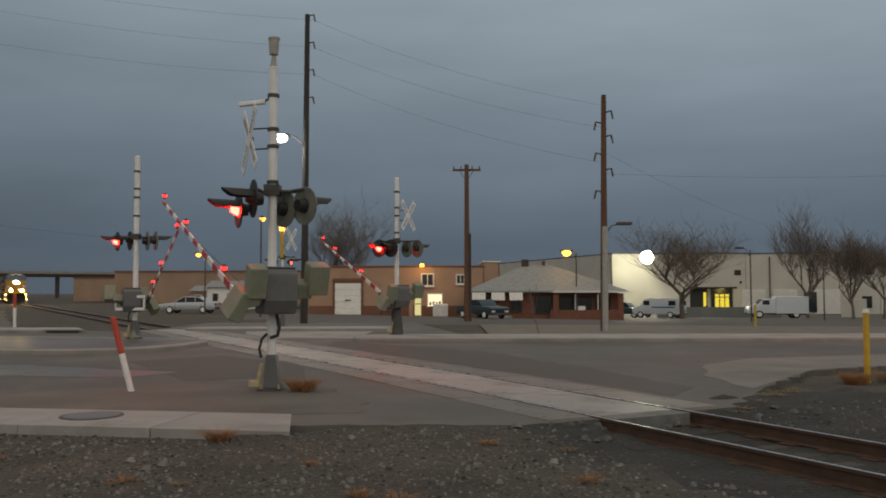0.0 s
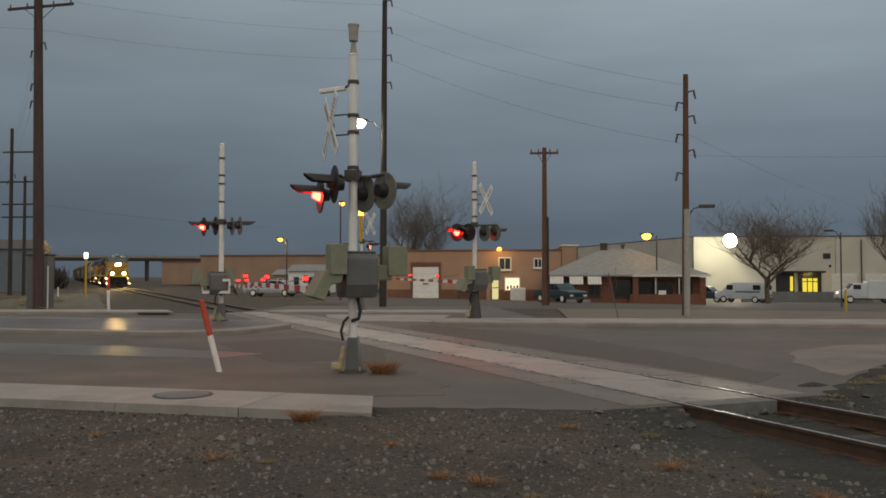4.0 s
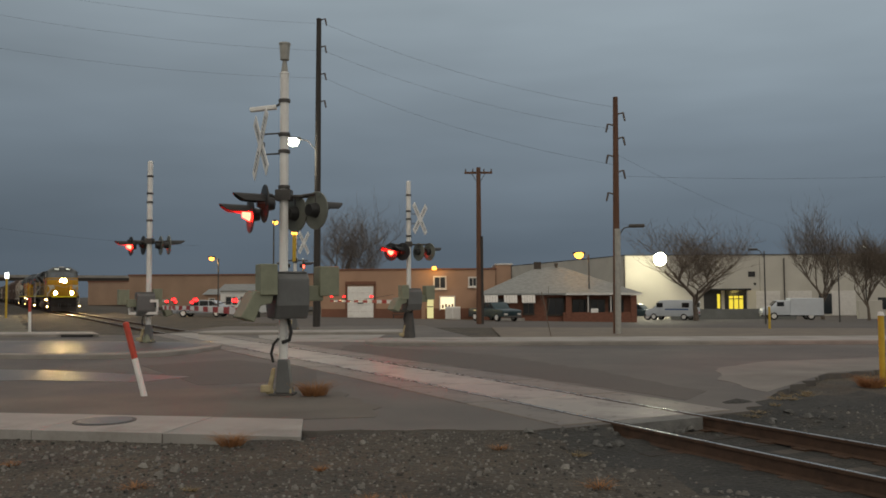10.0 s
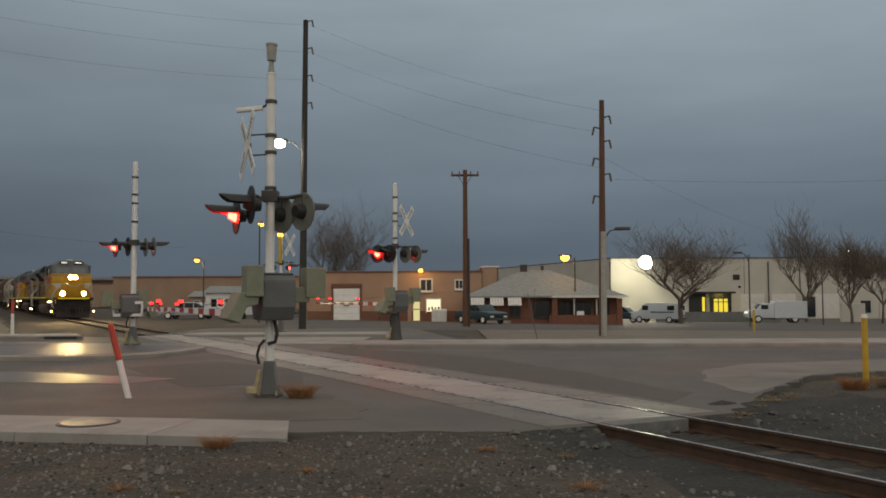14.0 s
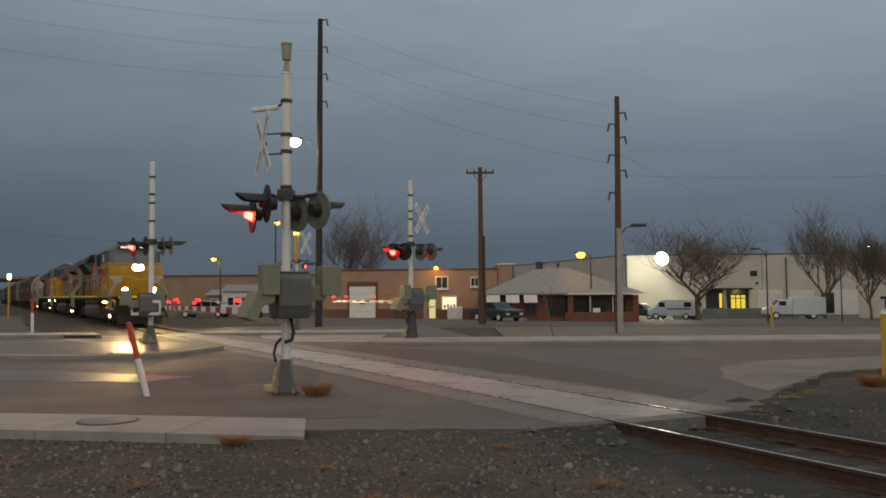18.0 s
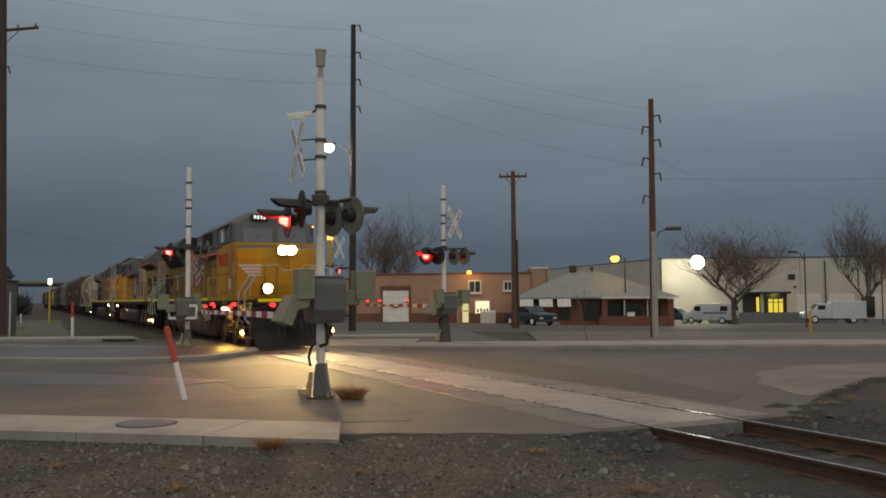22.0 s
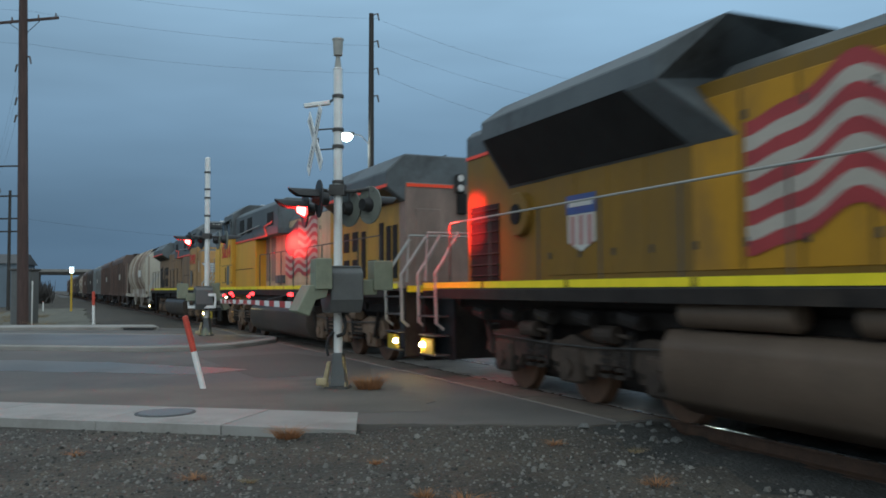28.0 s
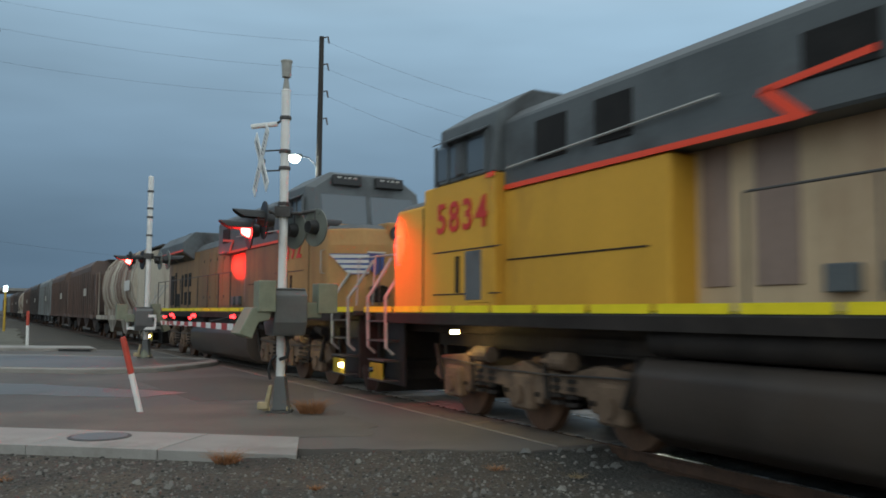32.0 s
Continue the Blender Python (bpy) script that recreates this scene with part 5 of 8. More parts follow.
def warehouse():
    w = thing("warehouse", pose(0, 115, 0), "long white precast warehouse with dock doors", "building")
    z0 = -1.6
    xs = [22.0, 31.0, 40.0, 49.0, 58.0, 67.0, 76.0, 90.0]
    for i, (a, b) in enumerate(zip(xs, xs[1:])):
        top = 6.75 if i < 4 else 6.2 - 0.2 * (i > 4)
        part("wall_panel", bev(box(B(), ((a + b) / 2, 10, (z0 + top) / 2), (b - a - 0.05, 20, top - z0)), 0.03), M_WAREHOUSE, w)
        part("coping", box(B(), ((a + b) / 2, 10, top + 0.06), (b - a, 20.2, 0.12)), M_STEEL, w)
    side = [(21.95, 0.0), (5.0, 53.0), (45.0, 53.0), (45.0, 20.05), (21.95, 20.05)]
    part("side_wall", prism(B(), side, "z", z0, 6.75), M_WAREHOUSE, w, "long white side wall running back")
    part("coping", prism(B(), [(x, y - 0.1) for x, y in side], "z", 6.76, 6.88), M_STEEL, w)
    part("entrance_recess", box(B(), (33.6, -0.06, 0.45), (2.3, 0.1, 3.3)), M_BLACK, w, "dark entrance recess")
    part("entrance_recess", box(B(), (36.7, -0.055, 0.45), (2.9, 0.1, 3.3)), M_BLACK, w, "dark entrance recess")
    lit = part("entrance_glass", box(B(), (36.7, -0.08, 0.25), (1.9, 0.1, 2.1)), M_LITYELLOW, w, "lit yellow entrance glass")
    for k in range(4):
        part("mullion", box(B(), (35.7 + 0.68 * k, -0.13, 0.35), (0.12, 0.08, 2.6)), M_BLACK, lit)
    part("rail", box(B(), (36.7, -0.13, 0.9), (2.0, 0.08, 0.10)), M_BLACK, lit)
    part("canopy", bev(box(B(), (35.3, -0.6, 2.15), (6.2, 1.3, 0.25)), 0.03), M_BLACK, w)
    part("narrow_window", box(B(), (34.4, -0.13, 0.6), (0.35, 0.06, 1.9)), M_LITYELLOW, w, "lit narrow window")
    for x in (41.0, 45.2, 51.0):
        d = part("dock_door", B(), M_TRIM, w, "pale roll-up dock door")
        for k in range(6):
            part("panel", bev(box(B(), (x, -0.05, -1.1 + 0.55 * k), (3.2, 0.07, 0.53)), 0.015), M_TRIM, d)
    for x, z, ww, hh in ((38.9, 4.2, 0.9, 0.7), (56.5, 4.2, 0.8, 0.6), (39.3, 2.9, 0.3, 0.3), (66, 4.2, 0.9, 0.7)):
        part("vent_window", box(B(), (x, -0.04, z), (ww, 0.09, hh)), M_BLACK, w)
    for x in (48.6, 56.2, 60.5, 69.0):
        part("doorway", box(B(), (x, -0.04, 0.2), (1.7 if x < 50 else 1.3, 0.09, 2.7 if x < 50 else 1.6)), M_PANE, w, "dark glazed doorway")
    for x in (21.9, 43.2, 54.0):
        part("downpipe", rod(B(), (x, -0.12, z0), (x, -0.12, 6.3), 0.09, n=8), M_STEEL, w)
    fx, fy = 25.75, -4.0
    fl = part("flood_light", bev(rod(B(), (fx, fy + 0.25, 6.1), (fx, fy - 0.22, 6.1), 0.6, 0.86, n=24), 0.06), M_STEEL, w, "bright flood light on an arm")
    part("flood_arm", rod(B(), (fx, fy + 0.2, 5.95), (fx, 0.05, 5.8), 0.06, n=8), M_STEEL, fl)
    part("flood_lens", rod(B(), (fx, fy - 0.22, 6.1), (fx, fy - 0.34, 6.1), 0.82, 0.7, n=24), glow("flood_light_lens", (1.0, 0.98, 0.72), 160.0), fl, "glowing flood light glass")
    part("roof_pipe", rod(B(), (17.8, 14, 6.7), (17.8, 14, 7.5), 0.2, n=8), M_STEEL, w)
    return w


warehouse()
lamp("flood_light_beam", (24.7, 110.3, 5.9), (1.0, 0.97, 0.72), 1300, 0.15)
lamp("entrance_light", (36.7, 114.0, 1.9), (1.0, 0.8, 0.25), 60, 0.3)
part("yard_fence", box(B(), (30.5, 96.5, -0.85), (14.0, 0.10, 1.5)), mat("grey_fence", (0.19, 0.20, 0.19), 0.85, var=0.15, scale=1.0, bump=0.1))
tagged(bpy.data.objects["yard_fence"], "low weathered grey board fence by the lot", "fence")
part("yard_fence", box(B(), (58.0, 96.5, -0.75), (16.0, 0.10, 1.7)), bpy.data.materials["grey_fence"])
tagged(bpy.data.objects["yard_fence.001"], "low weathered grey board fence by the lot", "fence")
part("gate_pillar", bev(box(B(), (45.2, 95.5, -0.4), (2.6, 0.5, 2.4)), 0.03), M_WAREHOUSE)
tagged(bpy.data.objects["gate_pillar"], "white masonry pillar at the lot entrance", "pillar")


def small_house(x, y, w, d, ht, rise, wall, label):
    z = land(x, y)
    h = thing("house", pose(x, y, z), label, "house")
    part("wall", box(B(), (0, d / 2, ht / 2), (w, d, ht)), wall, h)
    bm = prism(B(), [(-0.4, ht), (d + 0.4, ht), (d / 2, ht + rise)], "x", -w / 2 - 0.3, w / 2 + 0.3)
    part("roof", bm, M_SHINGLE, h)
    for k in (-0.28, 0.1, 0.32):
        window(h, w * k, ht * 0.55, 0.7, 1.0, 0.0, bars=False)
    return h


small_house(-28.8, 110, 5.0, 6, 2.9, 0.9, M_WHITE, "small white house with a low roof")
small_house(-33.5, 118, 4.5, 6, 2.4, 0.8, M_TAN, "small tan house behind the parked car")
# long brown embankment wall far behind
for i, (x, y, w, h) in enumerate(((-42, 150, 34, 5.6), (-12, 165, 26, 6.2), (-72, 190, 24, 5.2))):
    wl_ = thing("storage_building", pose(x, y, -0.3), "long low brown storage building far behind", "building")
    part("wall", box(B(), (0, 6, h / 2), (w, 12, h)), mat("brown_block", (0.34, 0.23, 0.16), 0.9, var=0.15, scale=0.3, bump=0.1, fine=6), wl_)
    part("roof_edge", box(B(), (0, 6, h + 0.1), (w + 0.3, 12.3, 0.25)), M_TANDARK, wl_)
# road bridge over the railway in the distance
br = thing("road_bridge", pose(0, 0, 0), "concrete road bridge over the railway in the distance", "bridge")
for off, w in ((0, 120),):
    part("deck", box(B(), (0, 0, 8.6), (9, w, 1.2)), M_TIE, br, m=track_pose(375))
    part("parapet", box(B(), (-4.4, 0, 9.7), (0.3, w, 1.0)), M_KERB, br, m=track_pose(375))
for off in (-26, -9.5, 9.5, 26):
    part("pier", box(B(), (0, off, 3.9), (6.5, 1.1, 8.4)), M_TIE, br, m=track_pose(375))
cb = thing("relay_cabinet", pose(-25.35, 42.3, -0.12, 0, 0, 8), "tall grey relay cabinet behind the utility pole", "cabinet")
part("body", bev(box(B(), (0, 0, 1.45), (1.05, 0.9, 2.75)), 0.03), M_GREYBOX, cb)
part("roof", bev(box(B(), (0, 0, 2.88), (1.2, 1.05, 0.12)), 0.03), M_STEEL, cb)
part("door", bev(box(B(), (0.05, -0.46, 1.45), (0.8, 0.03, 2.4)), 0.01), M_GREYBOX, cb)
part("corner_post", rod(B(), (0.56, -0.46, 0), (0.56, -0.46, 2.3), 0.04, n=8), M_WHITE, cb, "pale corner post")
# metal shed beside the track at the left
sh = thing("metal_shed", pose(-61.8, 92, -0.1, 0, 0, 20), "grey metal shed beside the railway", "shed")
part("wall", box(B(), (0, 0, 2.4), (12, 9, 4.8)), mat("grey_metal_wall", (0.13, 0.16, 0.19), 0.6, var=0.12, scale=0.6, bump=0.1), sh)
part("roof", prism(B(), [(-4.8, 4.8), (4.8, 4.8), (0, 6.0)], "x", -6.3, 6.3), M_STEEL, sh)
part("notice_panel", box(B(), (6.06, -1, 1.4), (0.06, 1.0, 1.6)), M_WHITE, sh)


# ---- bare trees ----
def tree(x, y, h, spread, seed, label, trunk_r=0.22, lean=0.0, low=0.28):
    rng = random.Random(seed)
    z = land(x, y)
    t = thing("tree", pose(x, y, z), label, "tree", "bare trees")
    tv, tf, cv, cf = [], [], [], []

    def limb(a, d, length, r, depth):
        steps = 3 if depth < 5 else 2
        vs, fs = (tv, tf) if depth < 2 else (cv, cf)
        n = 7 if depth < 2 else 3
        pts, q, dd = [a.copy()], a.copy(), d.copy()
        for i in range(steps):
            dd = (dd + Vector((rng.uniform(-1, 1), rng.uniform(-1, 1), rng.uniform(-0.4, 0.8))) * (0.12 + 0.05 * depth)).normalized()
            q = q + dd * length / steps
            pts.append(q.copy())
        ax = dd.orthogonal().normalized()
        ay = dd.cross(ax)
        k = len(vs)
        for i, p in enumerate(pts):
            rr = r * (1 - 0.45 * i / steps)
            for j in range(n):
                an = 2 * math.pi * j / n
                vs.append(tuple(p + (ax * math.cos(an) + ay * math.sin(an)) * rr))
        for i in range(steps):
            for j in range(n):
                b = (j + 1) % n
                fs.append((k + i * n + j, k + i * n + b, k + (i + 1) * n + b, k + (i + 1) * n + j))
        if depth >= 6:
            return
        kids = 5 if depth == 0 else 4 if depth < 3 else 3
        for i in range(kids):
            f = rng.uniform(0.3, 1.0) if depth else rng.uniform(0.75, 1.0)
            p = pts[min(steps, max(1, round(f * steps)))]
            an = rng.uniform(0, 6.283) if depth else (i + rng.uniform(0.2, 0.8)) * 6.283 / kids
            out = Vector((math.cos(an), math.sin(an), 0)) * spread + Vector((0, 0, rng.uniform(0.1, 0.8)))
            nd = (dd * 0.6 + out * rng.uniform(0.5, 1.0)).normalized()
            limb(p, nd, length * (rng.uniform(1.05, 1.4) if depth == 0 else rng.uniform(0.68, 0.93)), max(0.009, r * rng.uniform(0.42, 0.6)), depth + 1)

    limb(Vector((0, 0, 0)), Vector((lean, 0, 1)).normalized(), h * low, trunk_r, 0)
    soup("trunk", tv, tf, M_BARK, t)
    soup("crown", cv, cf, M_BARK, t, "bare winter twigs")
    return t


tree(22.93, 84, 16.0, 1.30, 4, "bare spreading tree in front of the warehouse", 0.30, low=0.155)
tree(38.6, 92, 17.0, 0.62, 8, "bare vase-shaped tree beside the white truck", 0.24, low=0.145)
tree(37.8, 80, 9.0, 0.9, 12, "small bare tree at the lot edge", 0.16, low=0.21)
tree(40.6, 80, 8.6, 0.9, 15, "small bare tree at the lot edge", 0.14, low=0.21)
tree(-13.2, 100, 15.0, 0.9, 21, "tall bare tree behind the workshop", 0.26, low=0.2)
SAP = thing("sapling", pose(3.2, 33.0, 0.05), "thin dead sapling on the median", "tree", "bare trees")
part("trunk", tube(B(), [(0.25, 0, -0.1), (0.12, 0, 0.5), (0.02, 0, 1.1), (-0.12, 0.05, 1.7)], 0.018, 6), M_BARK, SAP)
for k, (a, b, z) in enumerate(((0.2, 0.1, 0.9), (-0.25, 0, 1.15), (0.15, -0.1, 1.35), (-0.1, 0.1, 0.7))):
    part("twig", tube(B(), [(0.05, 0, z - 0.1), (0.05 + a * 0.6, b, z + 0.2), (a, b, z + 0.55)], 0.007, 5), M_BARK, SAP)


# ---- vehicles ----
def wheel(parent, x, y, r=0.33, w=0.22, material=None):
    t = part("wheel", bev(rod(B(), (x, y - w / 2, r), (x, y + w / 2, r), r, n=20), 0.03), M_TYRE, parent, smooth=True)
    part("rim", rod(B(), (x, y - w / 2 - 0.012, r), (x, y + w / 2 + 0.012, r), r * 0.62, n=16), material or M_ALU, t)


def vehicle(name, m, paint, label, side, cabin, width, wheels, r=0.34, lights=True, group="parked vehicles"):
    """side: the body's outline (x, z); cabin: the glasshouse's outline; x runs forward."""
    v = thing(name, m, label, name.replace("_", " "), group)
    bm = prism(B(), side, "y", -width / 2, width / 2)
    part("body", bev(bm, 0.06, 2), paint, v, smooth=True)
    if cabin:
        zs = [p[1] for p in cabin]
        bm = prism(B(), cabin, "y", -width / 2 + 0.14, width / 2 - 0.14)
        part("roof", bev(bm, 0.05, 2), paint, v, smooth=True)
        xm = sum(p[0] for p in cabin) / len(cabin)
        inset = [(xm + (p[0] - xm) * 0.9, min(zs) + (p[1] - min(zs)) * 0.84 + 0.03) for p in cabin]
        for y0, y1 in ((-width / 2 + 0.125, -width / 2 + 0.16), (width / 2 - 0.16, width / 2 - 0.125)):
            part("side_window", prism(B(), inset, "y", y0, y1), M_PANE, v)
        x0, x1 = min(p[0] for p in cabin), max(p[0] for p in cabin)
        for k in (0.36, 0.64):
            xx = x0 + (x1 - x0) * k
            part("pillar", box(B(), (xx, 0, (min(zs) + max(zs)) / 2), (0.07, width - 0.235, max(zs) - min(zs) - 0.04)), paint, v)
    for x in wheels:
        for y in (-width / 2 + 0.10, width / 2 - 0.10):
            wheel(v, x, y, r)
    xs = [p[0] for p in side]
    for y in (-width / 2 + 0.28, width / 2 - 0.28):
        part("headlight", bev(box(B(), (max(xs) - 0.02, y, 0.68), (0.08, 0.34, 0.16)), 0.02), M_TRIM, v)
        part("tail_light", bev(box(B(), (min(xs) + 0.02, y, 0.78), (0.08, 0.28, 0.18)), 0.02), M_RED, v)
    for x in (min(xs) - 0.02, max(xs) + 0.02):
        part("bumper", bev(box(B(), (x, 0, 0.45), (0.12, width * 0.96, 0.18)), 0.03), M_STEEL, v)
    return v


PAINT_SILVER = mat("silver_car_paint", (0.42, 0.46, 0.50), 0.3, metal=0.5, var=0.06, bump=0)
PAINT_WHITE = mat("white_car_paint", (0.64, 0.69, 0.73), 0.35, var=0.06, bump=0)
PAINT_TEAL = mat("dark_teal_paint", (0.035, 0.065, 0.075), 0.35, metal=0.3, var=0.1, bump=0)
SEDAN = [(-2.4, 0.30), (2.35, 0.30), (2.42, 0.62), (2.2, 0.80), (1.1, 0.92), (-1.5, 0.95), (-2.35, 0.92), (-2.45, 0.6)]
SEDAN_TOP = [(-1.75, 0.93), (-1.05, 1.40), (0.35, 1.42), (1.15, 0.92)]
vehicle("sedan", pose(-22.0, 72.3, land(-22, 72), 0, 0, 176), PAINT_SILVER, "silver sedan parked beside the street", SEDAN, SEDAN_TOP, 1.78, (-1.45, 1.45), 0.32)
PICK = [(-2.7, 0.42), (2.55, 0.42), (2.65, 0.95), (2.4, 1.08), (1.1, 1.15), (0.95, 1.2), (-2.68, 1.15), (-2.75, 0.7)]
PICK_TOP = [(-0.95, 1.15), (-0.75, 1.72), (0.55, 1.74), (1.2, 1.13)]
vehicle("pickup_truck", pose(2.45, 63.2, land(2.3, 63.2) + 0.11, 0, 0, -58) @ Matrix.Diagonal((0.86, 0.86, 0.80, 1)), PAINT_TEAL, "dark teal pickup truck parked by the brick house", PICK, PICK_TOP, 1.9, (-1.7, 1.65), 0.38)
vehicle("pickup_truck", pose(19.6, 96.0, land(19.6, 96) + 0.11, 0, 0, -35), PAINT_TEAL, "dark pickup truck parked at the warehouse", PICK, PICK_TOP, 1.9, (-1.7, 1.65), 0.38)
VAN = [(-2.7, 0.42), (2.6, 0.42), (2.7, 0.85), (2.55, 1.12), (1.75, 1.28), (1.05, 2.05), (0.8, 2.12), (-2.6, 2.12), (-2.72, 1.9)]
van = vehicle("van", pose(22.6, 92.0, land(22.6, 92) + 0.11, 0, 0, 142), PAINT_WHITE, "white van with a blue stripe parked at the warehouse", VAN, None, 1.95, (-1.7, 1.7), 0.36)
part("windscreen", prism(B(), [(1.72, 1.33), (1.80, 1.33), (1.14, 2.02), (1.08, 1.98)], "y", -0.82, 0.82), M_PANE, van)
for y in (-0.985, 0.985):
    part("side_window", bev(box(B(), (1.0, y, 1.6), (0.7, 0.03, 0.5)), 0.01), M_PANE, van)
    part("stripe", box(B(), (-0.9, y, 1.15), (2.6, 0.012, 0.14)), mat("blue_vinyl", (0.05, 0.12, 0.30), 0.4, var=0.05, bump=0), van)
    part("side_window", bev(box(B(), (-1.9, y, 1.6), (0.8, 0.03, 0.5)), 0.01), M_PANE, van)
for y in (-0.45, 0.45):
    part("rear_window", bev(box(B(), (-2.72, y, 1.6), (0.03, 0.7, 0.5)), 0.01), M_PANE, van)
CABT = [(0.4, 0.5), (3.0, 0.5), (3.1, 0.95), (2.95, 1.2), (2.2, 1.35), (1.6, 2.0), (0.4, 2.0)]
trk = vehicle("box_truck", pose(34.0, 88.5, land(34, 88.5) + 0.11, 0, 0, 172), PAINT_WHITE, "white box truck parked at the fence", CABT, None, 1.9, (-1.6, 2.0), 0.40)
part("cargo_box", bev(box(B(), (-1.2, 0, 1.35), (3.2, 2.05, 1.75)), 0.03), PAINT_WHITE, trk)
part("chassis", box(B(), (-0.4, 0, 0.48), (4.6, 1.0, 0.2)), M_BLACK, trk)
part("windscreen", prism(B(), [(2.16, 1.40), (2.24, 1.40), (1.70, 1.96), (1.62, 1.96)], "y", -0.8, 0.8), M_PANE, trk)
for y in (-0.96, 0.96):
    part("side_window", bev(box(B(), (1.35, y, 1.62), (0.7, 0.03, 0.45)), 0.01), M_PANE, trk)
bx_ = thing("sign_board", pose(45.5, 86, land(45.5, 86)), "red and white sign board on a post", "sign")
part("post", rod(B(), (0, 0, 0), (0, 0, 3.6), 0.07, n=8), M_STEEL, bx_)
part("board", bev(box(B(), (0, -0.1, 4.0), (1.8, 0.1, 1.0)), 0.02), M_RED, bx_)
part("white_bar", box(B(), (0, -0.16, 4.15), (1.5, 0.03, 0.2)), M_WHITE, bx_)
part("white_bar", box(B(), (0, -0.16, 3.8), (1.5, 0.03, 0.15)), M_WHITE, bx_)

# ---- the train ----
M_UPBRIGHT = mat("clean_armour_yellow", (0.70, 0.39, 0.045), 0.45, var=0.12, scale=0.9, bump=0.05, fine=25, stain=(0.46, 0.25, 0.04), stain_at=0.6, squash=(1, 1, 0.35), spec=0.2)
M_UPYEL = mat("armour_yellow", (0.50, 0.262, 0.018), 0.45, var=0.14, scale=0.9, bump=0.05, fine=25, stain=(0.24, 0.145, 0.045), stain_at=0.56, squash=(1, 1, 0.35), spec=0.2)
M_UPGRIME = mat("grimy_armour_yellow", (0.235, 0.135, 0.018), 0.5, var=0.2, scale=0.9, bump=0.05, fine=25, stain=(0.20, 0.125, 0.035), stain_at=0.52, squash=(1, 1, 0.3), spec=0.2)
M_UPREAR = mat("dusty_armour_yellow", (0.44, 0.27, 0.045), 0.5, var=0.22, scale=0.9, bump=0.05, fine=25, stain=(0.26, 0.17, 0.06), stain_at=0.55, squash=(1, 1, 0.3), spec=0.2)
M_UPOLD = mat("faded_yellow", (0.62, 0.475, 0.30), 0.5, var=0.16, scale=0.9, bump=0.05, fine=25, stain=(0.40, 0.27, 0.17), stain_at=0.56, squash=(1, 1, 0.35), spec=0.2)
M_UPDULL = mat("dirt_dulled_yellow", (0.27, 0.17, 0.085), 0.55, var=0.2, scale=0.9, bump=0.05, fine=25, stain=(0.17, 0.12, 0.08), stain_at=0.55, squash=(1, 1, 0.35), spec=0.2)
M_UPEND = mat("road_dirt_on_faded_paint", (0.33, 0.245, 0.20), 0.6, var=0.22, scale=1.2, bump=0.06, fine=25, stain=(0.20, 0.155, 0.13), stain_at=0.54, squash=(1, 1, 0.4), spec=0.2)
M_UPMID = mat("weathered_orange_yellow", (0.42, 0.25, 0.095), 0.55, var=0.18, scale=0.9, bump=0.05, fine=25, stain=(0.25, 0.15, 0.06), stain_at=0.54, squash=(1, 1, 0.35), spec=0.2)
M_PINK = mat("faded_shield_red", (0.40, 0.17, 0.15), 0.5, var=0.1, bump=0)
M_UPGREY = mat("harbor_grey", (0.125, 0.137, 0.142), 0.5, var=0.18, scale=1.0, bump=0.05, stain=(0.06, 0.06, 0.06), stain_at=0.6, spec=0.2)
M_REDLINE = mat("red_pinstripe", (0.92, 0.075, 0.018), 0.35, var=0.05, bump=0)
M_REFLECT = mat("yellow_reflective_tape", (0.95, 0.78, 0.02), 0.4, var=0.08, scale=4, bump=0, spec=0.2)
M_DULLTAPE = mat("dull_yellow_tape", (0.40, 0.30, 0.02), 0.6, var=0.2, scale=3, bump=0, spec=0.2)
# yellow darkened to carry the shade under the radiator wings
M_SLANT = mat("shade_darkened_yellow", (0.13, 0.092, 0.030), 0.6, var=0.3, scale=1.2, bump=0.05, stain=(0.06, 0.05, 0.035), stain_at=0.5, spec=0.2)
M_UNDER = mat("grimy_shaded_underframe", (0.032, 0.027, 0.024), 0.75, var=0.35, scale=1.6, bump=0.3, fine=18, stain=(0.06, 0.047, 0.037), stain_at=0.6, spec=0.2)
M_TRUCK = mat("dusty_truck_frame", (0.185, 0.130, 0.088), 0.7, var=0.35, scale=2.0, bump=0.3, fine=18, stain=(0.085, 0.064, 0.05), stain_at=0.58, spec=0.2)
M_TRUCKDARK = mat("oily_truck_frame", (0.080, 0.060, 0.046), 0.7, var=0.35, scale=2.0, bump=0.3, fine=18, stain=(0.045, 0.036, 0.03), stain_at=0.55, spec=0.2)
M_TANK = mat("dusty_fuel_tank", (0.135, 0.098, 0.070), 0.5, var=0.25, scale=0.8, bump=0.1, stain=(0.08, 0.065, 0.055), stain_at=0.6, spec=0.2)
M_TANKDARK = mat("oily_dark_fuel_tank", (0.062, 0.051, 0.043), 0.38, var=0.3, scale=0.8, bump=0.1, stain=(0.075, 0.058, 0.045), stain_at=0.62, spec=0.2)
M_GRILL = mat("dark_grille", (0.022, 0.021, 0.020), 0.7, var=0.3, scale=3, bump=0.2, spec=0.2)
M_NUMRED = mat("red_numerals", (0.60, 0.03, 0.015), 0.4, var=0.06, bump=0)
M_HANDRAIL = mat("pale_handrail", (0.40, 0.40, 0.37), 0.5, var=0.1, bump=0.03)
M_BLUE = mat("emblem_blue", (0.06, 0.10, 0.28), 0.4, var=0.08, bump=0)
M_EMBW = mat("emblem_white", (0.62, 0.61, 0.56), 0.45, var=0.1, bump=0)
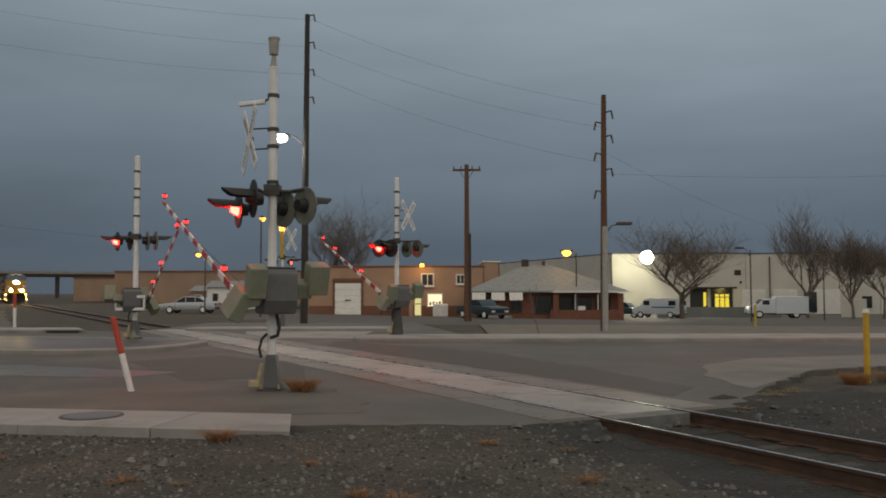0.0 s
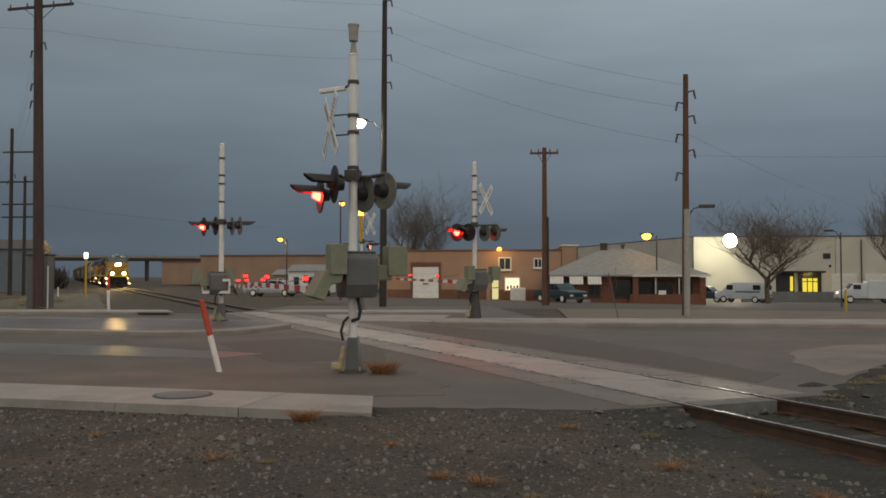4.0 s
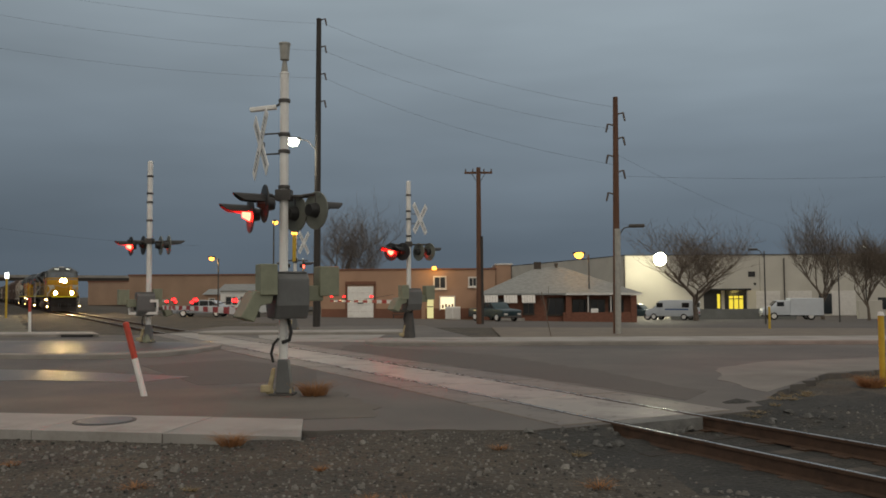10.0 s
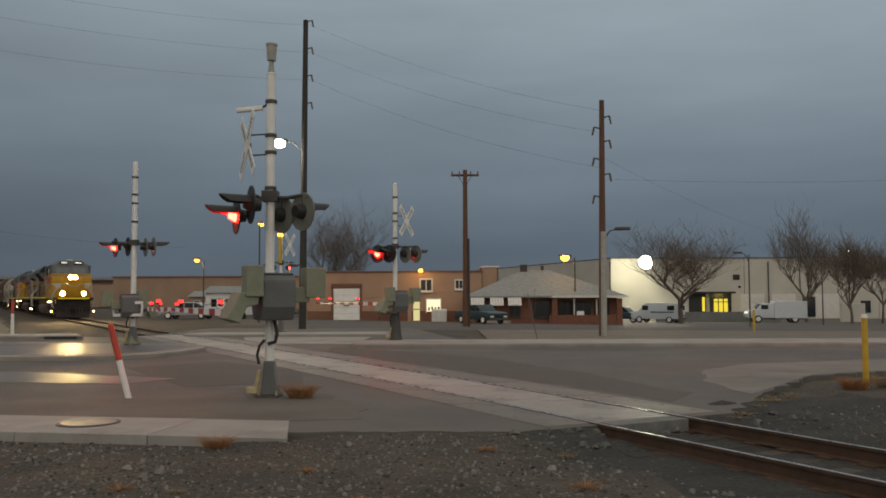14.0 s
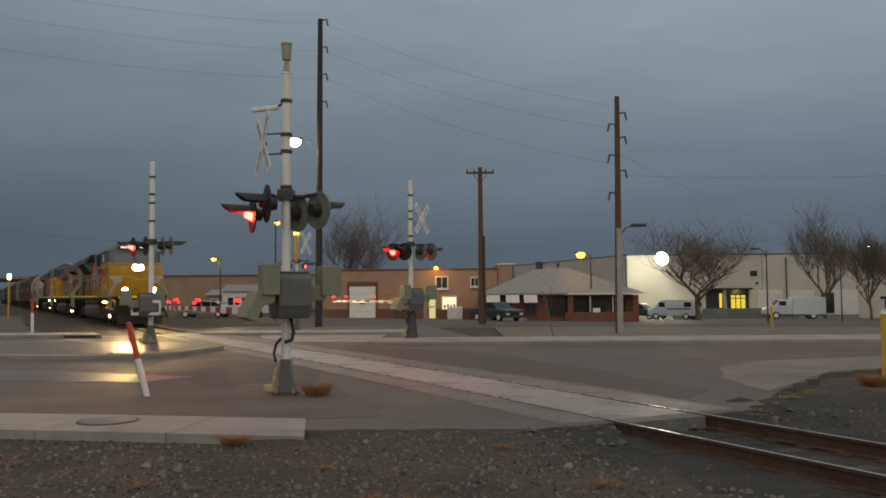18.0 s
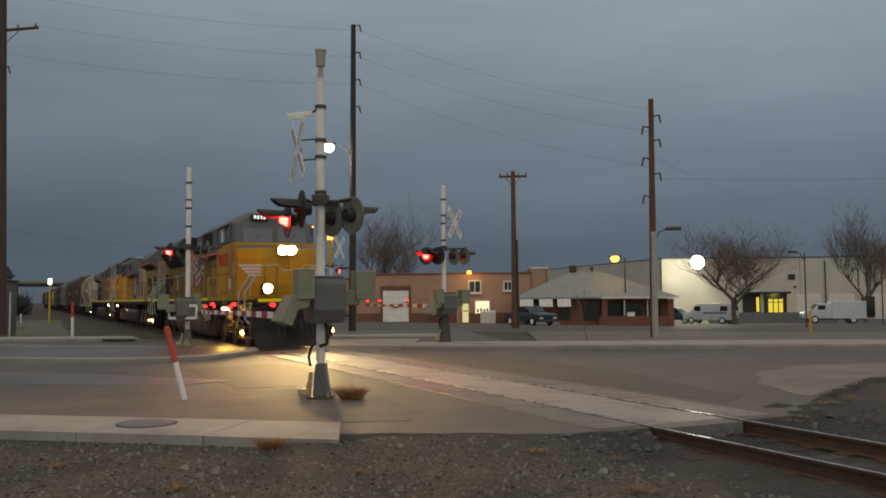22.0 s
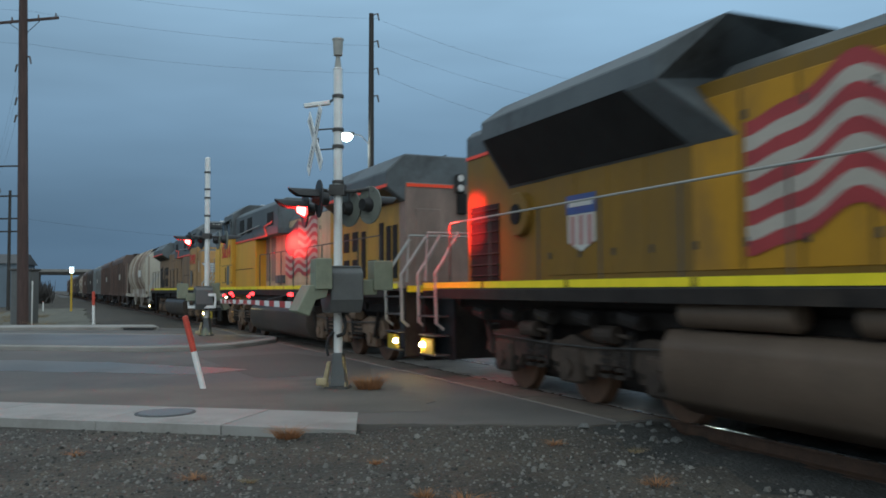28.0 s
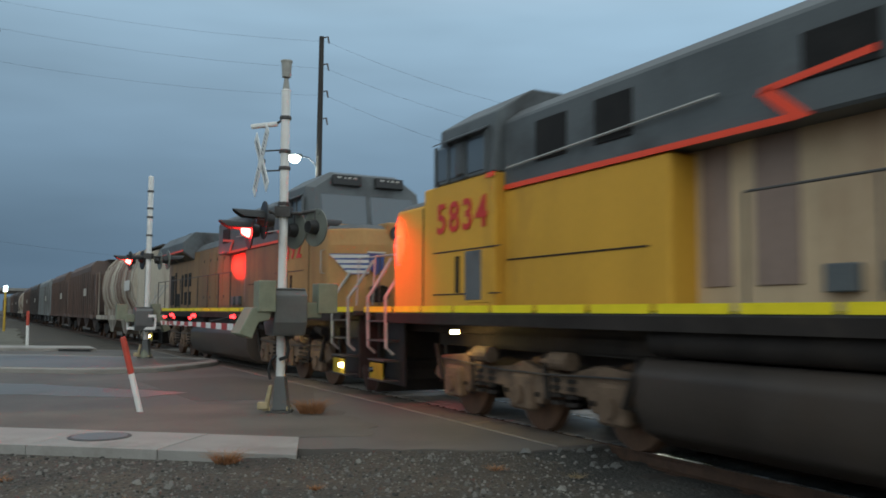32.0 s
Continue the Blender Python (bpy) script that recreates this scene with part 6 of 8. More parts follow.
M_FLAGR = mat("flag_red", (0.36, 0.045, 0.045), 0.45, var=0.15, scale=2, bump=0)
M_FLAGW = mat("flag_white", (0.48, 0.43, 0.355), 0.45, var=0.12, scale=2, bump=0)
M_FLAGB = mat("flag_blue_grey", (0.07, 0.085, 0.10), 0.45, var=0.15, scale=2, bump=0)
M_BOARD = glow("lit_number_board", (0.95, 1.0, 0.85), 1.5)
M_SILVER = mat("silver_reflective_film", (0.62, 0.64, 0.60), 0.35, var=0.08, scale=4, bump=0)
M_WHEEL = mat("rusty_wheel", (0.15, 0.085, 0.05), 0.6, metal=0.3, var=0.25, scale=4, bump=0.15)


GLYPHS = {}


def lettering(text, size, material, parent, m, name="numeral", squeeze=1.0):
    for i, ch in enumerate(text):
        if ch not in GLYPHS:
            c = bpy.data.curves.new("numeral", "FONT")
            c.body, c.size, c.extrude, c.align_x, c.align_y, c.offset = ch, 1.0, 0.01, "CENTER", "CENTER", 0.018
            tmp = bpy.data.objects.new("numeral", c)
            scene.collection.objects.link(tmp)
            bpy.context.view_layer.update()
            GLYPHS[ch] = bpy.data.meshes.new_from_object(tmp.evaluated_get(bpy.context.evaluated_depsgraph_get()))
            bpy.data.objects.remove(tmp)
        data = GLYPHS[ch].copy()
        data.materials.clear()
        data.materials.append(material)
        ob = new(name, data)
        ob.parent = parent
        ob.matrix_basis = m @ pose((i - (len(text) - 1) / 2) * size * 0.62 * squeeze, 0, 0) @ Matrix.Diagonal((size * squeeze, size, size, 1))


def prism_quad(q, d):
    """A thin slab: the quad q pushed along d."""
    bm = B()
    a = [bm.verts.new(p) for p in q]
    b = [bm.verts.new((p[0] + d[0], p[1] + d[1], p[2] + d[2])) for p in q]
    bm.faces.new(a[::-1])
    bm.faces.new(b)
    for i in range(4):
        bm.faces.new((a[i], a[(i + 1) % 4], b[(i + 1) % 4], b[i]))
    bmesh.ops.recalc_face_normals(bm, faces=bm.faces[:])
    return bm


def flag(parent, x0, x1, z0, z1, y, face, rows_=9, tall=0.74, ripple=False):
    """A waving banner of red and white stripes with a blue-grey field, painted on the hood side. face: -1 for the right side, 1 for the left."""
    f = part("painted_flag", B(), M_FLAGW, parent, "painted waving flag with red and white stripes")
    n = 30
    wave = lambda u: ((0.052 * math.cos(2 * math.pi * (u - 0.43) / 0.46) - 0.05 + 0.07 * u) * (z1 - z0)) if ripple else (0.075 * math.sin(u * 11.5 + 0.4) + 0.03 * math.sin(u * 23.0)) * (z1 - z0) - 0.16 * (z1 - z0) * u
    hh = (z1 - z0) * tall
    for k in range(rows_):
        bm = B()
        prev = None
        for i in range(n + 1):
            u = i / n
            x = x0 + (x1 - x0) * u
            a = z1 - 0.02 - hh * k / rows_ + wave(u)
            q = (bm.verts.new((x, y + face * 0.004, a)), bm.verts.new((x, y + face * 0.004, a - hh / rows_)))
            if prev:
                bm.faces.new((prev[0], prev[1], q[1], q[0]) if face < 0 else (prev[0], q[0], q[1], prev[1]))
            prev = q
        part("stripe", bm, M_FLAGR if k % 2 == 0 else M_FLAGW, f)
    bm = B()
    prev = None
    for i in range(8):
        u = i / 7 * (0.43 if ripple else 0.36)
        x = x0 + (x1 - x0) * u
        a = z1 + 0.02 + wave(u)
        q = (bm.verts.new((x, y + face * 0.008, a)), bm.verts.new((x, y + face * 0.008, a - hh * 0.56)))
        if prev:
            bm.faces.new((prev[0], prev[1], q[1], q[0]) if face < 0 else (prev[0], q[0], q[1], prev[1]))
        prev = q
    part("field", bm, M_FLAGB, f, "blue-grey field")


def wings(parent, m, face, w, blue):
    """One half of a pair of wings: four tapering bars on the slanted nose panel, on a blue field where blue is set."""
    q = lambda a, b: [(-face * px, pz) for px, pz in ((w / 2, a), (-w / 2 + (0.04 - a) * 1.1, a + 0.02), (-w / 2 + (0.04 - b) * 1.1, b + 0.005), (w / 2, b))]
    e = part("wing_emblem", prism(B(), q(0.07, -0.36), "y", -0.006, 0.006), M_BLUE if blue else M_UPYEL, parent, "blue and white winged emblem" if blue else "silver winged emblem", m=m)
    for k in range(4):
        part("feather", prism(B(), q(0.05 - 0.11 * k, -0.012 - 0.11 * k), "y", -0.013, 0.013), M_SILVER, e)


def loft(bm, rings):
    """Closed skin through rings of equal count, capped at both ends."""
    vs = [[bm.verts.new(p) for p in r] for r in rings]
    n = len(rings[0])
    for a, b in zip(vs, vs[1:]):
        for i in range(n):
            j = (i + 1) % n
            bm.faces.new((a[i], a[j], b[j], b[i]))
    bm.faces.new(vs[0])
    bm.faces.new(vs[-1])
    bmesh.ops.recalc_face_normals(bm, faces=bm.faces)
    return bm


def bogie(loco, xc, cast, spread=2.05, r=0.53):
    """A three-axle truck: side frames with pedestals, springs and brake gear; returns the wheelsets."""
    sets = []
    for k in (-1, 0, 1):
        x = xc + k * spread
        ws = part("wheelset", rod(B(), (0, -0.85, 0), (0, 0.85, 0), 0.09, n=10), M_STEEL, loco, m=pose(x, 0, r))
        for sgn in (-1, 1):
            bm = rod(B(), (0, sgn * GAUGE - 0.065, 0), (0, sgn * GAUGE + 0.065, 0), r, n=28)
            rod(bm, (0, sgn * (GAUGE - 0.085), 0), (0, sgn * (GAUGE - 0.06), 0), r + 0.03, n=28)
            part("wheel", bm, M_WHEEL, ws, smooth=True)
            part("hub", rod(B(), (0, sgn * (GAUGE + 0.04), 0), (0, sgn * (GAUGE + 0.10), 0), 0.24, 0.17, n=8), M_STEEL, ws)
        sets.append((ws, x, r))
    for k in (-1, 0, 1):
        part("traction_motor", bev(box(B(), (xc + k * spread + 0.62, 0, 0.58), (0.95, 1.16, 0.72)), 0.08), M_UNDER, loco)
    tr = part("truck", box(B(), (xc, 0, 0.90), (spread * 2.5, 1.2, 0.50)), M_UNDER, loco, "three-axle truck")
    for sgn in (-1, 1):
        y = sgn * 1.02
        a = spread
        prof = [(xc - a - 0.75, 0.62), (xc - a - 0.55, 0.95), (xc - a + 0.3, 1.02), (xc - a * 0.5, 0.86), (xc - 0.35, 0.90), (xc, 1.0), (xc + 0.35, 0.90), (xc + a * 0.5, 0.86), (xc + a - 0.3, 1.02), (xc + a + 0.55, 0.95), (xc + a + 0.75, 0.62),
                (xc + a + 0.45, 0.50), (xc + a + 0.25, 0.72), (xc + a - 0.25, 0.72), (xc + a - 0.33, 0.42), (xc + a - 0.47, 0.42), (xc + a - 0.55, 0.60), (xc + 0.55, 0.60), (xc + 0.47, 0.42), (xc + 0.33, 0.42), (xc + 0.25, 0.70), (xc - 0.25, 0.70), (xc - 0.33, 0.42), (xc - 0.47, 0.42), (xc - 0.55, 0.60), (xc - a + 0.55, 0.60), (xc - a + 0.47, 0.42), (xc - a + 0.33, 0.42), (xc - a + 0.25, 0.72), (xc - a - 0.25, 0.72), (xc - a - 0.45, 0.50)]
        bm = prism(B(), prof, "y", y - 0.08, y + 0.08)
        part("side_frame", bev(bm, 0.02), cast, tr, "dusty cast side frame")
        for k in (-1, 0, 1):
            x = xc + k * spread
            bm = bev(box(B(), (x, y + sgn * 0.05, 0.56), (0.54, 0.2, 0.50)), 0.04)
            rod(bm, (x, y + sgn * 0.12, 0.53), (x, y + sgn * 0.20, 0.53), 0.13, n=14)
            part("journal_box", bm, cast, tr)
        for x in (xc - spread * 0.5, xc + spread * 0.5):
            for dx in (-0.17, 0.17):
                bm = B()
                for j in range(4):
                    rod(bm, (x + dx, y + sgn * 0.06, 0.46 + 0.1 * j), (x + dx, y + sgn * 0.06, 0.51 + 0.1 * j), 0.10, n=10)
                part("spring", bm, M_UNDER, tr)
            bm = rod(B(), (x - 0.25, y + sgn * 0.14, 1.04), (x + 0.18, y + sgn * 0.14, 1.04), 0.12, n=14)
            rod(bm, (x + 0.18, y + sgn * 0.14, 1.04), (x + 0.45, y + sgn * 0.14, 1.02), 0.03, n=8)
            part("brake_cylinder", bm, cast, tr)
            part("brake_lever", prism(B(), [(x + 0.40, 1.10), (x + 0.50, 1.08), (x + 0.40, 0.50), (x + 0.32, 0.52)], "y", y + sgn * 0.10 - 0.02, y + sgn * 0.10 + 0.02), M_UNDER, tr)
            part("brake_shoe", bev(box(B(), (x + 0.42, sgn * (GAUGE + 0.02), 0.55), (0.10, 0.10, 0.36), (0, 14, 0)), 0.02), M_UNDER, tr)
        for k in (-1, 1):
            part("damper", rod(B(), (xc + k * (spread + 0.28), y + sgn * 0.15, 0.56), (xc + k * (spread + 0.55), y + sgn * 0.15, 1.15), 0.05, 0.035, n=10), M_UNDER, tr)
        for k in (-1, 0, 1):
            for dx in (-0.40, 0.40):
                part("pedestal_bolt", rod(B(), (xc + k * spread + dx, y + sgn * 0.08, 0.55), (xc + k * spread + dx, y + sgn * 0.13, 0.55), 0.035, n=6), M_UNDER, tr)
        part("air_pipe", tube(B(), [(xc - spread - 0.4, y + sgn * 0.12, 0.90), (xc - 0.6, y + sgn * 0.13, 0.84), (xc + 0.6, y + sgn * 0.13, 0.84), (xc + spread + 0.4, y + sgn * 0.12, 0.92)], 0.014, 6), M_STEEL, tr)
        part("sand_pipe", tube(B(), [(xc + spread + 0.7, y - sgn * 0.1, 1.2), (xc + spread + 0.75, y - sgn * 0.2, 0.3)], 0.025, 6), M_STEEL, tr)
    return sets


def handrails(loco, x0, x1, z0, y, n, material):
    hr = part("handrail", tube(B(), [(x0, y, z0 + 1.05), (x1, y, z0 + 1.05)], 0.015, 6), material, loco)
    for i in range(n):
        x = x0 + (x1 - x0) * i / (n - 1)
        part("stanchion", rod(B(), (x, y, z0 - 0.1), (x, y, z0 + 1.05), 0.018, n=6), M_STEEL, hr)


def end_steps(loco, x, sgn, deck, bulb):
    """Corner steps with pale grab rails at one end; sgn 1 is the front end."""
    for y in (-1, 1):
        st = part("step_well", B(), M_BLACK, loco, "corner steps")
        box_ = box(B(), (x - sgn * 0.12, y * 1.16, 1.0), (0.9, 0.05, 1.35))
        part("riser_plate", box_, M_BLACK, st)
        for k in range(4):
            part("tread", bev(box(B(), (x - sgn * 0.1, y * 1.40, 0.42 + 0.36 * k), (0.78, 0.30, 0.035)), 0.006), M_STEEL, st)
        part("tread_lamp_panel", box(B(), (x - sgn * 0.1, y * 1.53, 0.58), (0.58, 0.02, 0.30)), M_DULLTAPE, st, "yellow reflective step panel")
        part("step_lamp", rod(B(), (x + sgn * 0.08, y * 1.535, 0.60), (x + sgn * 0.08, y * 1.60, 0.60), 0.06, 0.045, n=12), bulb, st, "step light")
        for dx in (-0.52, 0.34):
            part("grab_rail", tube(B(), [(x + sgn * dx, y * 1.38, 0.90), (x + sgn * dx, y * 1.52, 1.02), (x + sgn * dx, y * 1.54, 1.95), (x + sgn * (dx + 0.02), y * 1.36, 2.2), (x + sgn * (dx + 0.08), y * 1.02, 2.72)], 0.032, 7), M_HANDRAIL, st, "pale curved grab rail")


def ring(bm, c, r0, r1, length, n=20):
    """A short open tube along x."""
    q = []
    for i in range(n):
        a = 2 * math.pi * i / n
        q.append([bm.verts.new((c[0] + dx, c[1] + r * math.cos(a), c[2] + r * math.sin(a))) for dx, r in ((0, r0), (length, r0), (length, r1), (0, r1))])
    for i in range(n):
        j = (i + 1) % n
        for k in range(4):
            bm.faces.new((q[i][k], q[j][k], q[j][(k + 1) % 4], q[i][(k + 1) % 4]))
    bmesh.ops.recalc_face_normals(bm, faces=bm.faces)
    return bm


def coupler(loco, x, sgn):
    bm = bev(box(B(), (x - sgn * 0.35, 0, 0.86), (0.7, 0.22, 0.24)), 0.03)
    box(bm, (x - sgn * 0.04, 0.12, 0.86), (0.30, 0.16, 0.30))
    box(bm, (x - sgn * 0.04, -0.12, 0.86), (0.22, 0.12, 0.30))
    part("coupler", bm, M_UNDER, loco)
    for y in (-0.55, -0.35, 0.4, 0.6):
        part("air_hose", tube(B(), [(x - sgn * 0.45, y, 0.95), (x - sgn * 0.22, y, 0.75), (x - sgn * 0.15, y, 0.5)], 0.025, 6), M_BLACK, loco)


def locomotive(name, label, ge, number, body, hood_paint, length=23.1, with_flag=True, lights=True, boards=True):
    """x runs towards the cab's nose; z = 0 is the rail. u measures back from the nose."""
    L = thing(name, pose(0, 0, 0), label, "locomotive", "locomotives")
    nose = length / 2 - 1.45
    X = lambda u: nose - u
    tail = X(length - 2.95)
    deck = 1.78
    # frame and deck
    bm = bev(box(B(), ((nose + tail) / 2, 0, 1.47), (length - 2.3, 2.0, 0.30)), 0.02)
    part("frame", bm, M_UNDER, L)
    part("walkway", box(B(), ((nose + tail) / 2, 0, deck - 0.13), (length - 2.2, 3.02, 0.06)), M_STEEL, L)
    for y in (-1.525, 1.525):
        edge = part("side_sill", box(B(), ((nose + tail) / 2, y * 0.99, 1.56), (length - 2.4, 0.05, 0.16)), M_UNDER, L)
        k, x = 0, tail - 0.9
        while x < nose + 0.8:
            ln = min(1.15 if ge else 2.6, nose + 0.95 - x)
            part("reflective_tape", box(B(), (x + ln / 2, y, 1.72), (ln - 0.10, 0.012, 0.105)), M_RED if ge and k == 1 else M_DULLTAPE if not ge and -1.0 < nose - x < 8.0 else M_REFLECT, edge)
            x += ln
            k += 1
    # cab and nose
    CW = 1.52
    setback = 0.6 if ge else 0.0
    XC = lambda u: X(1.10 + setback + (u - 1.10) * (2.9 - setback) / 2.9)
    prof = [(-CW, deck - 0.1), (CW, deck - 0.1), (CW, 3.75), (CW - 0.10, 4.25), (0.75, 4.72), (-0.75, 4.72), (-CW + 0.10, 4.25), (-CW, 3.75)]
    low = [(-CW, deck - 0.12), (CW, deck - 0.12), (CW, 3.70), (-CW, 3.70)]
    cab = part("cab", bev(prism(B(), low, "x", XC(4.0), XC(1.10)), 0.03), body, L, "yellow cab side")
    lift = 0.14 if ge else 0.0
    top = [(CW, 3.70), (CW - 0.06, 4.46 + lift), (0.85, 4.84 + lift), (-0.85, 4.84 + lift), (-CW + 0.06, 4.46 + lift), (-CW, 3.70)]
    part("cab_roof", bev(prism(B(), top, "x", XC(4.0), XC(1.75)), 0.02), M_UPGREY, cab, "dark grey cab roof")
    bm = B()
    v = [bm.verts.new(p) for p in ((XC(1.75), -CW, 3.7), (XC(1.75), CW, 3.7), (XC(1.75), CW - 0.06, 4.46 + lift), (XC(1.75), 0.85, 4.84 + lift), (XC(1.75), -0.85, 4.84 + lift), (XC(1.75), -CW + 0.06, 4.46 + lift),
                                   (XC(1.2), -CW + 0.1, 3.55), (XC(1.2), CW - 0.1, 3.55), (XC(1.4), CW - 0.2, 4.40 + lift), (XC(1.45), 0.8, 4.76 + lift), (XC(1.45), -0.8, 4.76 + lift), (XC(1.4), -CW + 0.2, 4.40 + lift))]
    for a in range(6):
        b = (a + 1) % 6
        bm.faces.new((v[a], v[b], v[6 + b], v[6 + a]))
    bm.faces.new(v[6:])
    bmesh.ops.recalc_face_normals(bm, faces=bm.faces)
    part("cab_front", bm, M_UPGREY, cab, "dark grey windscreen frame")
    for y in (-0.62, 0.62):
        bm = bev(box(B(), (XC(1.295), y, 4.05), (0.06, 1.14, 0.74), (0, -12, 0)) if ge else box(B(), (XC(1.285), y, 3.96), (0.06, 1.10, 0.56), (0, -14, 0)), 0.02)
        part("windscreen", bm, M_CABGLASS, cab)
        part("wiper", rod(B(), (XC(1.20), y - 0.2, 3.72), (XC(1.28), y + 0.15, 4.05), 0.012, n=5), M_BLACK, cab)
    for y in (-1, 1):
        for u, w in ((1.95, 0.36), (2.55, 0.54), (3.35, 0.54)) if ge else ((1.95, 0.42), (2.55, 0.62), (3.35, 0.62)):
            part("side_window", bev(box(B(), (XC(u), y * (CW - 0.02), 4.03), (w, 0.06, 0.54)), 0.015), M_CABGLASS, cab)
        part("window_shade", bev(box(B(), (XC(2.75), y * (CW + 0.03), 4.03), (0.24, 0.05, 0.52)), 0.02), M_WHITE if not ge else M_UPGREY, cab, "pale wind deflector")
        part("cab_door", bev(box(B(), (XC(3.45), y * (CW + 0.002), 2.2), (0.62, 0.02, 0.78)), 0.01), body, cab)
        part("red_line", box(B(), (XC(3.88), y * (CW + 0.01), 3.66), (0.22, 0.014, 0.07)), M_REDLINE, cab)
        if not ge:
            part("red_line", box(B(), (XC(1.34), y * (CW + 0.01), 3.66), (0.36, 0.014, 0.07)), M_REDLINE, cab)
        part("sun_shade", prism_quad([(XC(1.9), y * (CW - 0.03), 4.40), (XC(3.75), y * (CW - 0.03), 4.40), (XC(3.75), y * (CW + 0.16), 4.31), (XC(1.9), y * (CW + 0.16), 4.31)], (0, 0, 0.02)), M_UPGREY, cab, "folding sun shade over the cab windows")
        for u in (1.68, 2.24, 2.95, 3.72):
            part("window_post", box(B(), (XC(u), y * (CW + 0.004), 4.03), (0.06, 0.05, 0.62)), M_UPGREY, cab)
        for zz in (2.62, 1.95):
            part("seam", box(B(), (XC(2.9), y * (CW + 0.003), zz), (2.1, 0.012, 0.02)), M_BLACK, cab)
        if ge:
            part("step_hatch", bev(box(B(), (XC(3.25), y * (CW + 0.008), 2.22), (0.50, 0.02, 0.74)), 0.01), M_UPGREY, cab, "grey hatch")
            part("vent_slot", box(B(), (XC(2.62), y * (CW + 0.006), 2.25), (0.12, 0.02, 0.56)), M_GRILL, cab)
        else:
            part("step_hatch", bev(box(B(), (XC(1.62), y * (CW + 0.008), 2.25), (0.28, 0.02, 0.36)), 0.01), M_TRIM, cab)
        if number:
            rz = 0 if y < 0 else 180
            lettering(number, 0.66, M_NUMRED, cab, pose(XC(2.75), y * (CW + 0.012), 3.13, 90, 0, rz), squeeze=1.05)
    # wide nose with slanted corner panels
    plan_ = lambda z, back, side: [(XC(1.12), -CW + side, z), (X(0.50 + back * 0.5), -CW + side, z), (X(-0.14 + back), -0.92 + side * 0.6, z), (X(-0.14 + back), 0.92 - side * 0.6, z), (X(0.50 + back * 0.5), CW - side, z), (XC(1.12), CW - side, z)]
    nz = part("nose", bev(loft(B(), [plan_(deck - 0.12, 0.06, 0.0), plan_(2.2, 0.0, 0.0), plan_(3.1, 0.05, 0.0), plan_(3.46, 0.16, 0.03)]), 0.06, 3), body, L, "yellow wide nose with slanted corners")
    part("nose_top", bev(loft(B(), [plan_(3.455, 0.20, 0.05), plan_(3.56, 0.42, 0.16)]), 0.02), M_UPGREY, nz, "dark grey nose top")
    part("nose_door", bev(box(B(), (X(-0.155), 0.42, 2.45), (0.03, 0.62, 1.3)), 0.012), body, nz)
    for y in (-1, 1):
        part("nose_panel_seam", box(B(), (XC(1.08), y * (CW + 0.002), 2.55), (0.02, 0.012, 1.7)), M_UNDER, nz)
        part("grab_iron", tube(B(), [(X(0.75), y * CW, 2.5), (X(0.75), y * (CW + 0.07), 2.5), (X(0.75), y * (CW + 0.07), 3.0), (X(0.75), y * CW, 3.0)], 0.014, 6), M_HANDRAIL, nz)
    # lights
    hb = part("headlight_housing", bev(box(B(), (X(0.28), 0, 3.38), (0.62, 0.74, 0.46)), 0.06, 2), body, L)
    for y in (-0.15, 0.15):
        part("headlight", rod(B(), (X(0.0), y, 3.36), (X(-0.045), y, 3.36), 0.15, n=18), M_HEAD if lights else M_PANE, hb, "lit headlight lens" if lights else "")
        # when lit, the rim is lengthened into an added shield that narrows the beam
        part("headlight_rim_shield", ring(B(), (X(-0.02), y, 3.36), 0.152, 0.172, 0.28 if lights else 0.06), M_BLACK, hb)
    for y in (-0.55, 0.55):
        part("number_board", bev(box(B(), (XC(1.36), y, 4.61 + lift), (0.12, 0.72 if ge else 0.62, 0.25 if ge else 0.22), (0, -6, 0)), 0.015), M_BLACK, cab, "dark number board with lit numerals" if lights else "dark number board")
        if number:
            lettering(number, 0.20 if ge else 0.17, M_BOARD if lights else M_EMBW, cab, pose(XC(1.292), y, 4.61 + lift, 90, 0, 90), "board_numeral", squeeze=1.1)
    for y in (-0.79, 0.79):
        db = part("ditch_light_bracket", bev(box(B(), (X(-0.52), y, 2.04), (0.22, 0.34, 0.34)), 0.03), M_BLACK, L)
        # longer when lit: an added shield keeping the light off the near ground
        part("ditch_light_rim_shield", ring(B(), (X(-0.62), y, 2.05), 0.152, 0.172, 0.20 if lights else 0.08), M_BLACK, db)
        part("ditch_light", rod(B(), (X(-0.62), y, 2.05), (X(-0.66), y, 2.05), 0.15, n=18), M_DITCH if lights else M_PANE, db, "lit ditch light" if lights else "")
    for y in (-1, 1):
        ang = math.degrees(math.atan2(CW - 0.92, 0.64))
        wings(L, pose((X(0.50) + X(-0.14)) / 2 + 0.062, y * ((CW + 0.92) / 2 - 0.036), 2.82, 0, 0, ang if y < 0 else 180 - ang), y, 0.90, ge)
        if ge:
            sh = part("nose_shield", prism(B(), [(y * 0.88, 2.92), (y * 0.50, 2.92), (y * 0.52, 2.60), (y * 0.69, 2.44), (y * 0.86, 2.60)], "x", X(-0.145), X(-0.165)), M_BLUE, L, "blue shield emblem")
            part("shield_edge", box(B(), (X(-0.17), y * 0.69, 2.93), (0.012, 0.42, 0.03)), M_SILVER, sh)
    # front platform and pilot
    part("front_deck", bev(box(B(), (X(-0.45), 0, deck - 0.14), (1.0, 3.0, 0.10)), 0.02), M_UNDER, L)
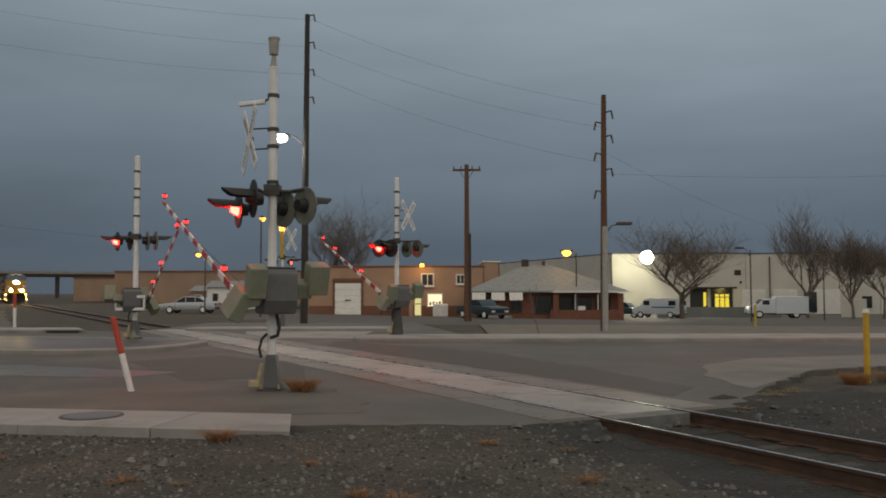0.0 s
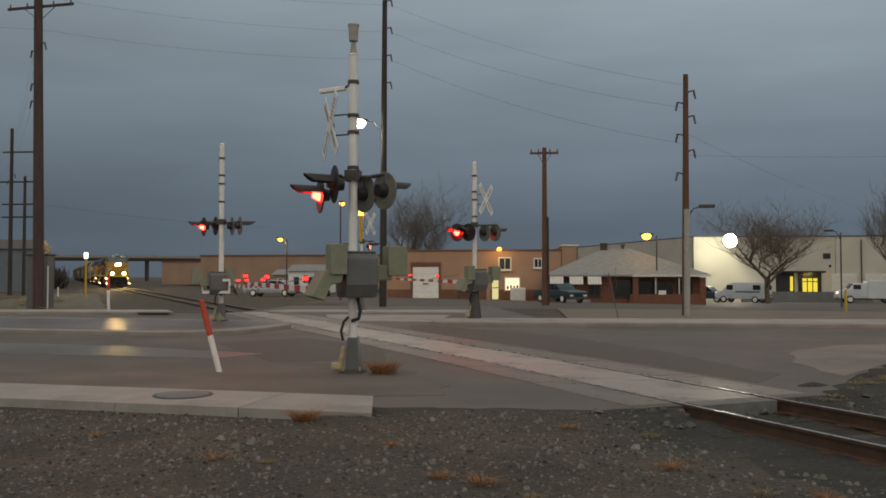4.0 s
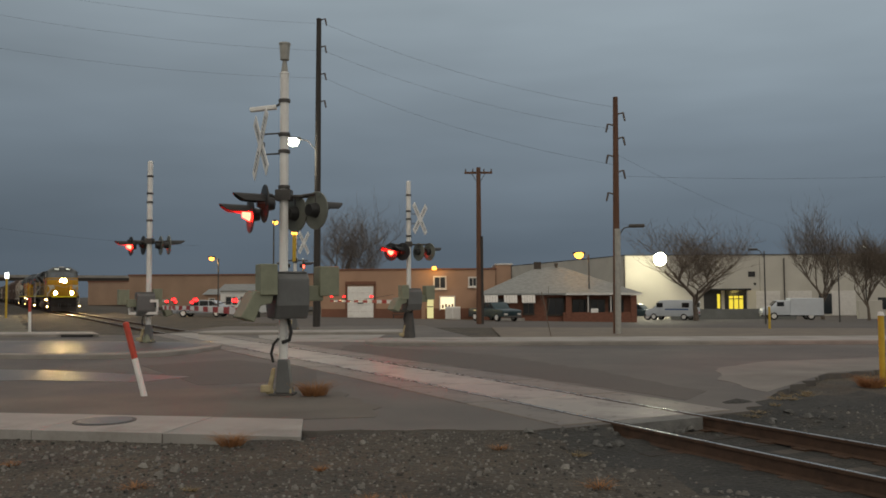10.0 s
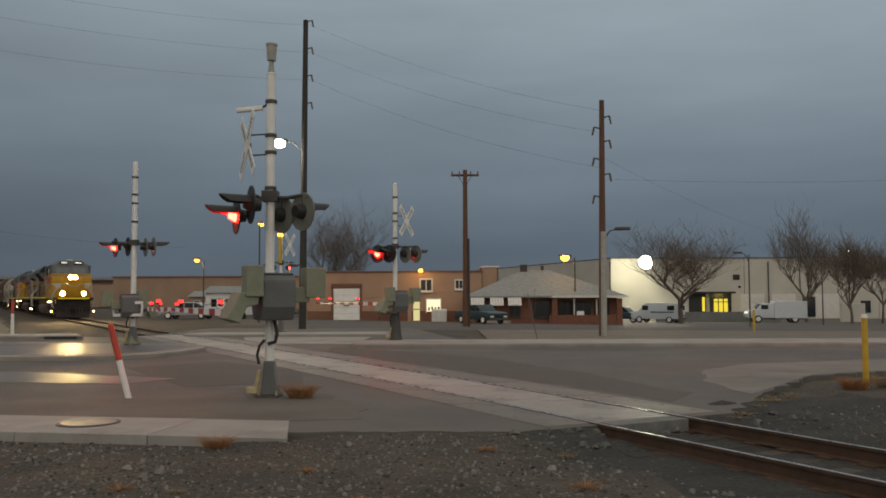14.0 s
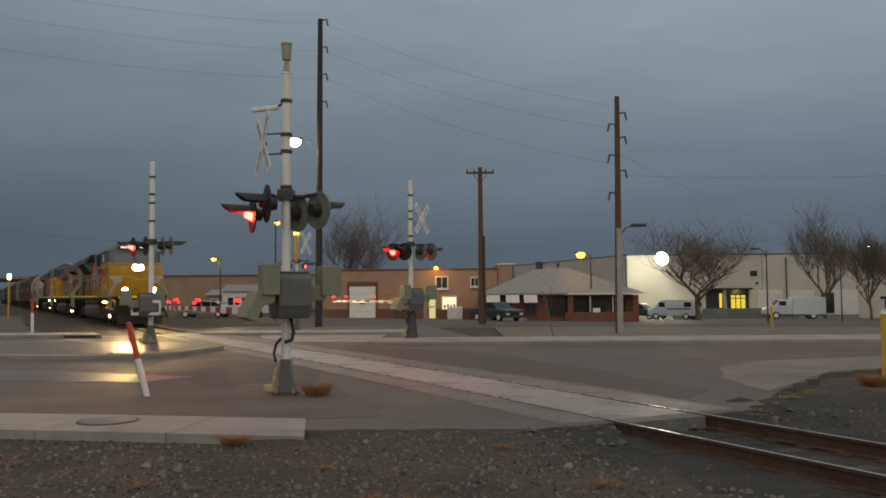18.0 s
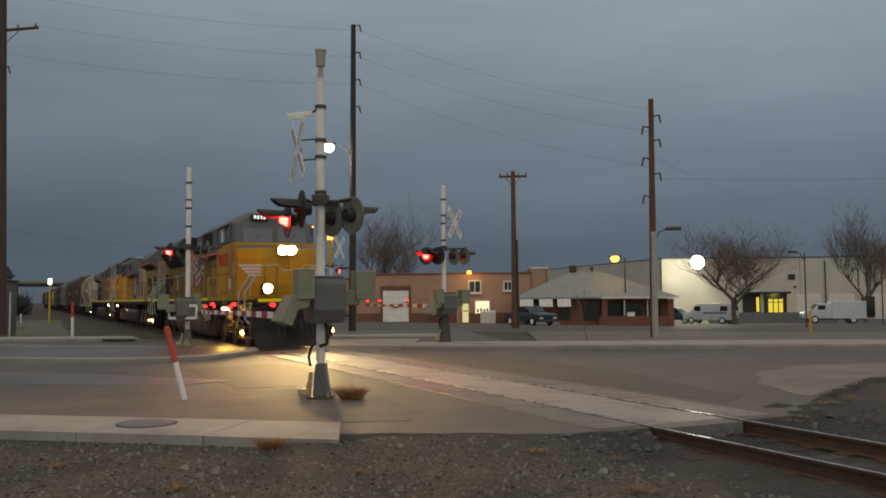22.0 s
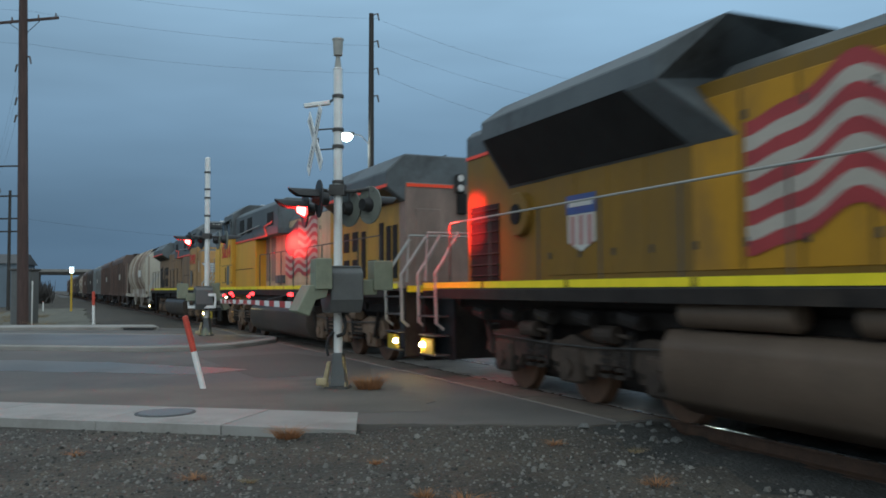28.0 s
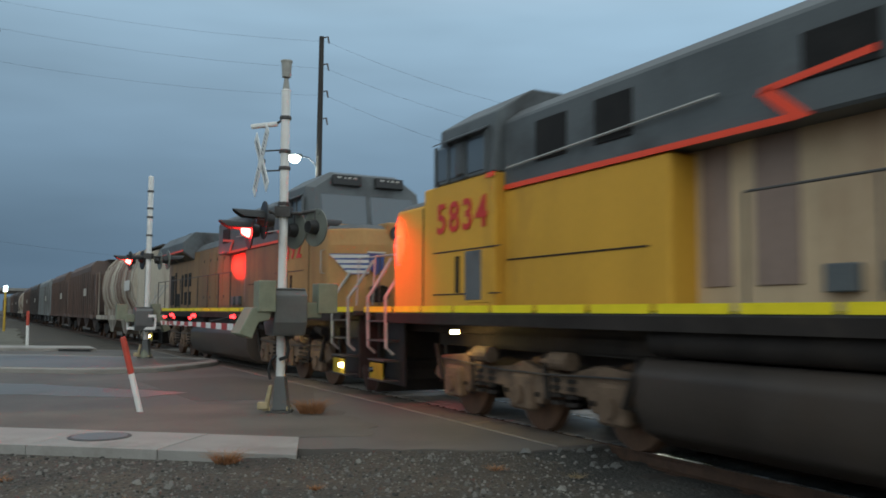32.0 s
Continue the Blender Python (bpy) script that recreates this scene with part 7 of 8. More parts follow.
    part("anticlimber", bev(box(B(), (X(-0.88), 0, 1.62), (0.22, 2.5, 0.22)), 0.03), M_UNDER, L)
    part("front_tape", box(B(), (X(-1.0), 0, 1.66), (0.012, 2.36, 0.11)), M_REFLECT, L, "yellow reflective strip")
    part("end_plate", bev(box(B(), (X(-0.72), 0, 0.98), (0.08, 2.6, 1.25)), 0.02), M_UNDER, L)
    bm = B()
    prism(bm, [(X(-1.28), 0.12), (X(-1.18), 0.12), (X(-0.78), 0.75), (X(-0.88), 0.78)], "y", -1.24, 1.24)
    for vv in bm.verts:
        vv.co.x -= abs(vv.co.y) * 0.18
    part("snow_plough", bev(bm, 0.02), M_UNDER, L, "dusty snow plough")
    fr = part("front_railing", tube(B(), [(X(-0.80), -1.40, 1.8), (X(-0.80), -1.35, 2.75), (X(-0.80), -0.5, 2.85), (X(-0.8), -0.25, 2.65), (X(-0.8), 0.25, 2.65), (X(-0.8), 0.5, 2.85), (X(-0.80), 1.35, 2.75), (X(-0.8), 1.4, 1.8)], 0.018, 7), M_HANDRAIL, L)
    for y in (-0.9, -0.5, 0.5, 0.9):
        part("stanchion", rod(B(), (X(-0.80), y, 1.7), (X(-0.80), y, 2.8), 0.014, n=6), M_STEEL, fr)
    end_steps(L, X(-0.35), 1, deck, M_STEPLIGHT if lights else M_PANE if with_flag else M_STEPDIM)
    end_steps(L, tail - 0.75, -1, deck, M_STEPLIGHT if lights else M_STEPDIM)
    coupler(L, length / 2, 1)
    coupler(L, -length / 2, -1)
    part("rear_end_plate", bev(box(B(), (tail - 1.05, 0, 0.95), (0.08, 2.9, 1.35)), 0.02), M_UNDER, L)
    part("rear_tape", box(B(), (tail - 1.2, 0, 1.66), (0.012, 2.9, 0.13)), M_REFLECT, L)
    part("rear_railing", tube(B(), [(tail - 1.05, -1.4, 1.8), (tail - 1.05, -1.35, 2.75), (tail - 1.05, 1.35, 2.75), (tail - 1.05, 1.4, 1.8)], 0.025, 7), M_HANDRAIL, L)
    # hood
    HW = 0.98
    ztop = 4.02
    u1 = 9.0
    if not ge:
        # wide grey electrical cabinet behind the cab, then the hood, then the flared radiators
        hp = [(-HW, deck - 0.1), (HW, deck - 0.1), (HW, 4.03), (-HW, 4.03)]
        hood = part("hood", bev(prism(B(), hp, "x", tail, X(4.0)), 0.02), hood_paint, L, "long yellow hood")
        up = [(-1.40, 3.46), (1.40, 3.46), (1.40, 4.44), (1.05, 4.68), (-1.05, 4.68), (-1.40, 4.44)]
        gb = part("equipment_cabinet", bev(prism(B(), up, "x", X(7.42), X(4.0)), 0.03), M_UPGREY, L, "grey equipment cabinet above the walkway")
        up2 = [(-1.37, 3.94), (1.37, 3.94), (1.37, 4.40), (1.02, 4.62), (-1.02, 4.62), (-1.37, 4.40)]
        part("rear_cabinet", bev(prism(B(), up2, "x", X(8.88), X(7.42)), 0.03), M_UPGREY, gb)
        part("rear_cabinet_side", bev(box(B(), (X(8.15), 0, 3.70), (1.44, 2.72, 0.48)), 0.02), body, gb, "yellow panel")
        low_c = part("lower_cabinet", bev(box(B(), (X(5.25), 0, 2.16), (2.5, 2.76, 0.90)), 0.03), body, L)
        for y in (-1, 1):
            part("intake_grille", bev(box(B(), (X(6.30), y * 1.392, 4.02), (1.95, 0.03, 0.72)), 0.01), M_GRILL, gb)
            for k in range(6):
                part("grille_slat", box(B(), (X(6.30), y * 1.405, 3.74 + 0.11 * k), (1.91, 0.02, 0.02)), M_UNDER, gb)
            for u in (4.75,):
                part("cabinet_panel", bev(box(B(), (X(u), y * 1.392, 3.98), (0.95, 0.02, 0.74)), 0.01), M_UPGREY, gb)
            for u in (4.7, 5.75):
                for k in range(4):
                    part("louvre", box(B(), (X(u), y * 1.387, 2.30 + 0.06 * k), (0.40, 0.02, 0.022)), M_UNDER, low_c)
            for u in (4.55, 5.45, 6.35, 7.2):
                part("cabinet_door", bev(box(B(), (X(u), y * 0.99, 3.02), (0.78, 0.03, 0.78)), 0.01), body, hood)
                part("latch", box(B(), (X(u) - 0.28, y * 1.02, 3.1), (0.05, 0.03, 0.10)), M_STEEL, hood)
            part("red_line", box(B(), (X(6.5), y * 1.405, 3.47), (5.0, 0.02, 0.06)), M_REDLINE, L)
            part("red_line", box(B(), (X(9.15), y * 0.985, 3.36), (0.06, 0.02, 0.30), (0, 40, 0)), M_REDLINE, L)
        rp = [(-HW - 0.01, 4.01), (HW + 0.01, 4.01), (HW - 0.16, 4.18), (0.5, 4.30), (-0.5, 4.30), (-HW + 0.16, 4.18)]
        part("hood_roof", bev(prism(B(), rp, "x", X(13.4), X(u1)), 0.03), M_UPGREY, L, "grey hood roof")
        ends = [(-HW - 0.004, 4.04), (HW + 0.004, 4.04), (HW + 0.004, 4.44), (0.85, 4.57), (-0.85, 4.57), (-HW - 0.004, 4.44)]
        part("tail_roof", bev(prism(B(), ends, "x", tail - 0.01, X(18.4)), 0.02), M_UPGREY, L, "grey hood end")
        fl = [(-HW - 0.004, 3.32), (HW + 0.004, 3.32), (1.50, 4.08), (1.50, 4.40), (1.10, 4.70), (-1.10, 4.70), (-1.50, 4.40), (-1.50, 4.08)]
        bm = prism(B(), fl, "x", X(18.5), X(13.1))
        for vv in bm.verts:
            if vv.co.x > X(13.3) and abs(vv.co.y) > 1.05 and vv.co.z < 4.6:
                vv.co.x -= 0.8
        rad = part("radiator_flare", bev(bm, 0.02), M_UPGREY, L, "grey flared radiator section")
        for y in (-1, 1):
            bm = B()
            q = [(X(13.9), y * 1.03, 3.36), (X(18.4), y * 1.03, 3.36), (X(18.4), y * 1.512, 4.09), (X(14.5), y * 1.512, 4.09)]
            bm.faces.new([bm.verts.new(p) for p in (q if y < 0 else q[::-1])])
            part("radiator_grille", bm, M_GRILL, rad, "black radiator grille")
            part("red_line", box(B(), ((tail + X(18.5)) / 2, y * (HW + 0.008), 4.05), (X(18.5) - tail, 0.02, 0.06)), M_REDLINE, L)
            part("rear_grille", bev(box(B(), (tail + 0.75, y * 0.99, 2.45), (1.1, 0.03, 1.35)), 0.01), M_GRILL, hood, "dark louvred panel")
            for k in range(7):
                part("louvre", box(B(), (tail + 0.75, y * 1.01, 1.88 + 0.19 * k), (1.08, 0.04, 0.03), (y * 30, 0, 0)), M_UNDER, hood)
            part("fan_duct", bev(rod(B(), (X(18.05), y * 0.95, 2.86), (X(18.05), y * 1.10, 2.86), 0.36, n=22), 0.02), hood_paint, hood)
            part("fan_duct_hole", rod(B(), (X(18.05), y * 1.08, 2.86), (X(18.05), y * 1.12, 2.86), 0.17, n=18), M_GRILL, hood)
        for k in range(3):
            part("roof_fan", rod(B(), (X(17.6 - 1.6 * k), 0, 4.64), (X(17.6 - 1.6 * k), 0, 4.75), 0.68, n=24), M_GRILL, rad)
        door_us = [9.35 + 0.83 * k for k in range(10)]
        dz0, dz1 = 1.85, 3.84
    else:
        hp = [(-HW, deck - 0.1), (HW, deck - 0.1), (HW, 3.85), (0.7, 4.10), (-0.7, 4.10), (-HW, 3.85)]
        hood = part("hood", bev(prism(B(), hp, "x", tail + 0.02, X(4.0)), 0.02), hood_paint, L, "long hood")
        up = [(-1.36, 3.45), (1.36, 3.45), (1.36, 4.42), (1.1, 4.62), (-1.1, 4.62), (-1.36, 4.42)]
        gb = part("equipment_cabinet", bev(prism(B(), up, "x", X(10.6), X(4.0)), 0.03), M_UPGREY, L, "grey equipment cabinet with grilles")
        part("lower_cabinet", bev(box(B(), (X(5.72), 0, 2.55), (3.46, 2.72, 1.75)), 0.03), body if with_flag else hood_paint, L, "yellow equipment cabinet")
        for y in (-1, 1):
            for u in (5.2, 6.5, 9.6):
                part("intake_grille", bev(box(B(), (X(u), y * 1.365, 3.99), (0.7 if u < 9 else 0.8, 0.03, 0.56 if u < 9 else 0.44)), 0.01), M_GRILL, gb)
            part("grab_line", tube(B(), [(X(4.2), y * 1.42, 3.72), (X(8.2), y * 1.42, 3.86)], 0.018, 6), M_HANDRAIL, gb)
            part("red_line", box(B(), (X(6.6), y * 1.375, 3.46), (5.1, 0.02, 0.07)), M_REDLINE, L)
            part("red_line", prism_quad([(X(9.10), y * 1.366, 3.425), (X(9.30), y * 1.366, 3.44), (X(8.86), y * 1.366, 3.80), (X(8.70), y * 1.366, 3.76)], (0, y * 0.02, 0)), M_REDLINE, L)
            part("red_line", prism_quad([(X(8.70), y * 1.366, 3.74), (X(9.95), y * 1.366, 3.84), (X(9.95), y * 1.366, 3.91), (X(8.74), y * 1.366, 3.81)], (0, y * 0.02, 0)), M_REDLINE, L)
            for u, wd in ((7.75, 0.40), (8.55, 0.55)):
                part("stained_door", bev(box(B(), (X(u), y * (HW + 0.006), 2.70), (wd, 0.03, 1.5)), 0.01), M_UPEND, hood, "rust-stained access door")
        for y in (-1, 1):
            part("seam", box(B(), (X(5.6), y * 1.363, 2.42), (3.0, 0.012, 0.022)), M_UNDER, L)
            for u, z in ((9.9, 2.0), (9.3, 2.0)):
                part("junction_box", bev(box(B(), (X(u), y * (HW + 0.05), z), (0.34, 0.10, 0.26)), 0.012), M_UPGREY, hood)
        rp = [(-HW - 0.02, 3.84), (HW + 0.02, 3.84), (0.72, 4.14), (-0.72, 4.14)]
        part("hood_roof", bev(prism(B(), rp, "x", X(15.6), X(10.6)), 0.02), M_UPGREY, L, "hood roof")
        wp = [(-1.02, 3.58), (1.02, 3.58), (1.42, 3.86), (1.42, 4.22), (1.0, 4.62), (-1.0, 4.62), (-1.42, 4.22), (-1.42, 3.86)]
        rad = part("radiator_wing", bev(prism(B(), wp, "x", tail + 0.01, X(15.6)), 0.03), M_UPGREY, L, "wide grey radiator wings overhanging the hood")
        for y in (-1, 1):
            part("red_line", box(B(), ((tail + X(15.6)) / 2, y * 1.432, 3.90), (X(15.6) - tail, 0.02, 0.07)), M_REDLINE, rad)
            # the slanted underside of the wing, its shade painted into the yellow, with two black intakes set on it
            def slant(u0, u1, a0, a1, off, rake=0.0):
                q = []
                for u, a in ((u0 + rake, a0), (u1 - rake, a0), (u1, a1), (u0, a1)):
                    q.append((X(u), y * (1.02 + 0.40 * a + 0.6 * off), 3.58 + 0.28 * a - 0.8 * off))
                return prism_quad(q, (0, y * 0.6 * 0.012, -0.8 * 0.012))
            part("slanted_panel", slant(15.75, 20.05, 0.02, 0.95, 0.001), M_SLANT, rad, "slanted yellow panel under the wing, darkened for shade")
            part("radiator_grille", slant(16.75, 17.95, 0.08, 0.80, 0.014, 0.07), M_GRILL, rad, "black slanted grille")
            part("radiator_grille", slant(18.12, 19.55, 0.08, 0.80, 0.014, 0.07), M_GRILL, rad, "black slanted grille")
            for u in (16.3, 16.98):
                for z in (2.15, 2.85):
                    part("louvre_panel", bev(box(B(), (X(u), y * (HW + 0.012), z), (0.42, 0.03, 0.5)), 0.01), M_GRILL, hood)
            for u, h in ((17.6, 1.15), (18.82, 1.4), (19.28, 1.2), (19.66, 1.2)):
                part("louvre_panel", bev(box(B(), (X(u), y * (HW + 0.012), 2.5), (0.28, 0.03, h)), 0.01), M_GRILL, hood)
            part("locker", bev(box(B(), (X(18.25), y * (HW + 0.02), 2.1), (0.48, 0.06, 0.5)), 0.01), M_GRILL, hood)
        part("end_box", bev(box(B(), (tail - 0.06, -0.36, 3.55), (0.10, 0.22, 0.46)), 0.02), M_GRILL, hood, "dark equipment box on the hood end")
        part("end_door", bev(box(B(), (tail - 0.035, 0.45, 2.62), (0.03, 0.62, 1.6)), 0.02), M_UPEND, hood, "dirty end door")
        for a, b in ((-0.15, 0.97), (-0.97, -0.62)):
            part("red_line", box(B(), (tail - 0.04, (a + b) / 2, 3.93), (0.012, b - a, 0.07)), M_REDLINE, hood)
        part("hood_end", bev(box(B(), (tail + 0.17, 0, 2.84), (0.40, 2 * HW + 0.012, 2.30)), 0.02), M_UPEND, hood, "dirty pinkish-brown hood end")
        lampbox = part("rear_headlight_housing", bev(box(B(), (tail - 0.09, -0.3, 4.0), (0.10, 0.22, 0.44)), 0.03), M_BLACK, rad)
        for z in (4.0, 4.22):
            part("lens", rod(B(), (tail - 0.13, -0.3, z - 0.10), (tail - 0.16, -0.3, z - 0.10), 0.075, n=14), M_TRIM, lampbox)
        for y in (-1, 1):
            part("rear_hood_panel", box(B(), ((X(14.9) + tail + 0.36) / 2, y * (HW + 0.001), 2.8), (X(14.9) - tail - 0.36, 0.012, 1.95)), M_UPREAR if with_flag else hood_paint, hood, "grimy yellow rear hood panel")
        door_us = [10.9 + 0.92 * k for k in range(4)]
        dz0, dz1 = 1.85, 3.72
    for y in (-1, 1):
        for u in door_us:
            part("hood_door", bev(box(B(), (X(u), y * (HW + 0.002), (dz0 + dz1) / 2), (0.76, 0.02, dz1 - dz0)), 0.008), body if not ge and u < 14 else hood_paint, hood)
            for zz in (dz0 + 0.3, dz1 - 0.3):
                part("latch", box(B(), (X(u) - 0.33, y * (HW + 0.016), zz), (0.05, 0.03, 0.10)), M_STEEL, hood)
    if with_flag:
        for y in (-1, 1):
            # the field lies towards the cab
            if ge:
                flag(L, X(10.2), X(13.75), 2.0, 3.74, y * (HW + 0.024), y, 13, 0.90, True)
            else:
                flag(L, X(9.2), X(13.0), 1.95, 3.92, y * (HW + 0.024), y)
    if not ge:
        for y in (-1, 1):
            e = part("shield_emblem", prism(B(), [(X(16.62), 3.0), (X(15.92), 3.0), (X(15.92), 2.32), (X(16.27), 2.18), (X(16.62), 2.32)], "y", y * (HW + 0.02) - 0.004, y * (HW + 0.02) + 0.004), M_EMBW, L, "small shield emblem")
            part("shield_top", box(B(), (X(16.27), y * (HW + 0.028), 2.87), (0.76, 0.006, 0.28)), M_BLUE, e)
            part("shield_wing", box(B(), (X(16.27), y * (HW + 0.034), 2.87), (0.62, 0.006, 0.07)), M_EMBW, e)
            for k in (-1, 0, 1):
                part("shield_stripe", box(B(), (X(16.27) + 0.22 * k, y * (HW + 0.028), 2.49), (0.10, 0.006, 0.42)), M_PINK, e)
    for y in (-1, 1):
        handrails(L, tail + 0.3, X(7.2 if not ge else 8.6), deck, y * 1.47, 9, M_STEEL if ge else M_HANDRAIL)
    # roof details
    part("horn", tube(B(), [(X(9.6 if not ge else 13.2), 0.2, 4.2), (X(9.6 if not ge else 13.2), 0.2, 4.42), (X(9.2 if not ge else 12.8), 0.2, 4.46)], 0.05, 8), M_BLACK, L)
    part("exhaust_housing", bev(box(B(), (X(11.4 if not ge else 12.6), 0, 4.26), (0.8, 0.7, 0.22)), 0.03), M_BLACK, L)
    part("antenna", bev(box(B(), (XC(2.8), 0, 4.88 + lift), (0.6, 0.5, 0.08)), 0.03), M_TRIM, L)
    part("roof_rail", tube(B(), [(X(19.2), -0.5, 4.62), (X(19.2), -0.5, 4.82), (X(18.6), -0.5, 4.82), (X(18.6), -0.5, 4.62)], 0.015, 6), M_STEEL, L)
    # fuel tank and reservoirs
    tx0, tx1 = X(14.0), X(6.9)
    tp = [(-1.42, 0.62), (-1.30, 0.36), (-1.0, 0.20), (1.0, 0.20), (1.30, 0.36), (1.42, 0.62), (1.42, 1.0), (1.30, 1.18), (-1.30, 1.18), (-1.42, 1.0)]
    part("fuel_tank", bev(prism(B(), tp, "x", tx0, tx1), 0.05, 2), M_TANKDARK if ge else M_TANK, L, "dusty fuel tank", smooth=True)
    for y in (-1, 1):
        for a, b in ((tx0 + 0.3, tx0 + 2.0), (tx0 + 2.7, tx1 - 0.2)):
            # ge reservoirs get the dark underframe colour for the shade above the tank
            part("air_reservoir", bev(rod(B(), (a, y * 1.27, 1.37), (b, y * 1.27, 1.37), 0.17, n=18), 0.05), M_UNDER if ge else M_TANK, L, smooth=True)
    part("underbody", box(B(), ((tx0 + tx1) / 2, 0, 1.28), (length - 8.5, 2.0, 0.22)), M_UNDER, L)
    for a, b in ((X(6.6), X(1.2)), (tail + 0.4, X(14.4))):
        bm = box(B(), ((a + b) / 2, 0, 1.25), (b - a, 1.9, 0.26))
        for k in range(5):
            rod(bm, (a + (b - a) * (k + 0.5) / 5, -1.25, 1.28), (a + (b - a) * (k + 0.5) / 5 + 0.4, -1.25, 1.22), 0.10, n=8)
        part("pipework", bm, M_UNDER, L)
    sets = bogie(L, X(4.1), M_TRUCK if ge else M_TRUCKDARK) + bogie(L, X(length - 6.7), M_TRUCK if ge else M_TRUCKDARK)
    # work light over the front truck
    for y in (-1, 1):
        k = 1.0 if lights else 0.5
        part("truck_light", rod(B(), (X(2.7), y * 1.46, 1.40), (X(2.7), y * 1.46, 1.34), 0.09 * k, 0.12 * k, n=12), M_TRUCKLIGHT if lights else M_STEPLIGHT, L, "glowing ground light over the truck")
    return L, sets


LOCO_1, WHEELS_1 = locomotive("locomotive", "yellow and grey leading diesel locomotive with lit headlights and painted flag", False, "9035", M_UPYEL, M_UPGRIME)
LOCO_2, WHEELS_2 = locomotive("locomotive", "yellow and grey diesel locomotive running long hood first, faded painted flag", True, "5834", M_UPBRIGHT, M_UPOLD, length=23.2, lights=False)
LOCO_3, WHEELS_3 = locomotive("locomotive", "yellow and grey diesel locomotive coupled third, unlit", True, "7492", M_UPMID, M_UPDULL, length=23.2, lights=False, with_flag=False)


def car_truck(car, x):
    t = part("truck", box(B(), (x, 0, 0.62), (0.5, 1.9, 0.3)), M_UNDER, car)
    for sgn in (-1, 1):
        bm = prism(B(), [(x - 1.15, 0.55), (x - 0.9, 0.72), (x - 0.3, 0.9), (x + 0.3, 0.9), (x + 0.9, 0.72), (x + 1.15, 0.55), (x + 0.5, 0.30), (x - 0.5, 0.30)], "y", sgn * 1.0 - 0.07, sgn * 1.0 + 0.07)
        part("side_frame", bm, M_UNDER, t)
        for dx in (-0.88, 0.88):
            part("wheel", rod(B(), (x + dx, sgn * GAUGE - 0.06, 0.46), (x + dx, sgn * GAUGE + 0.06, 0.46), 0.46, n=18), M_WHEEL, t)


def hopper(name, label, paint, round_side, length=18.2, ht=5.05, ribs=12):
    c = thing(name, pose(0, 0, 0), label, "hopper car", "freight cars")
    half = length / 2 - 0.9
    if round_side:
        prof = [(1.2, 1.35)] + [(1.56 * math.cos(a), 2.95 + 1.78 * math.sin(a)) for a in (radians(v) for v in range(-40, 221, 20))] + [(-1.2, 1.35)]
    else:
        prof = [(-1.5, 1.30), (1.5, 1.30), (1.54, ht - 0.5), (1.2, ht - 0.12), (-1.2, ht - 0.12), (-1.54, ht - 0.5)]
    inset = 2.6 if round_side else 1.5
    part("body", bev(prism(B(), prof, "x", -half + inset, half - inset), 0.03), paint, c, smooth=round_side)
    for sgn in (-1, 1):
        part("slope_sheet", prism(B(), [(sgn * (half - inset - 0.05), 1.3), (sgn * (half - inset - 0.05), 4.0), (sgn * (half - 0.2 if not round_side else half - inset + 0.5), 4.0), (sgn * (half - inset + 0.3), 1.6)], "y", -1.35, 1.35), paint, c)
        part("end_platform", box(B(), (sgn * (half - 0.4), 0, 1.15), (2.0, 2.9, 0.16)), M_UNDER, c)
        for y in (-1.38, 1.38):
            part("end_post", box(B(), (sgn * (half + 0.1), y, 2.6), (0.10, 0.10, 2.9)), paint, c)
            part("ladder", tube(B(), [(sgn * (half - 0.3), y, 1.2), (sgn * (half - 0.3), y, 4.1)], 0.025, 6), M_STEEL, c)
        coupler(c, sgn * length / 2, sgn)
    for y in (-1, 1):
        for k in range(ribs):
            x = -half + inset + 0.2 + 2 * (half - inset - 0.2) * k / (ribs - 1)
            if round_side:
                pts = [(x, y * 1.57 * math.cos(radians(v)), 3.0 + 1.96 * math.sin(radians(v))) for v in (-40, -20, 0, 20, 40, 60)]
                part("rib", tube(B(), pts, 0.035, 5), paint, c)
            else:
                part("rib", box(B(), (x, y * 1.55, 2.7), (0.09, 0.10, ht - 2.0)), paint, c)
        part("side_sill", box(B(), (0, y * 1.45, 1.28), (2 * half, 0.16, 0.24)), paint, c)
    for k in range(3):
        x = -half * 0.62 + half * 0.62 * k
        part("hopper_bay", prism(B(), [(x - 2.0, 1.3), (x + 2.0, 1.3), (x + 0.5, 0.45), (x - 0.5, 0.45)], "y", -1.0, 1.0), paint, c)
    part("roof_walk", box(B(), (0, 0, ht - 0.06 if not round_side else 4.76), (2 * half - 2, 1.1, 0.06)), M_STEEL, c)
    for k in range(5):
        part("hatch", bev(box(B(), (-half * 0.7 + half * 0.35 * k, 0.4, (ht - 0.10 if not round_side else 4.70) + 0.05), (1.2, 0.7, 0.10)), 0.02), paint, c)
    part("placard", box(B(), (half * 0.5, -1.60, 2.9), (1.6, 0.01, 0.5)), M_TRIM if round_side else M_FLAGW, c, "pale illegible marking block")
    for sgn in (-1, 1):
        car_truck(c, sgn * (half - 1.3))
    return c


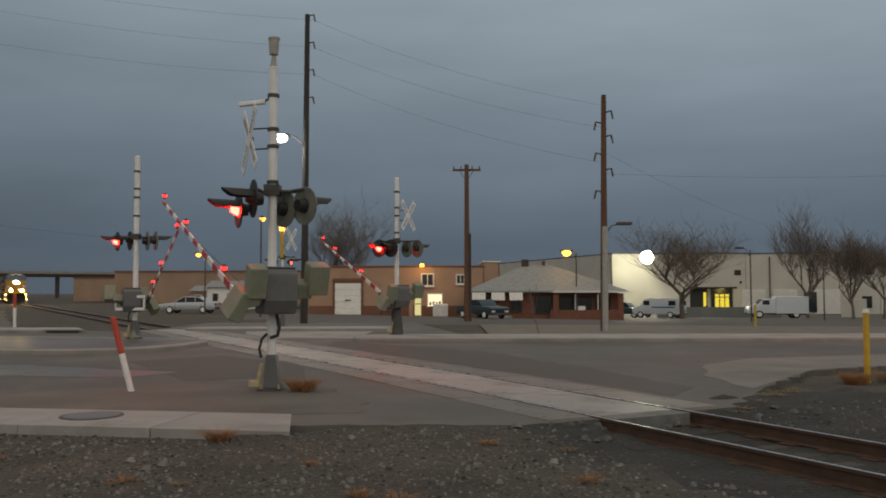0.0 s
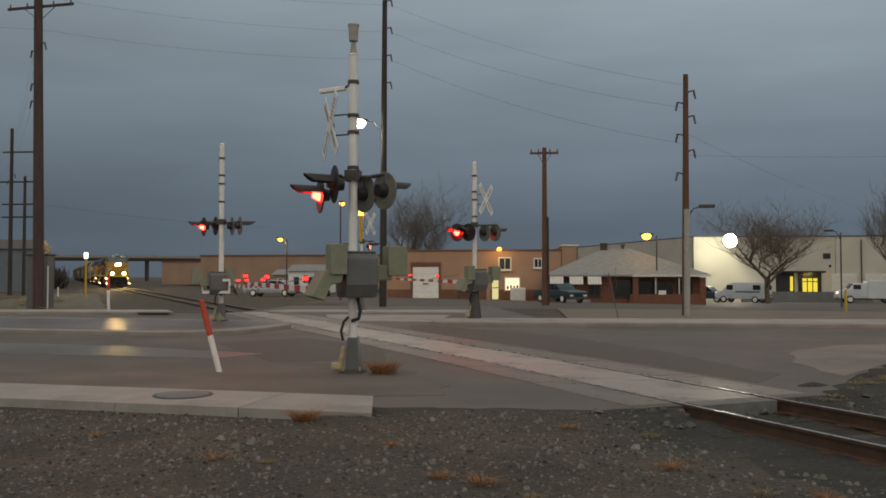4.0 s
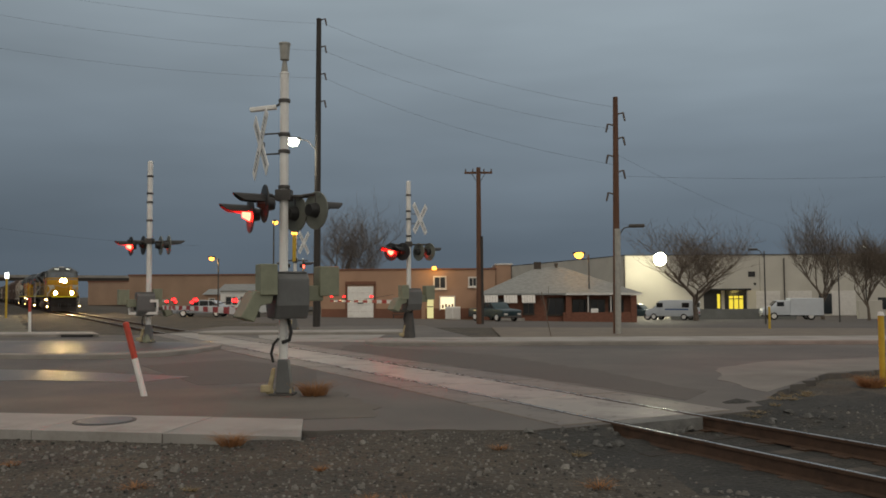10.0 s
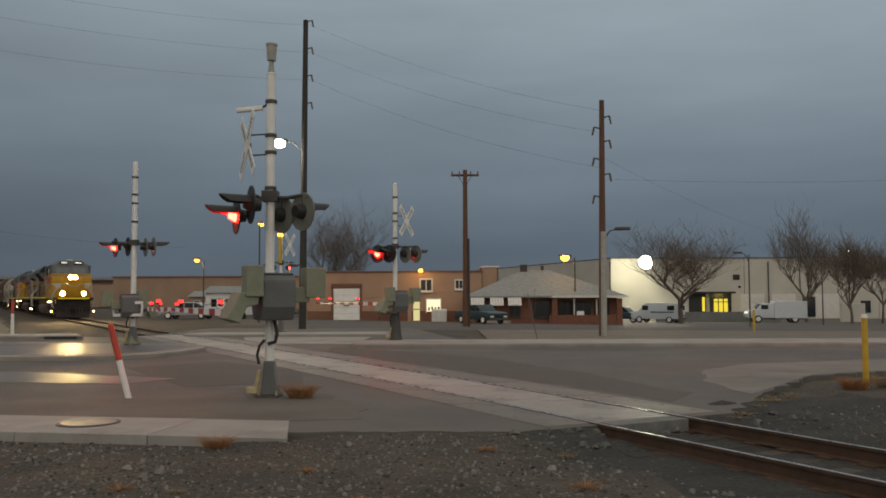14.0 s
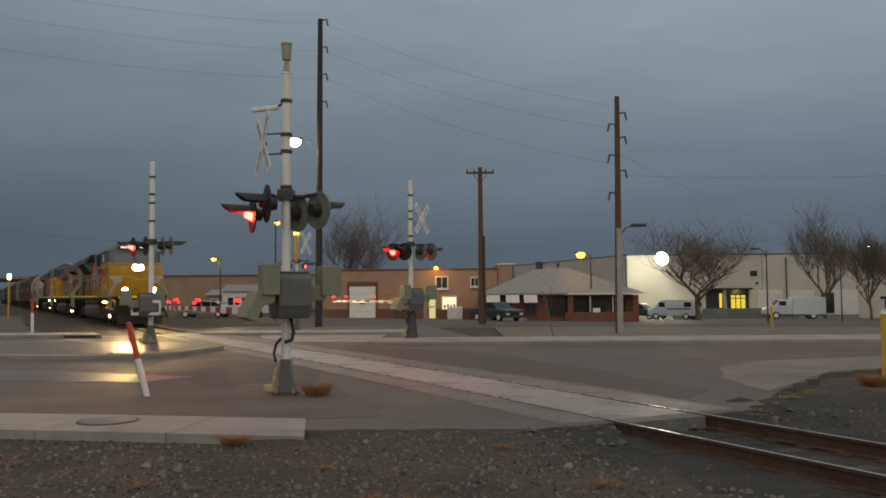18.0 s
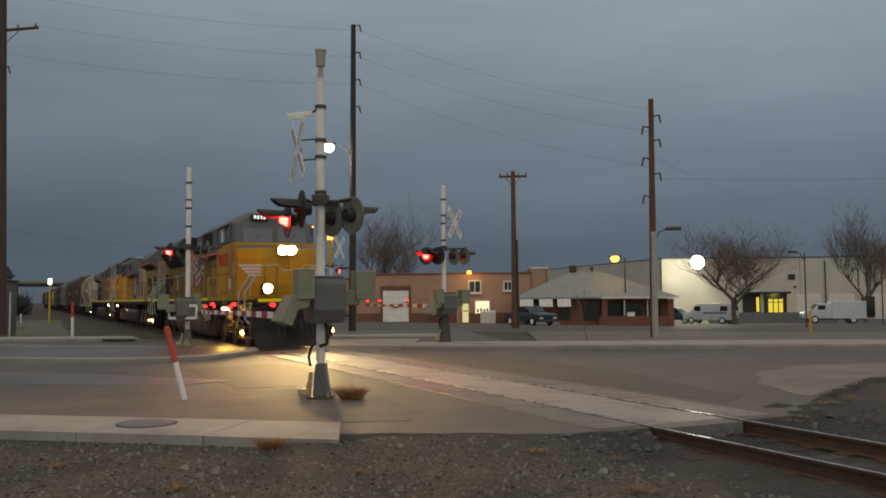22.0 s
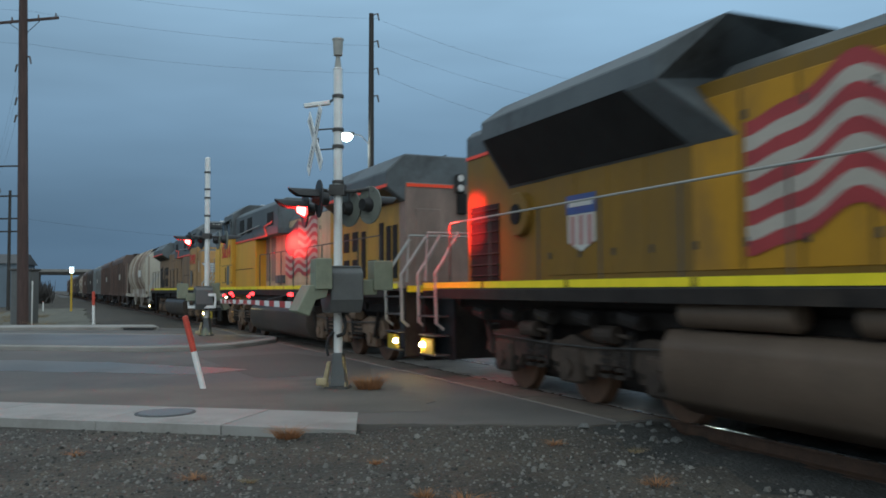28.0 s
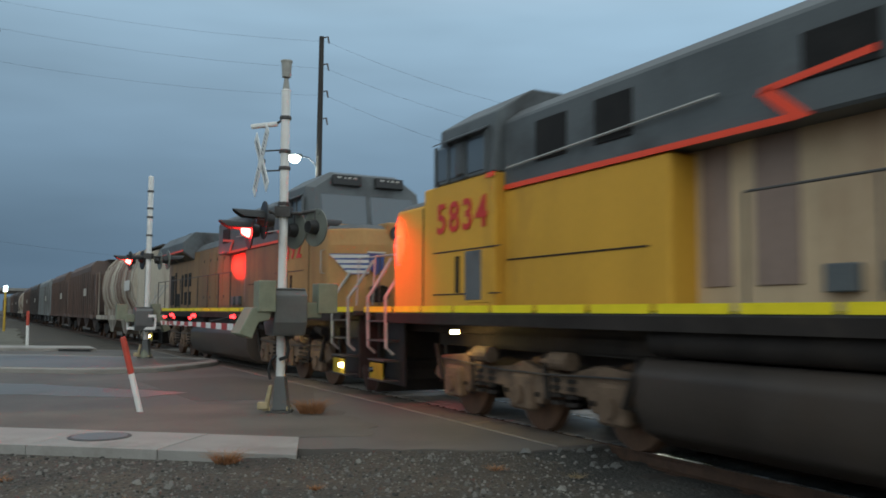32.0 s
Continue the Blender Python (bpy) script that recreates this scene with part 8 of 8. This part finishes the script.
P_CEMENT = mat("pale_hopper_paint", (0.50, 0.46, 0.375), 0.6, var=0.2, scale=0.9, bump=0.05, stain=(0.20, 0.135, 0.10), stain_at=0.51, squash=(1.5, 0.6, 0.12))
P_BROWN = mat("brown_hopper_paint", (0.13, 0.085, 0.068), 0.65, var=0.2, scale=0.8, bump=0.05, stain=(0.08, 0.06, 0.05), stain_at=0.58, squash=(1, 1, 0.3))
P_GREY = mat("grey_hopper_paint", (0.22, 0.235, 0.235), 0.6, var=0.15, scale=0.8, bump=0.05, stain=(0.13, 0.12, 0.11), stain_at=0.58, squash=(1, 1, 0.3))
P_DARK = mat("dark_hopper_paint", (0.07, 0.06, 0.055), 0.65, var=0.2, scale=0.8, bump=0.05)
CARS = []
u = 68.3
for i, (paint, rnd_side, words) in enumerate(((P_CEMENT, True, "pale grey round-sided covered hopper car with streaked dirt"), (P_BROWN, False, "dark brown ribbed covered hopper car"), (P_BROWN, False, "dark brown ribbed covered hopper car"), (P_GREY, False, "grey ribbed covered hopper car"),
                                              (P_DARK, False, "dark ribbed covered hopper car"), (P_BROWN, False, "dark brown ribbed covered hopper car"), (P_CEMENT, True, "pale grey round-sided covered hopper car"), (P_DARK, False, "dark ribbed covered hopper car"),
                                              (P_BROWN, False, "dark brown ribbed covered hopper car"), (P_GREY, False, "grey ribbed covered hopper car"), (P_DARK, False, "dark ribbed covered hopper car"), (P_BROWN, False, "dark brown ribbed covered hopper car"))):
    CARS.append((hopper("hopper_car", words, paint, rnd_side, ht=5.05), u + 9.1))
    u += 18.2

# ---- what moves: the train along the track, its wheels, and the gates ----
# distance of the leading nose along the track, in seconds and metres
NOSE = [(0.0, 157.8), (5.0, 128.5), (10.0, 99.2), (15.0, 69.9), (20.0, 40.7), (22.0, 28.9), (23.0, 23.0), (24.0, 17.25), (25.0, 11.45), (26.0, 5.65), (27.0, -0.1), (28.0, -5.85), (29.0, -11.6), (30.0, -17.4), (31.0, -23.2), (32.0, -29.0)]


def nose_at(t):
    ts, ss = [p[0] for p in NOSE], [p[1] for p in NOSE]
    i = min(max(sum(1 for v in ts if v <= t) - 1, 0), len(ts) - 2)
    slope = lambda j: (ss[min(j + 1, len(ss) - 1)] - ss[max(j - 1, 0)]) / (ts[min(j + 1, len(ss) - 1)] - ts[max(j - 1, 0)])
    h = ts[i + 1] - ts[i]
    k = (t - ts[i]) / h
    return (2 * k**3 - 3 * k**2 + 1) * ss[i] + (k**3 - 2 * k**2 + k) * h * slope(i) + (-2 * k**3 + 3 * k**2) * ss[i + 1] + (k**3 - k**2) * h * slope(i + 1)


TIMES = [i * 0.5 for i in range(65)]
FINE = [i / 30 for i in range(961)]


def train_rows(u, turned):
    out = []
    for t in TIMES:
        c = nose_at(t) + u
        p, q = at_track(c - 6.5), at_track(c + 6.5)             # the trucks stand on the track
        way = math.degrees(math.atan2(p.y - q.y, p.x - q.x))
        p = (p + q) / 2
        out.append((t, pose(p.x, p.y, 0, 0, 0, way + (180 if turned else 0))))
    return out


def motions():
    for ob, u, turned in ((LOCO_1, 10.10, False), (LOCO_2, 21.7 + 11.6, True), (LOCO_3, 44.4 + 11.6, False)):
        walk(ob, train_rows(u, turned))
    for ob, u in CARS:
        walk(ob, train_rows(u, False))
    for sets, way in ((WHEELS_1, 1), (WHEELS_2, -1), (WHEELS_3, 1)):
        turns = [(t, way * math.degrees((NOSE[0][1] - nose_at(t)) / 0.53)) for t in FINE]
        for ws, x, r in sets:
            walk(ws, [(t, pose(x, 0, r, 0, a, 0)) for t, a in turns])
    falls = ((GATE_A, ((0, 17.5), (0.5, 14.8), (1, 12.2), (1.5, 10.0), (2, 8.0), (2.5, 5.6), (3.2, 2.6), (4.0, 0.5), (4.4, 0), (32, 0))),
             (GATE_B, ((0, 21.5), (0.5, 18.5), (1, 15.4), (1.5, 12.2), (2, 9.1), (2.5, 6.4), (3.2, 3.0), (4.0, 0.6), (4.4, 0), (32, 0))),
             (GATE_C, ((0, 19.5), (0.5, 17.0), (1, 14.6), (1.5, 12.4), (2, 10.1), (2.5, 7.6), (3.2, 3.6), (4.0, 0.8), (4.4, 0), (32, 0))))
    for (gate, c, z, turn), rows in falls:
        walk(gate, [(t, pose(c.x, c.y, z, 0, 0, turn) @ pose(0, 0, 0, 0, -a, 0)) for t, a in rows])


motions()
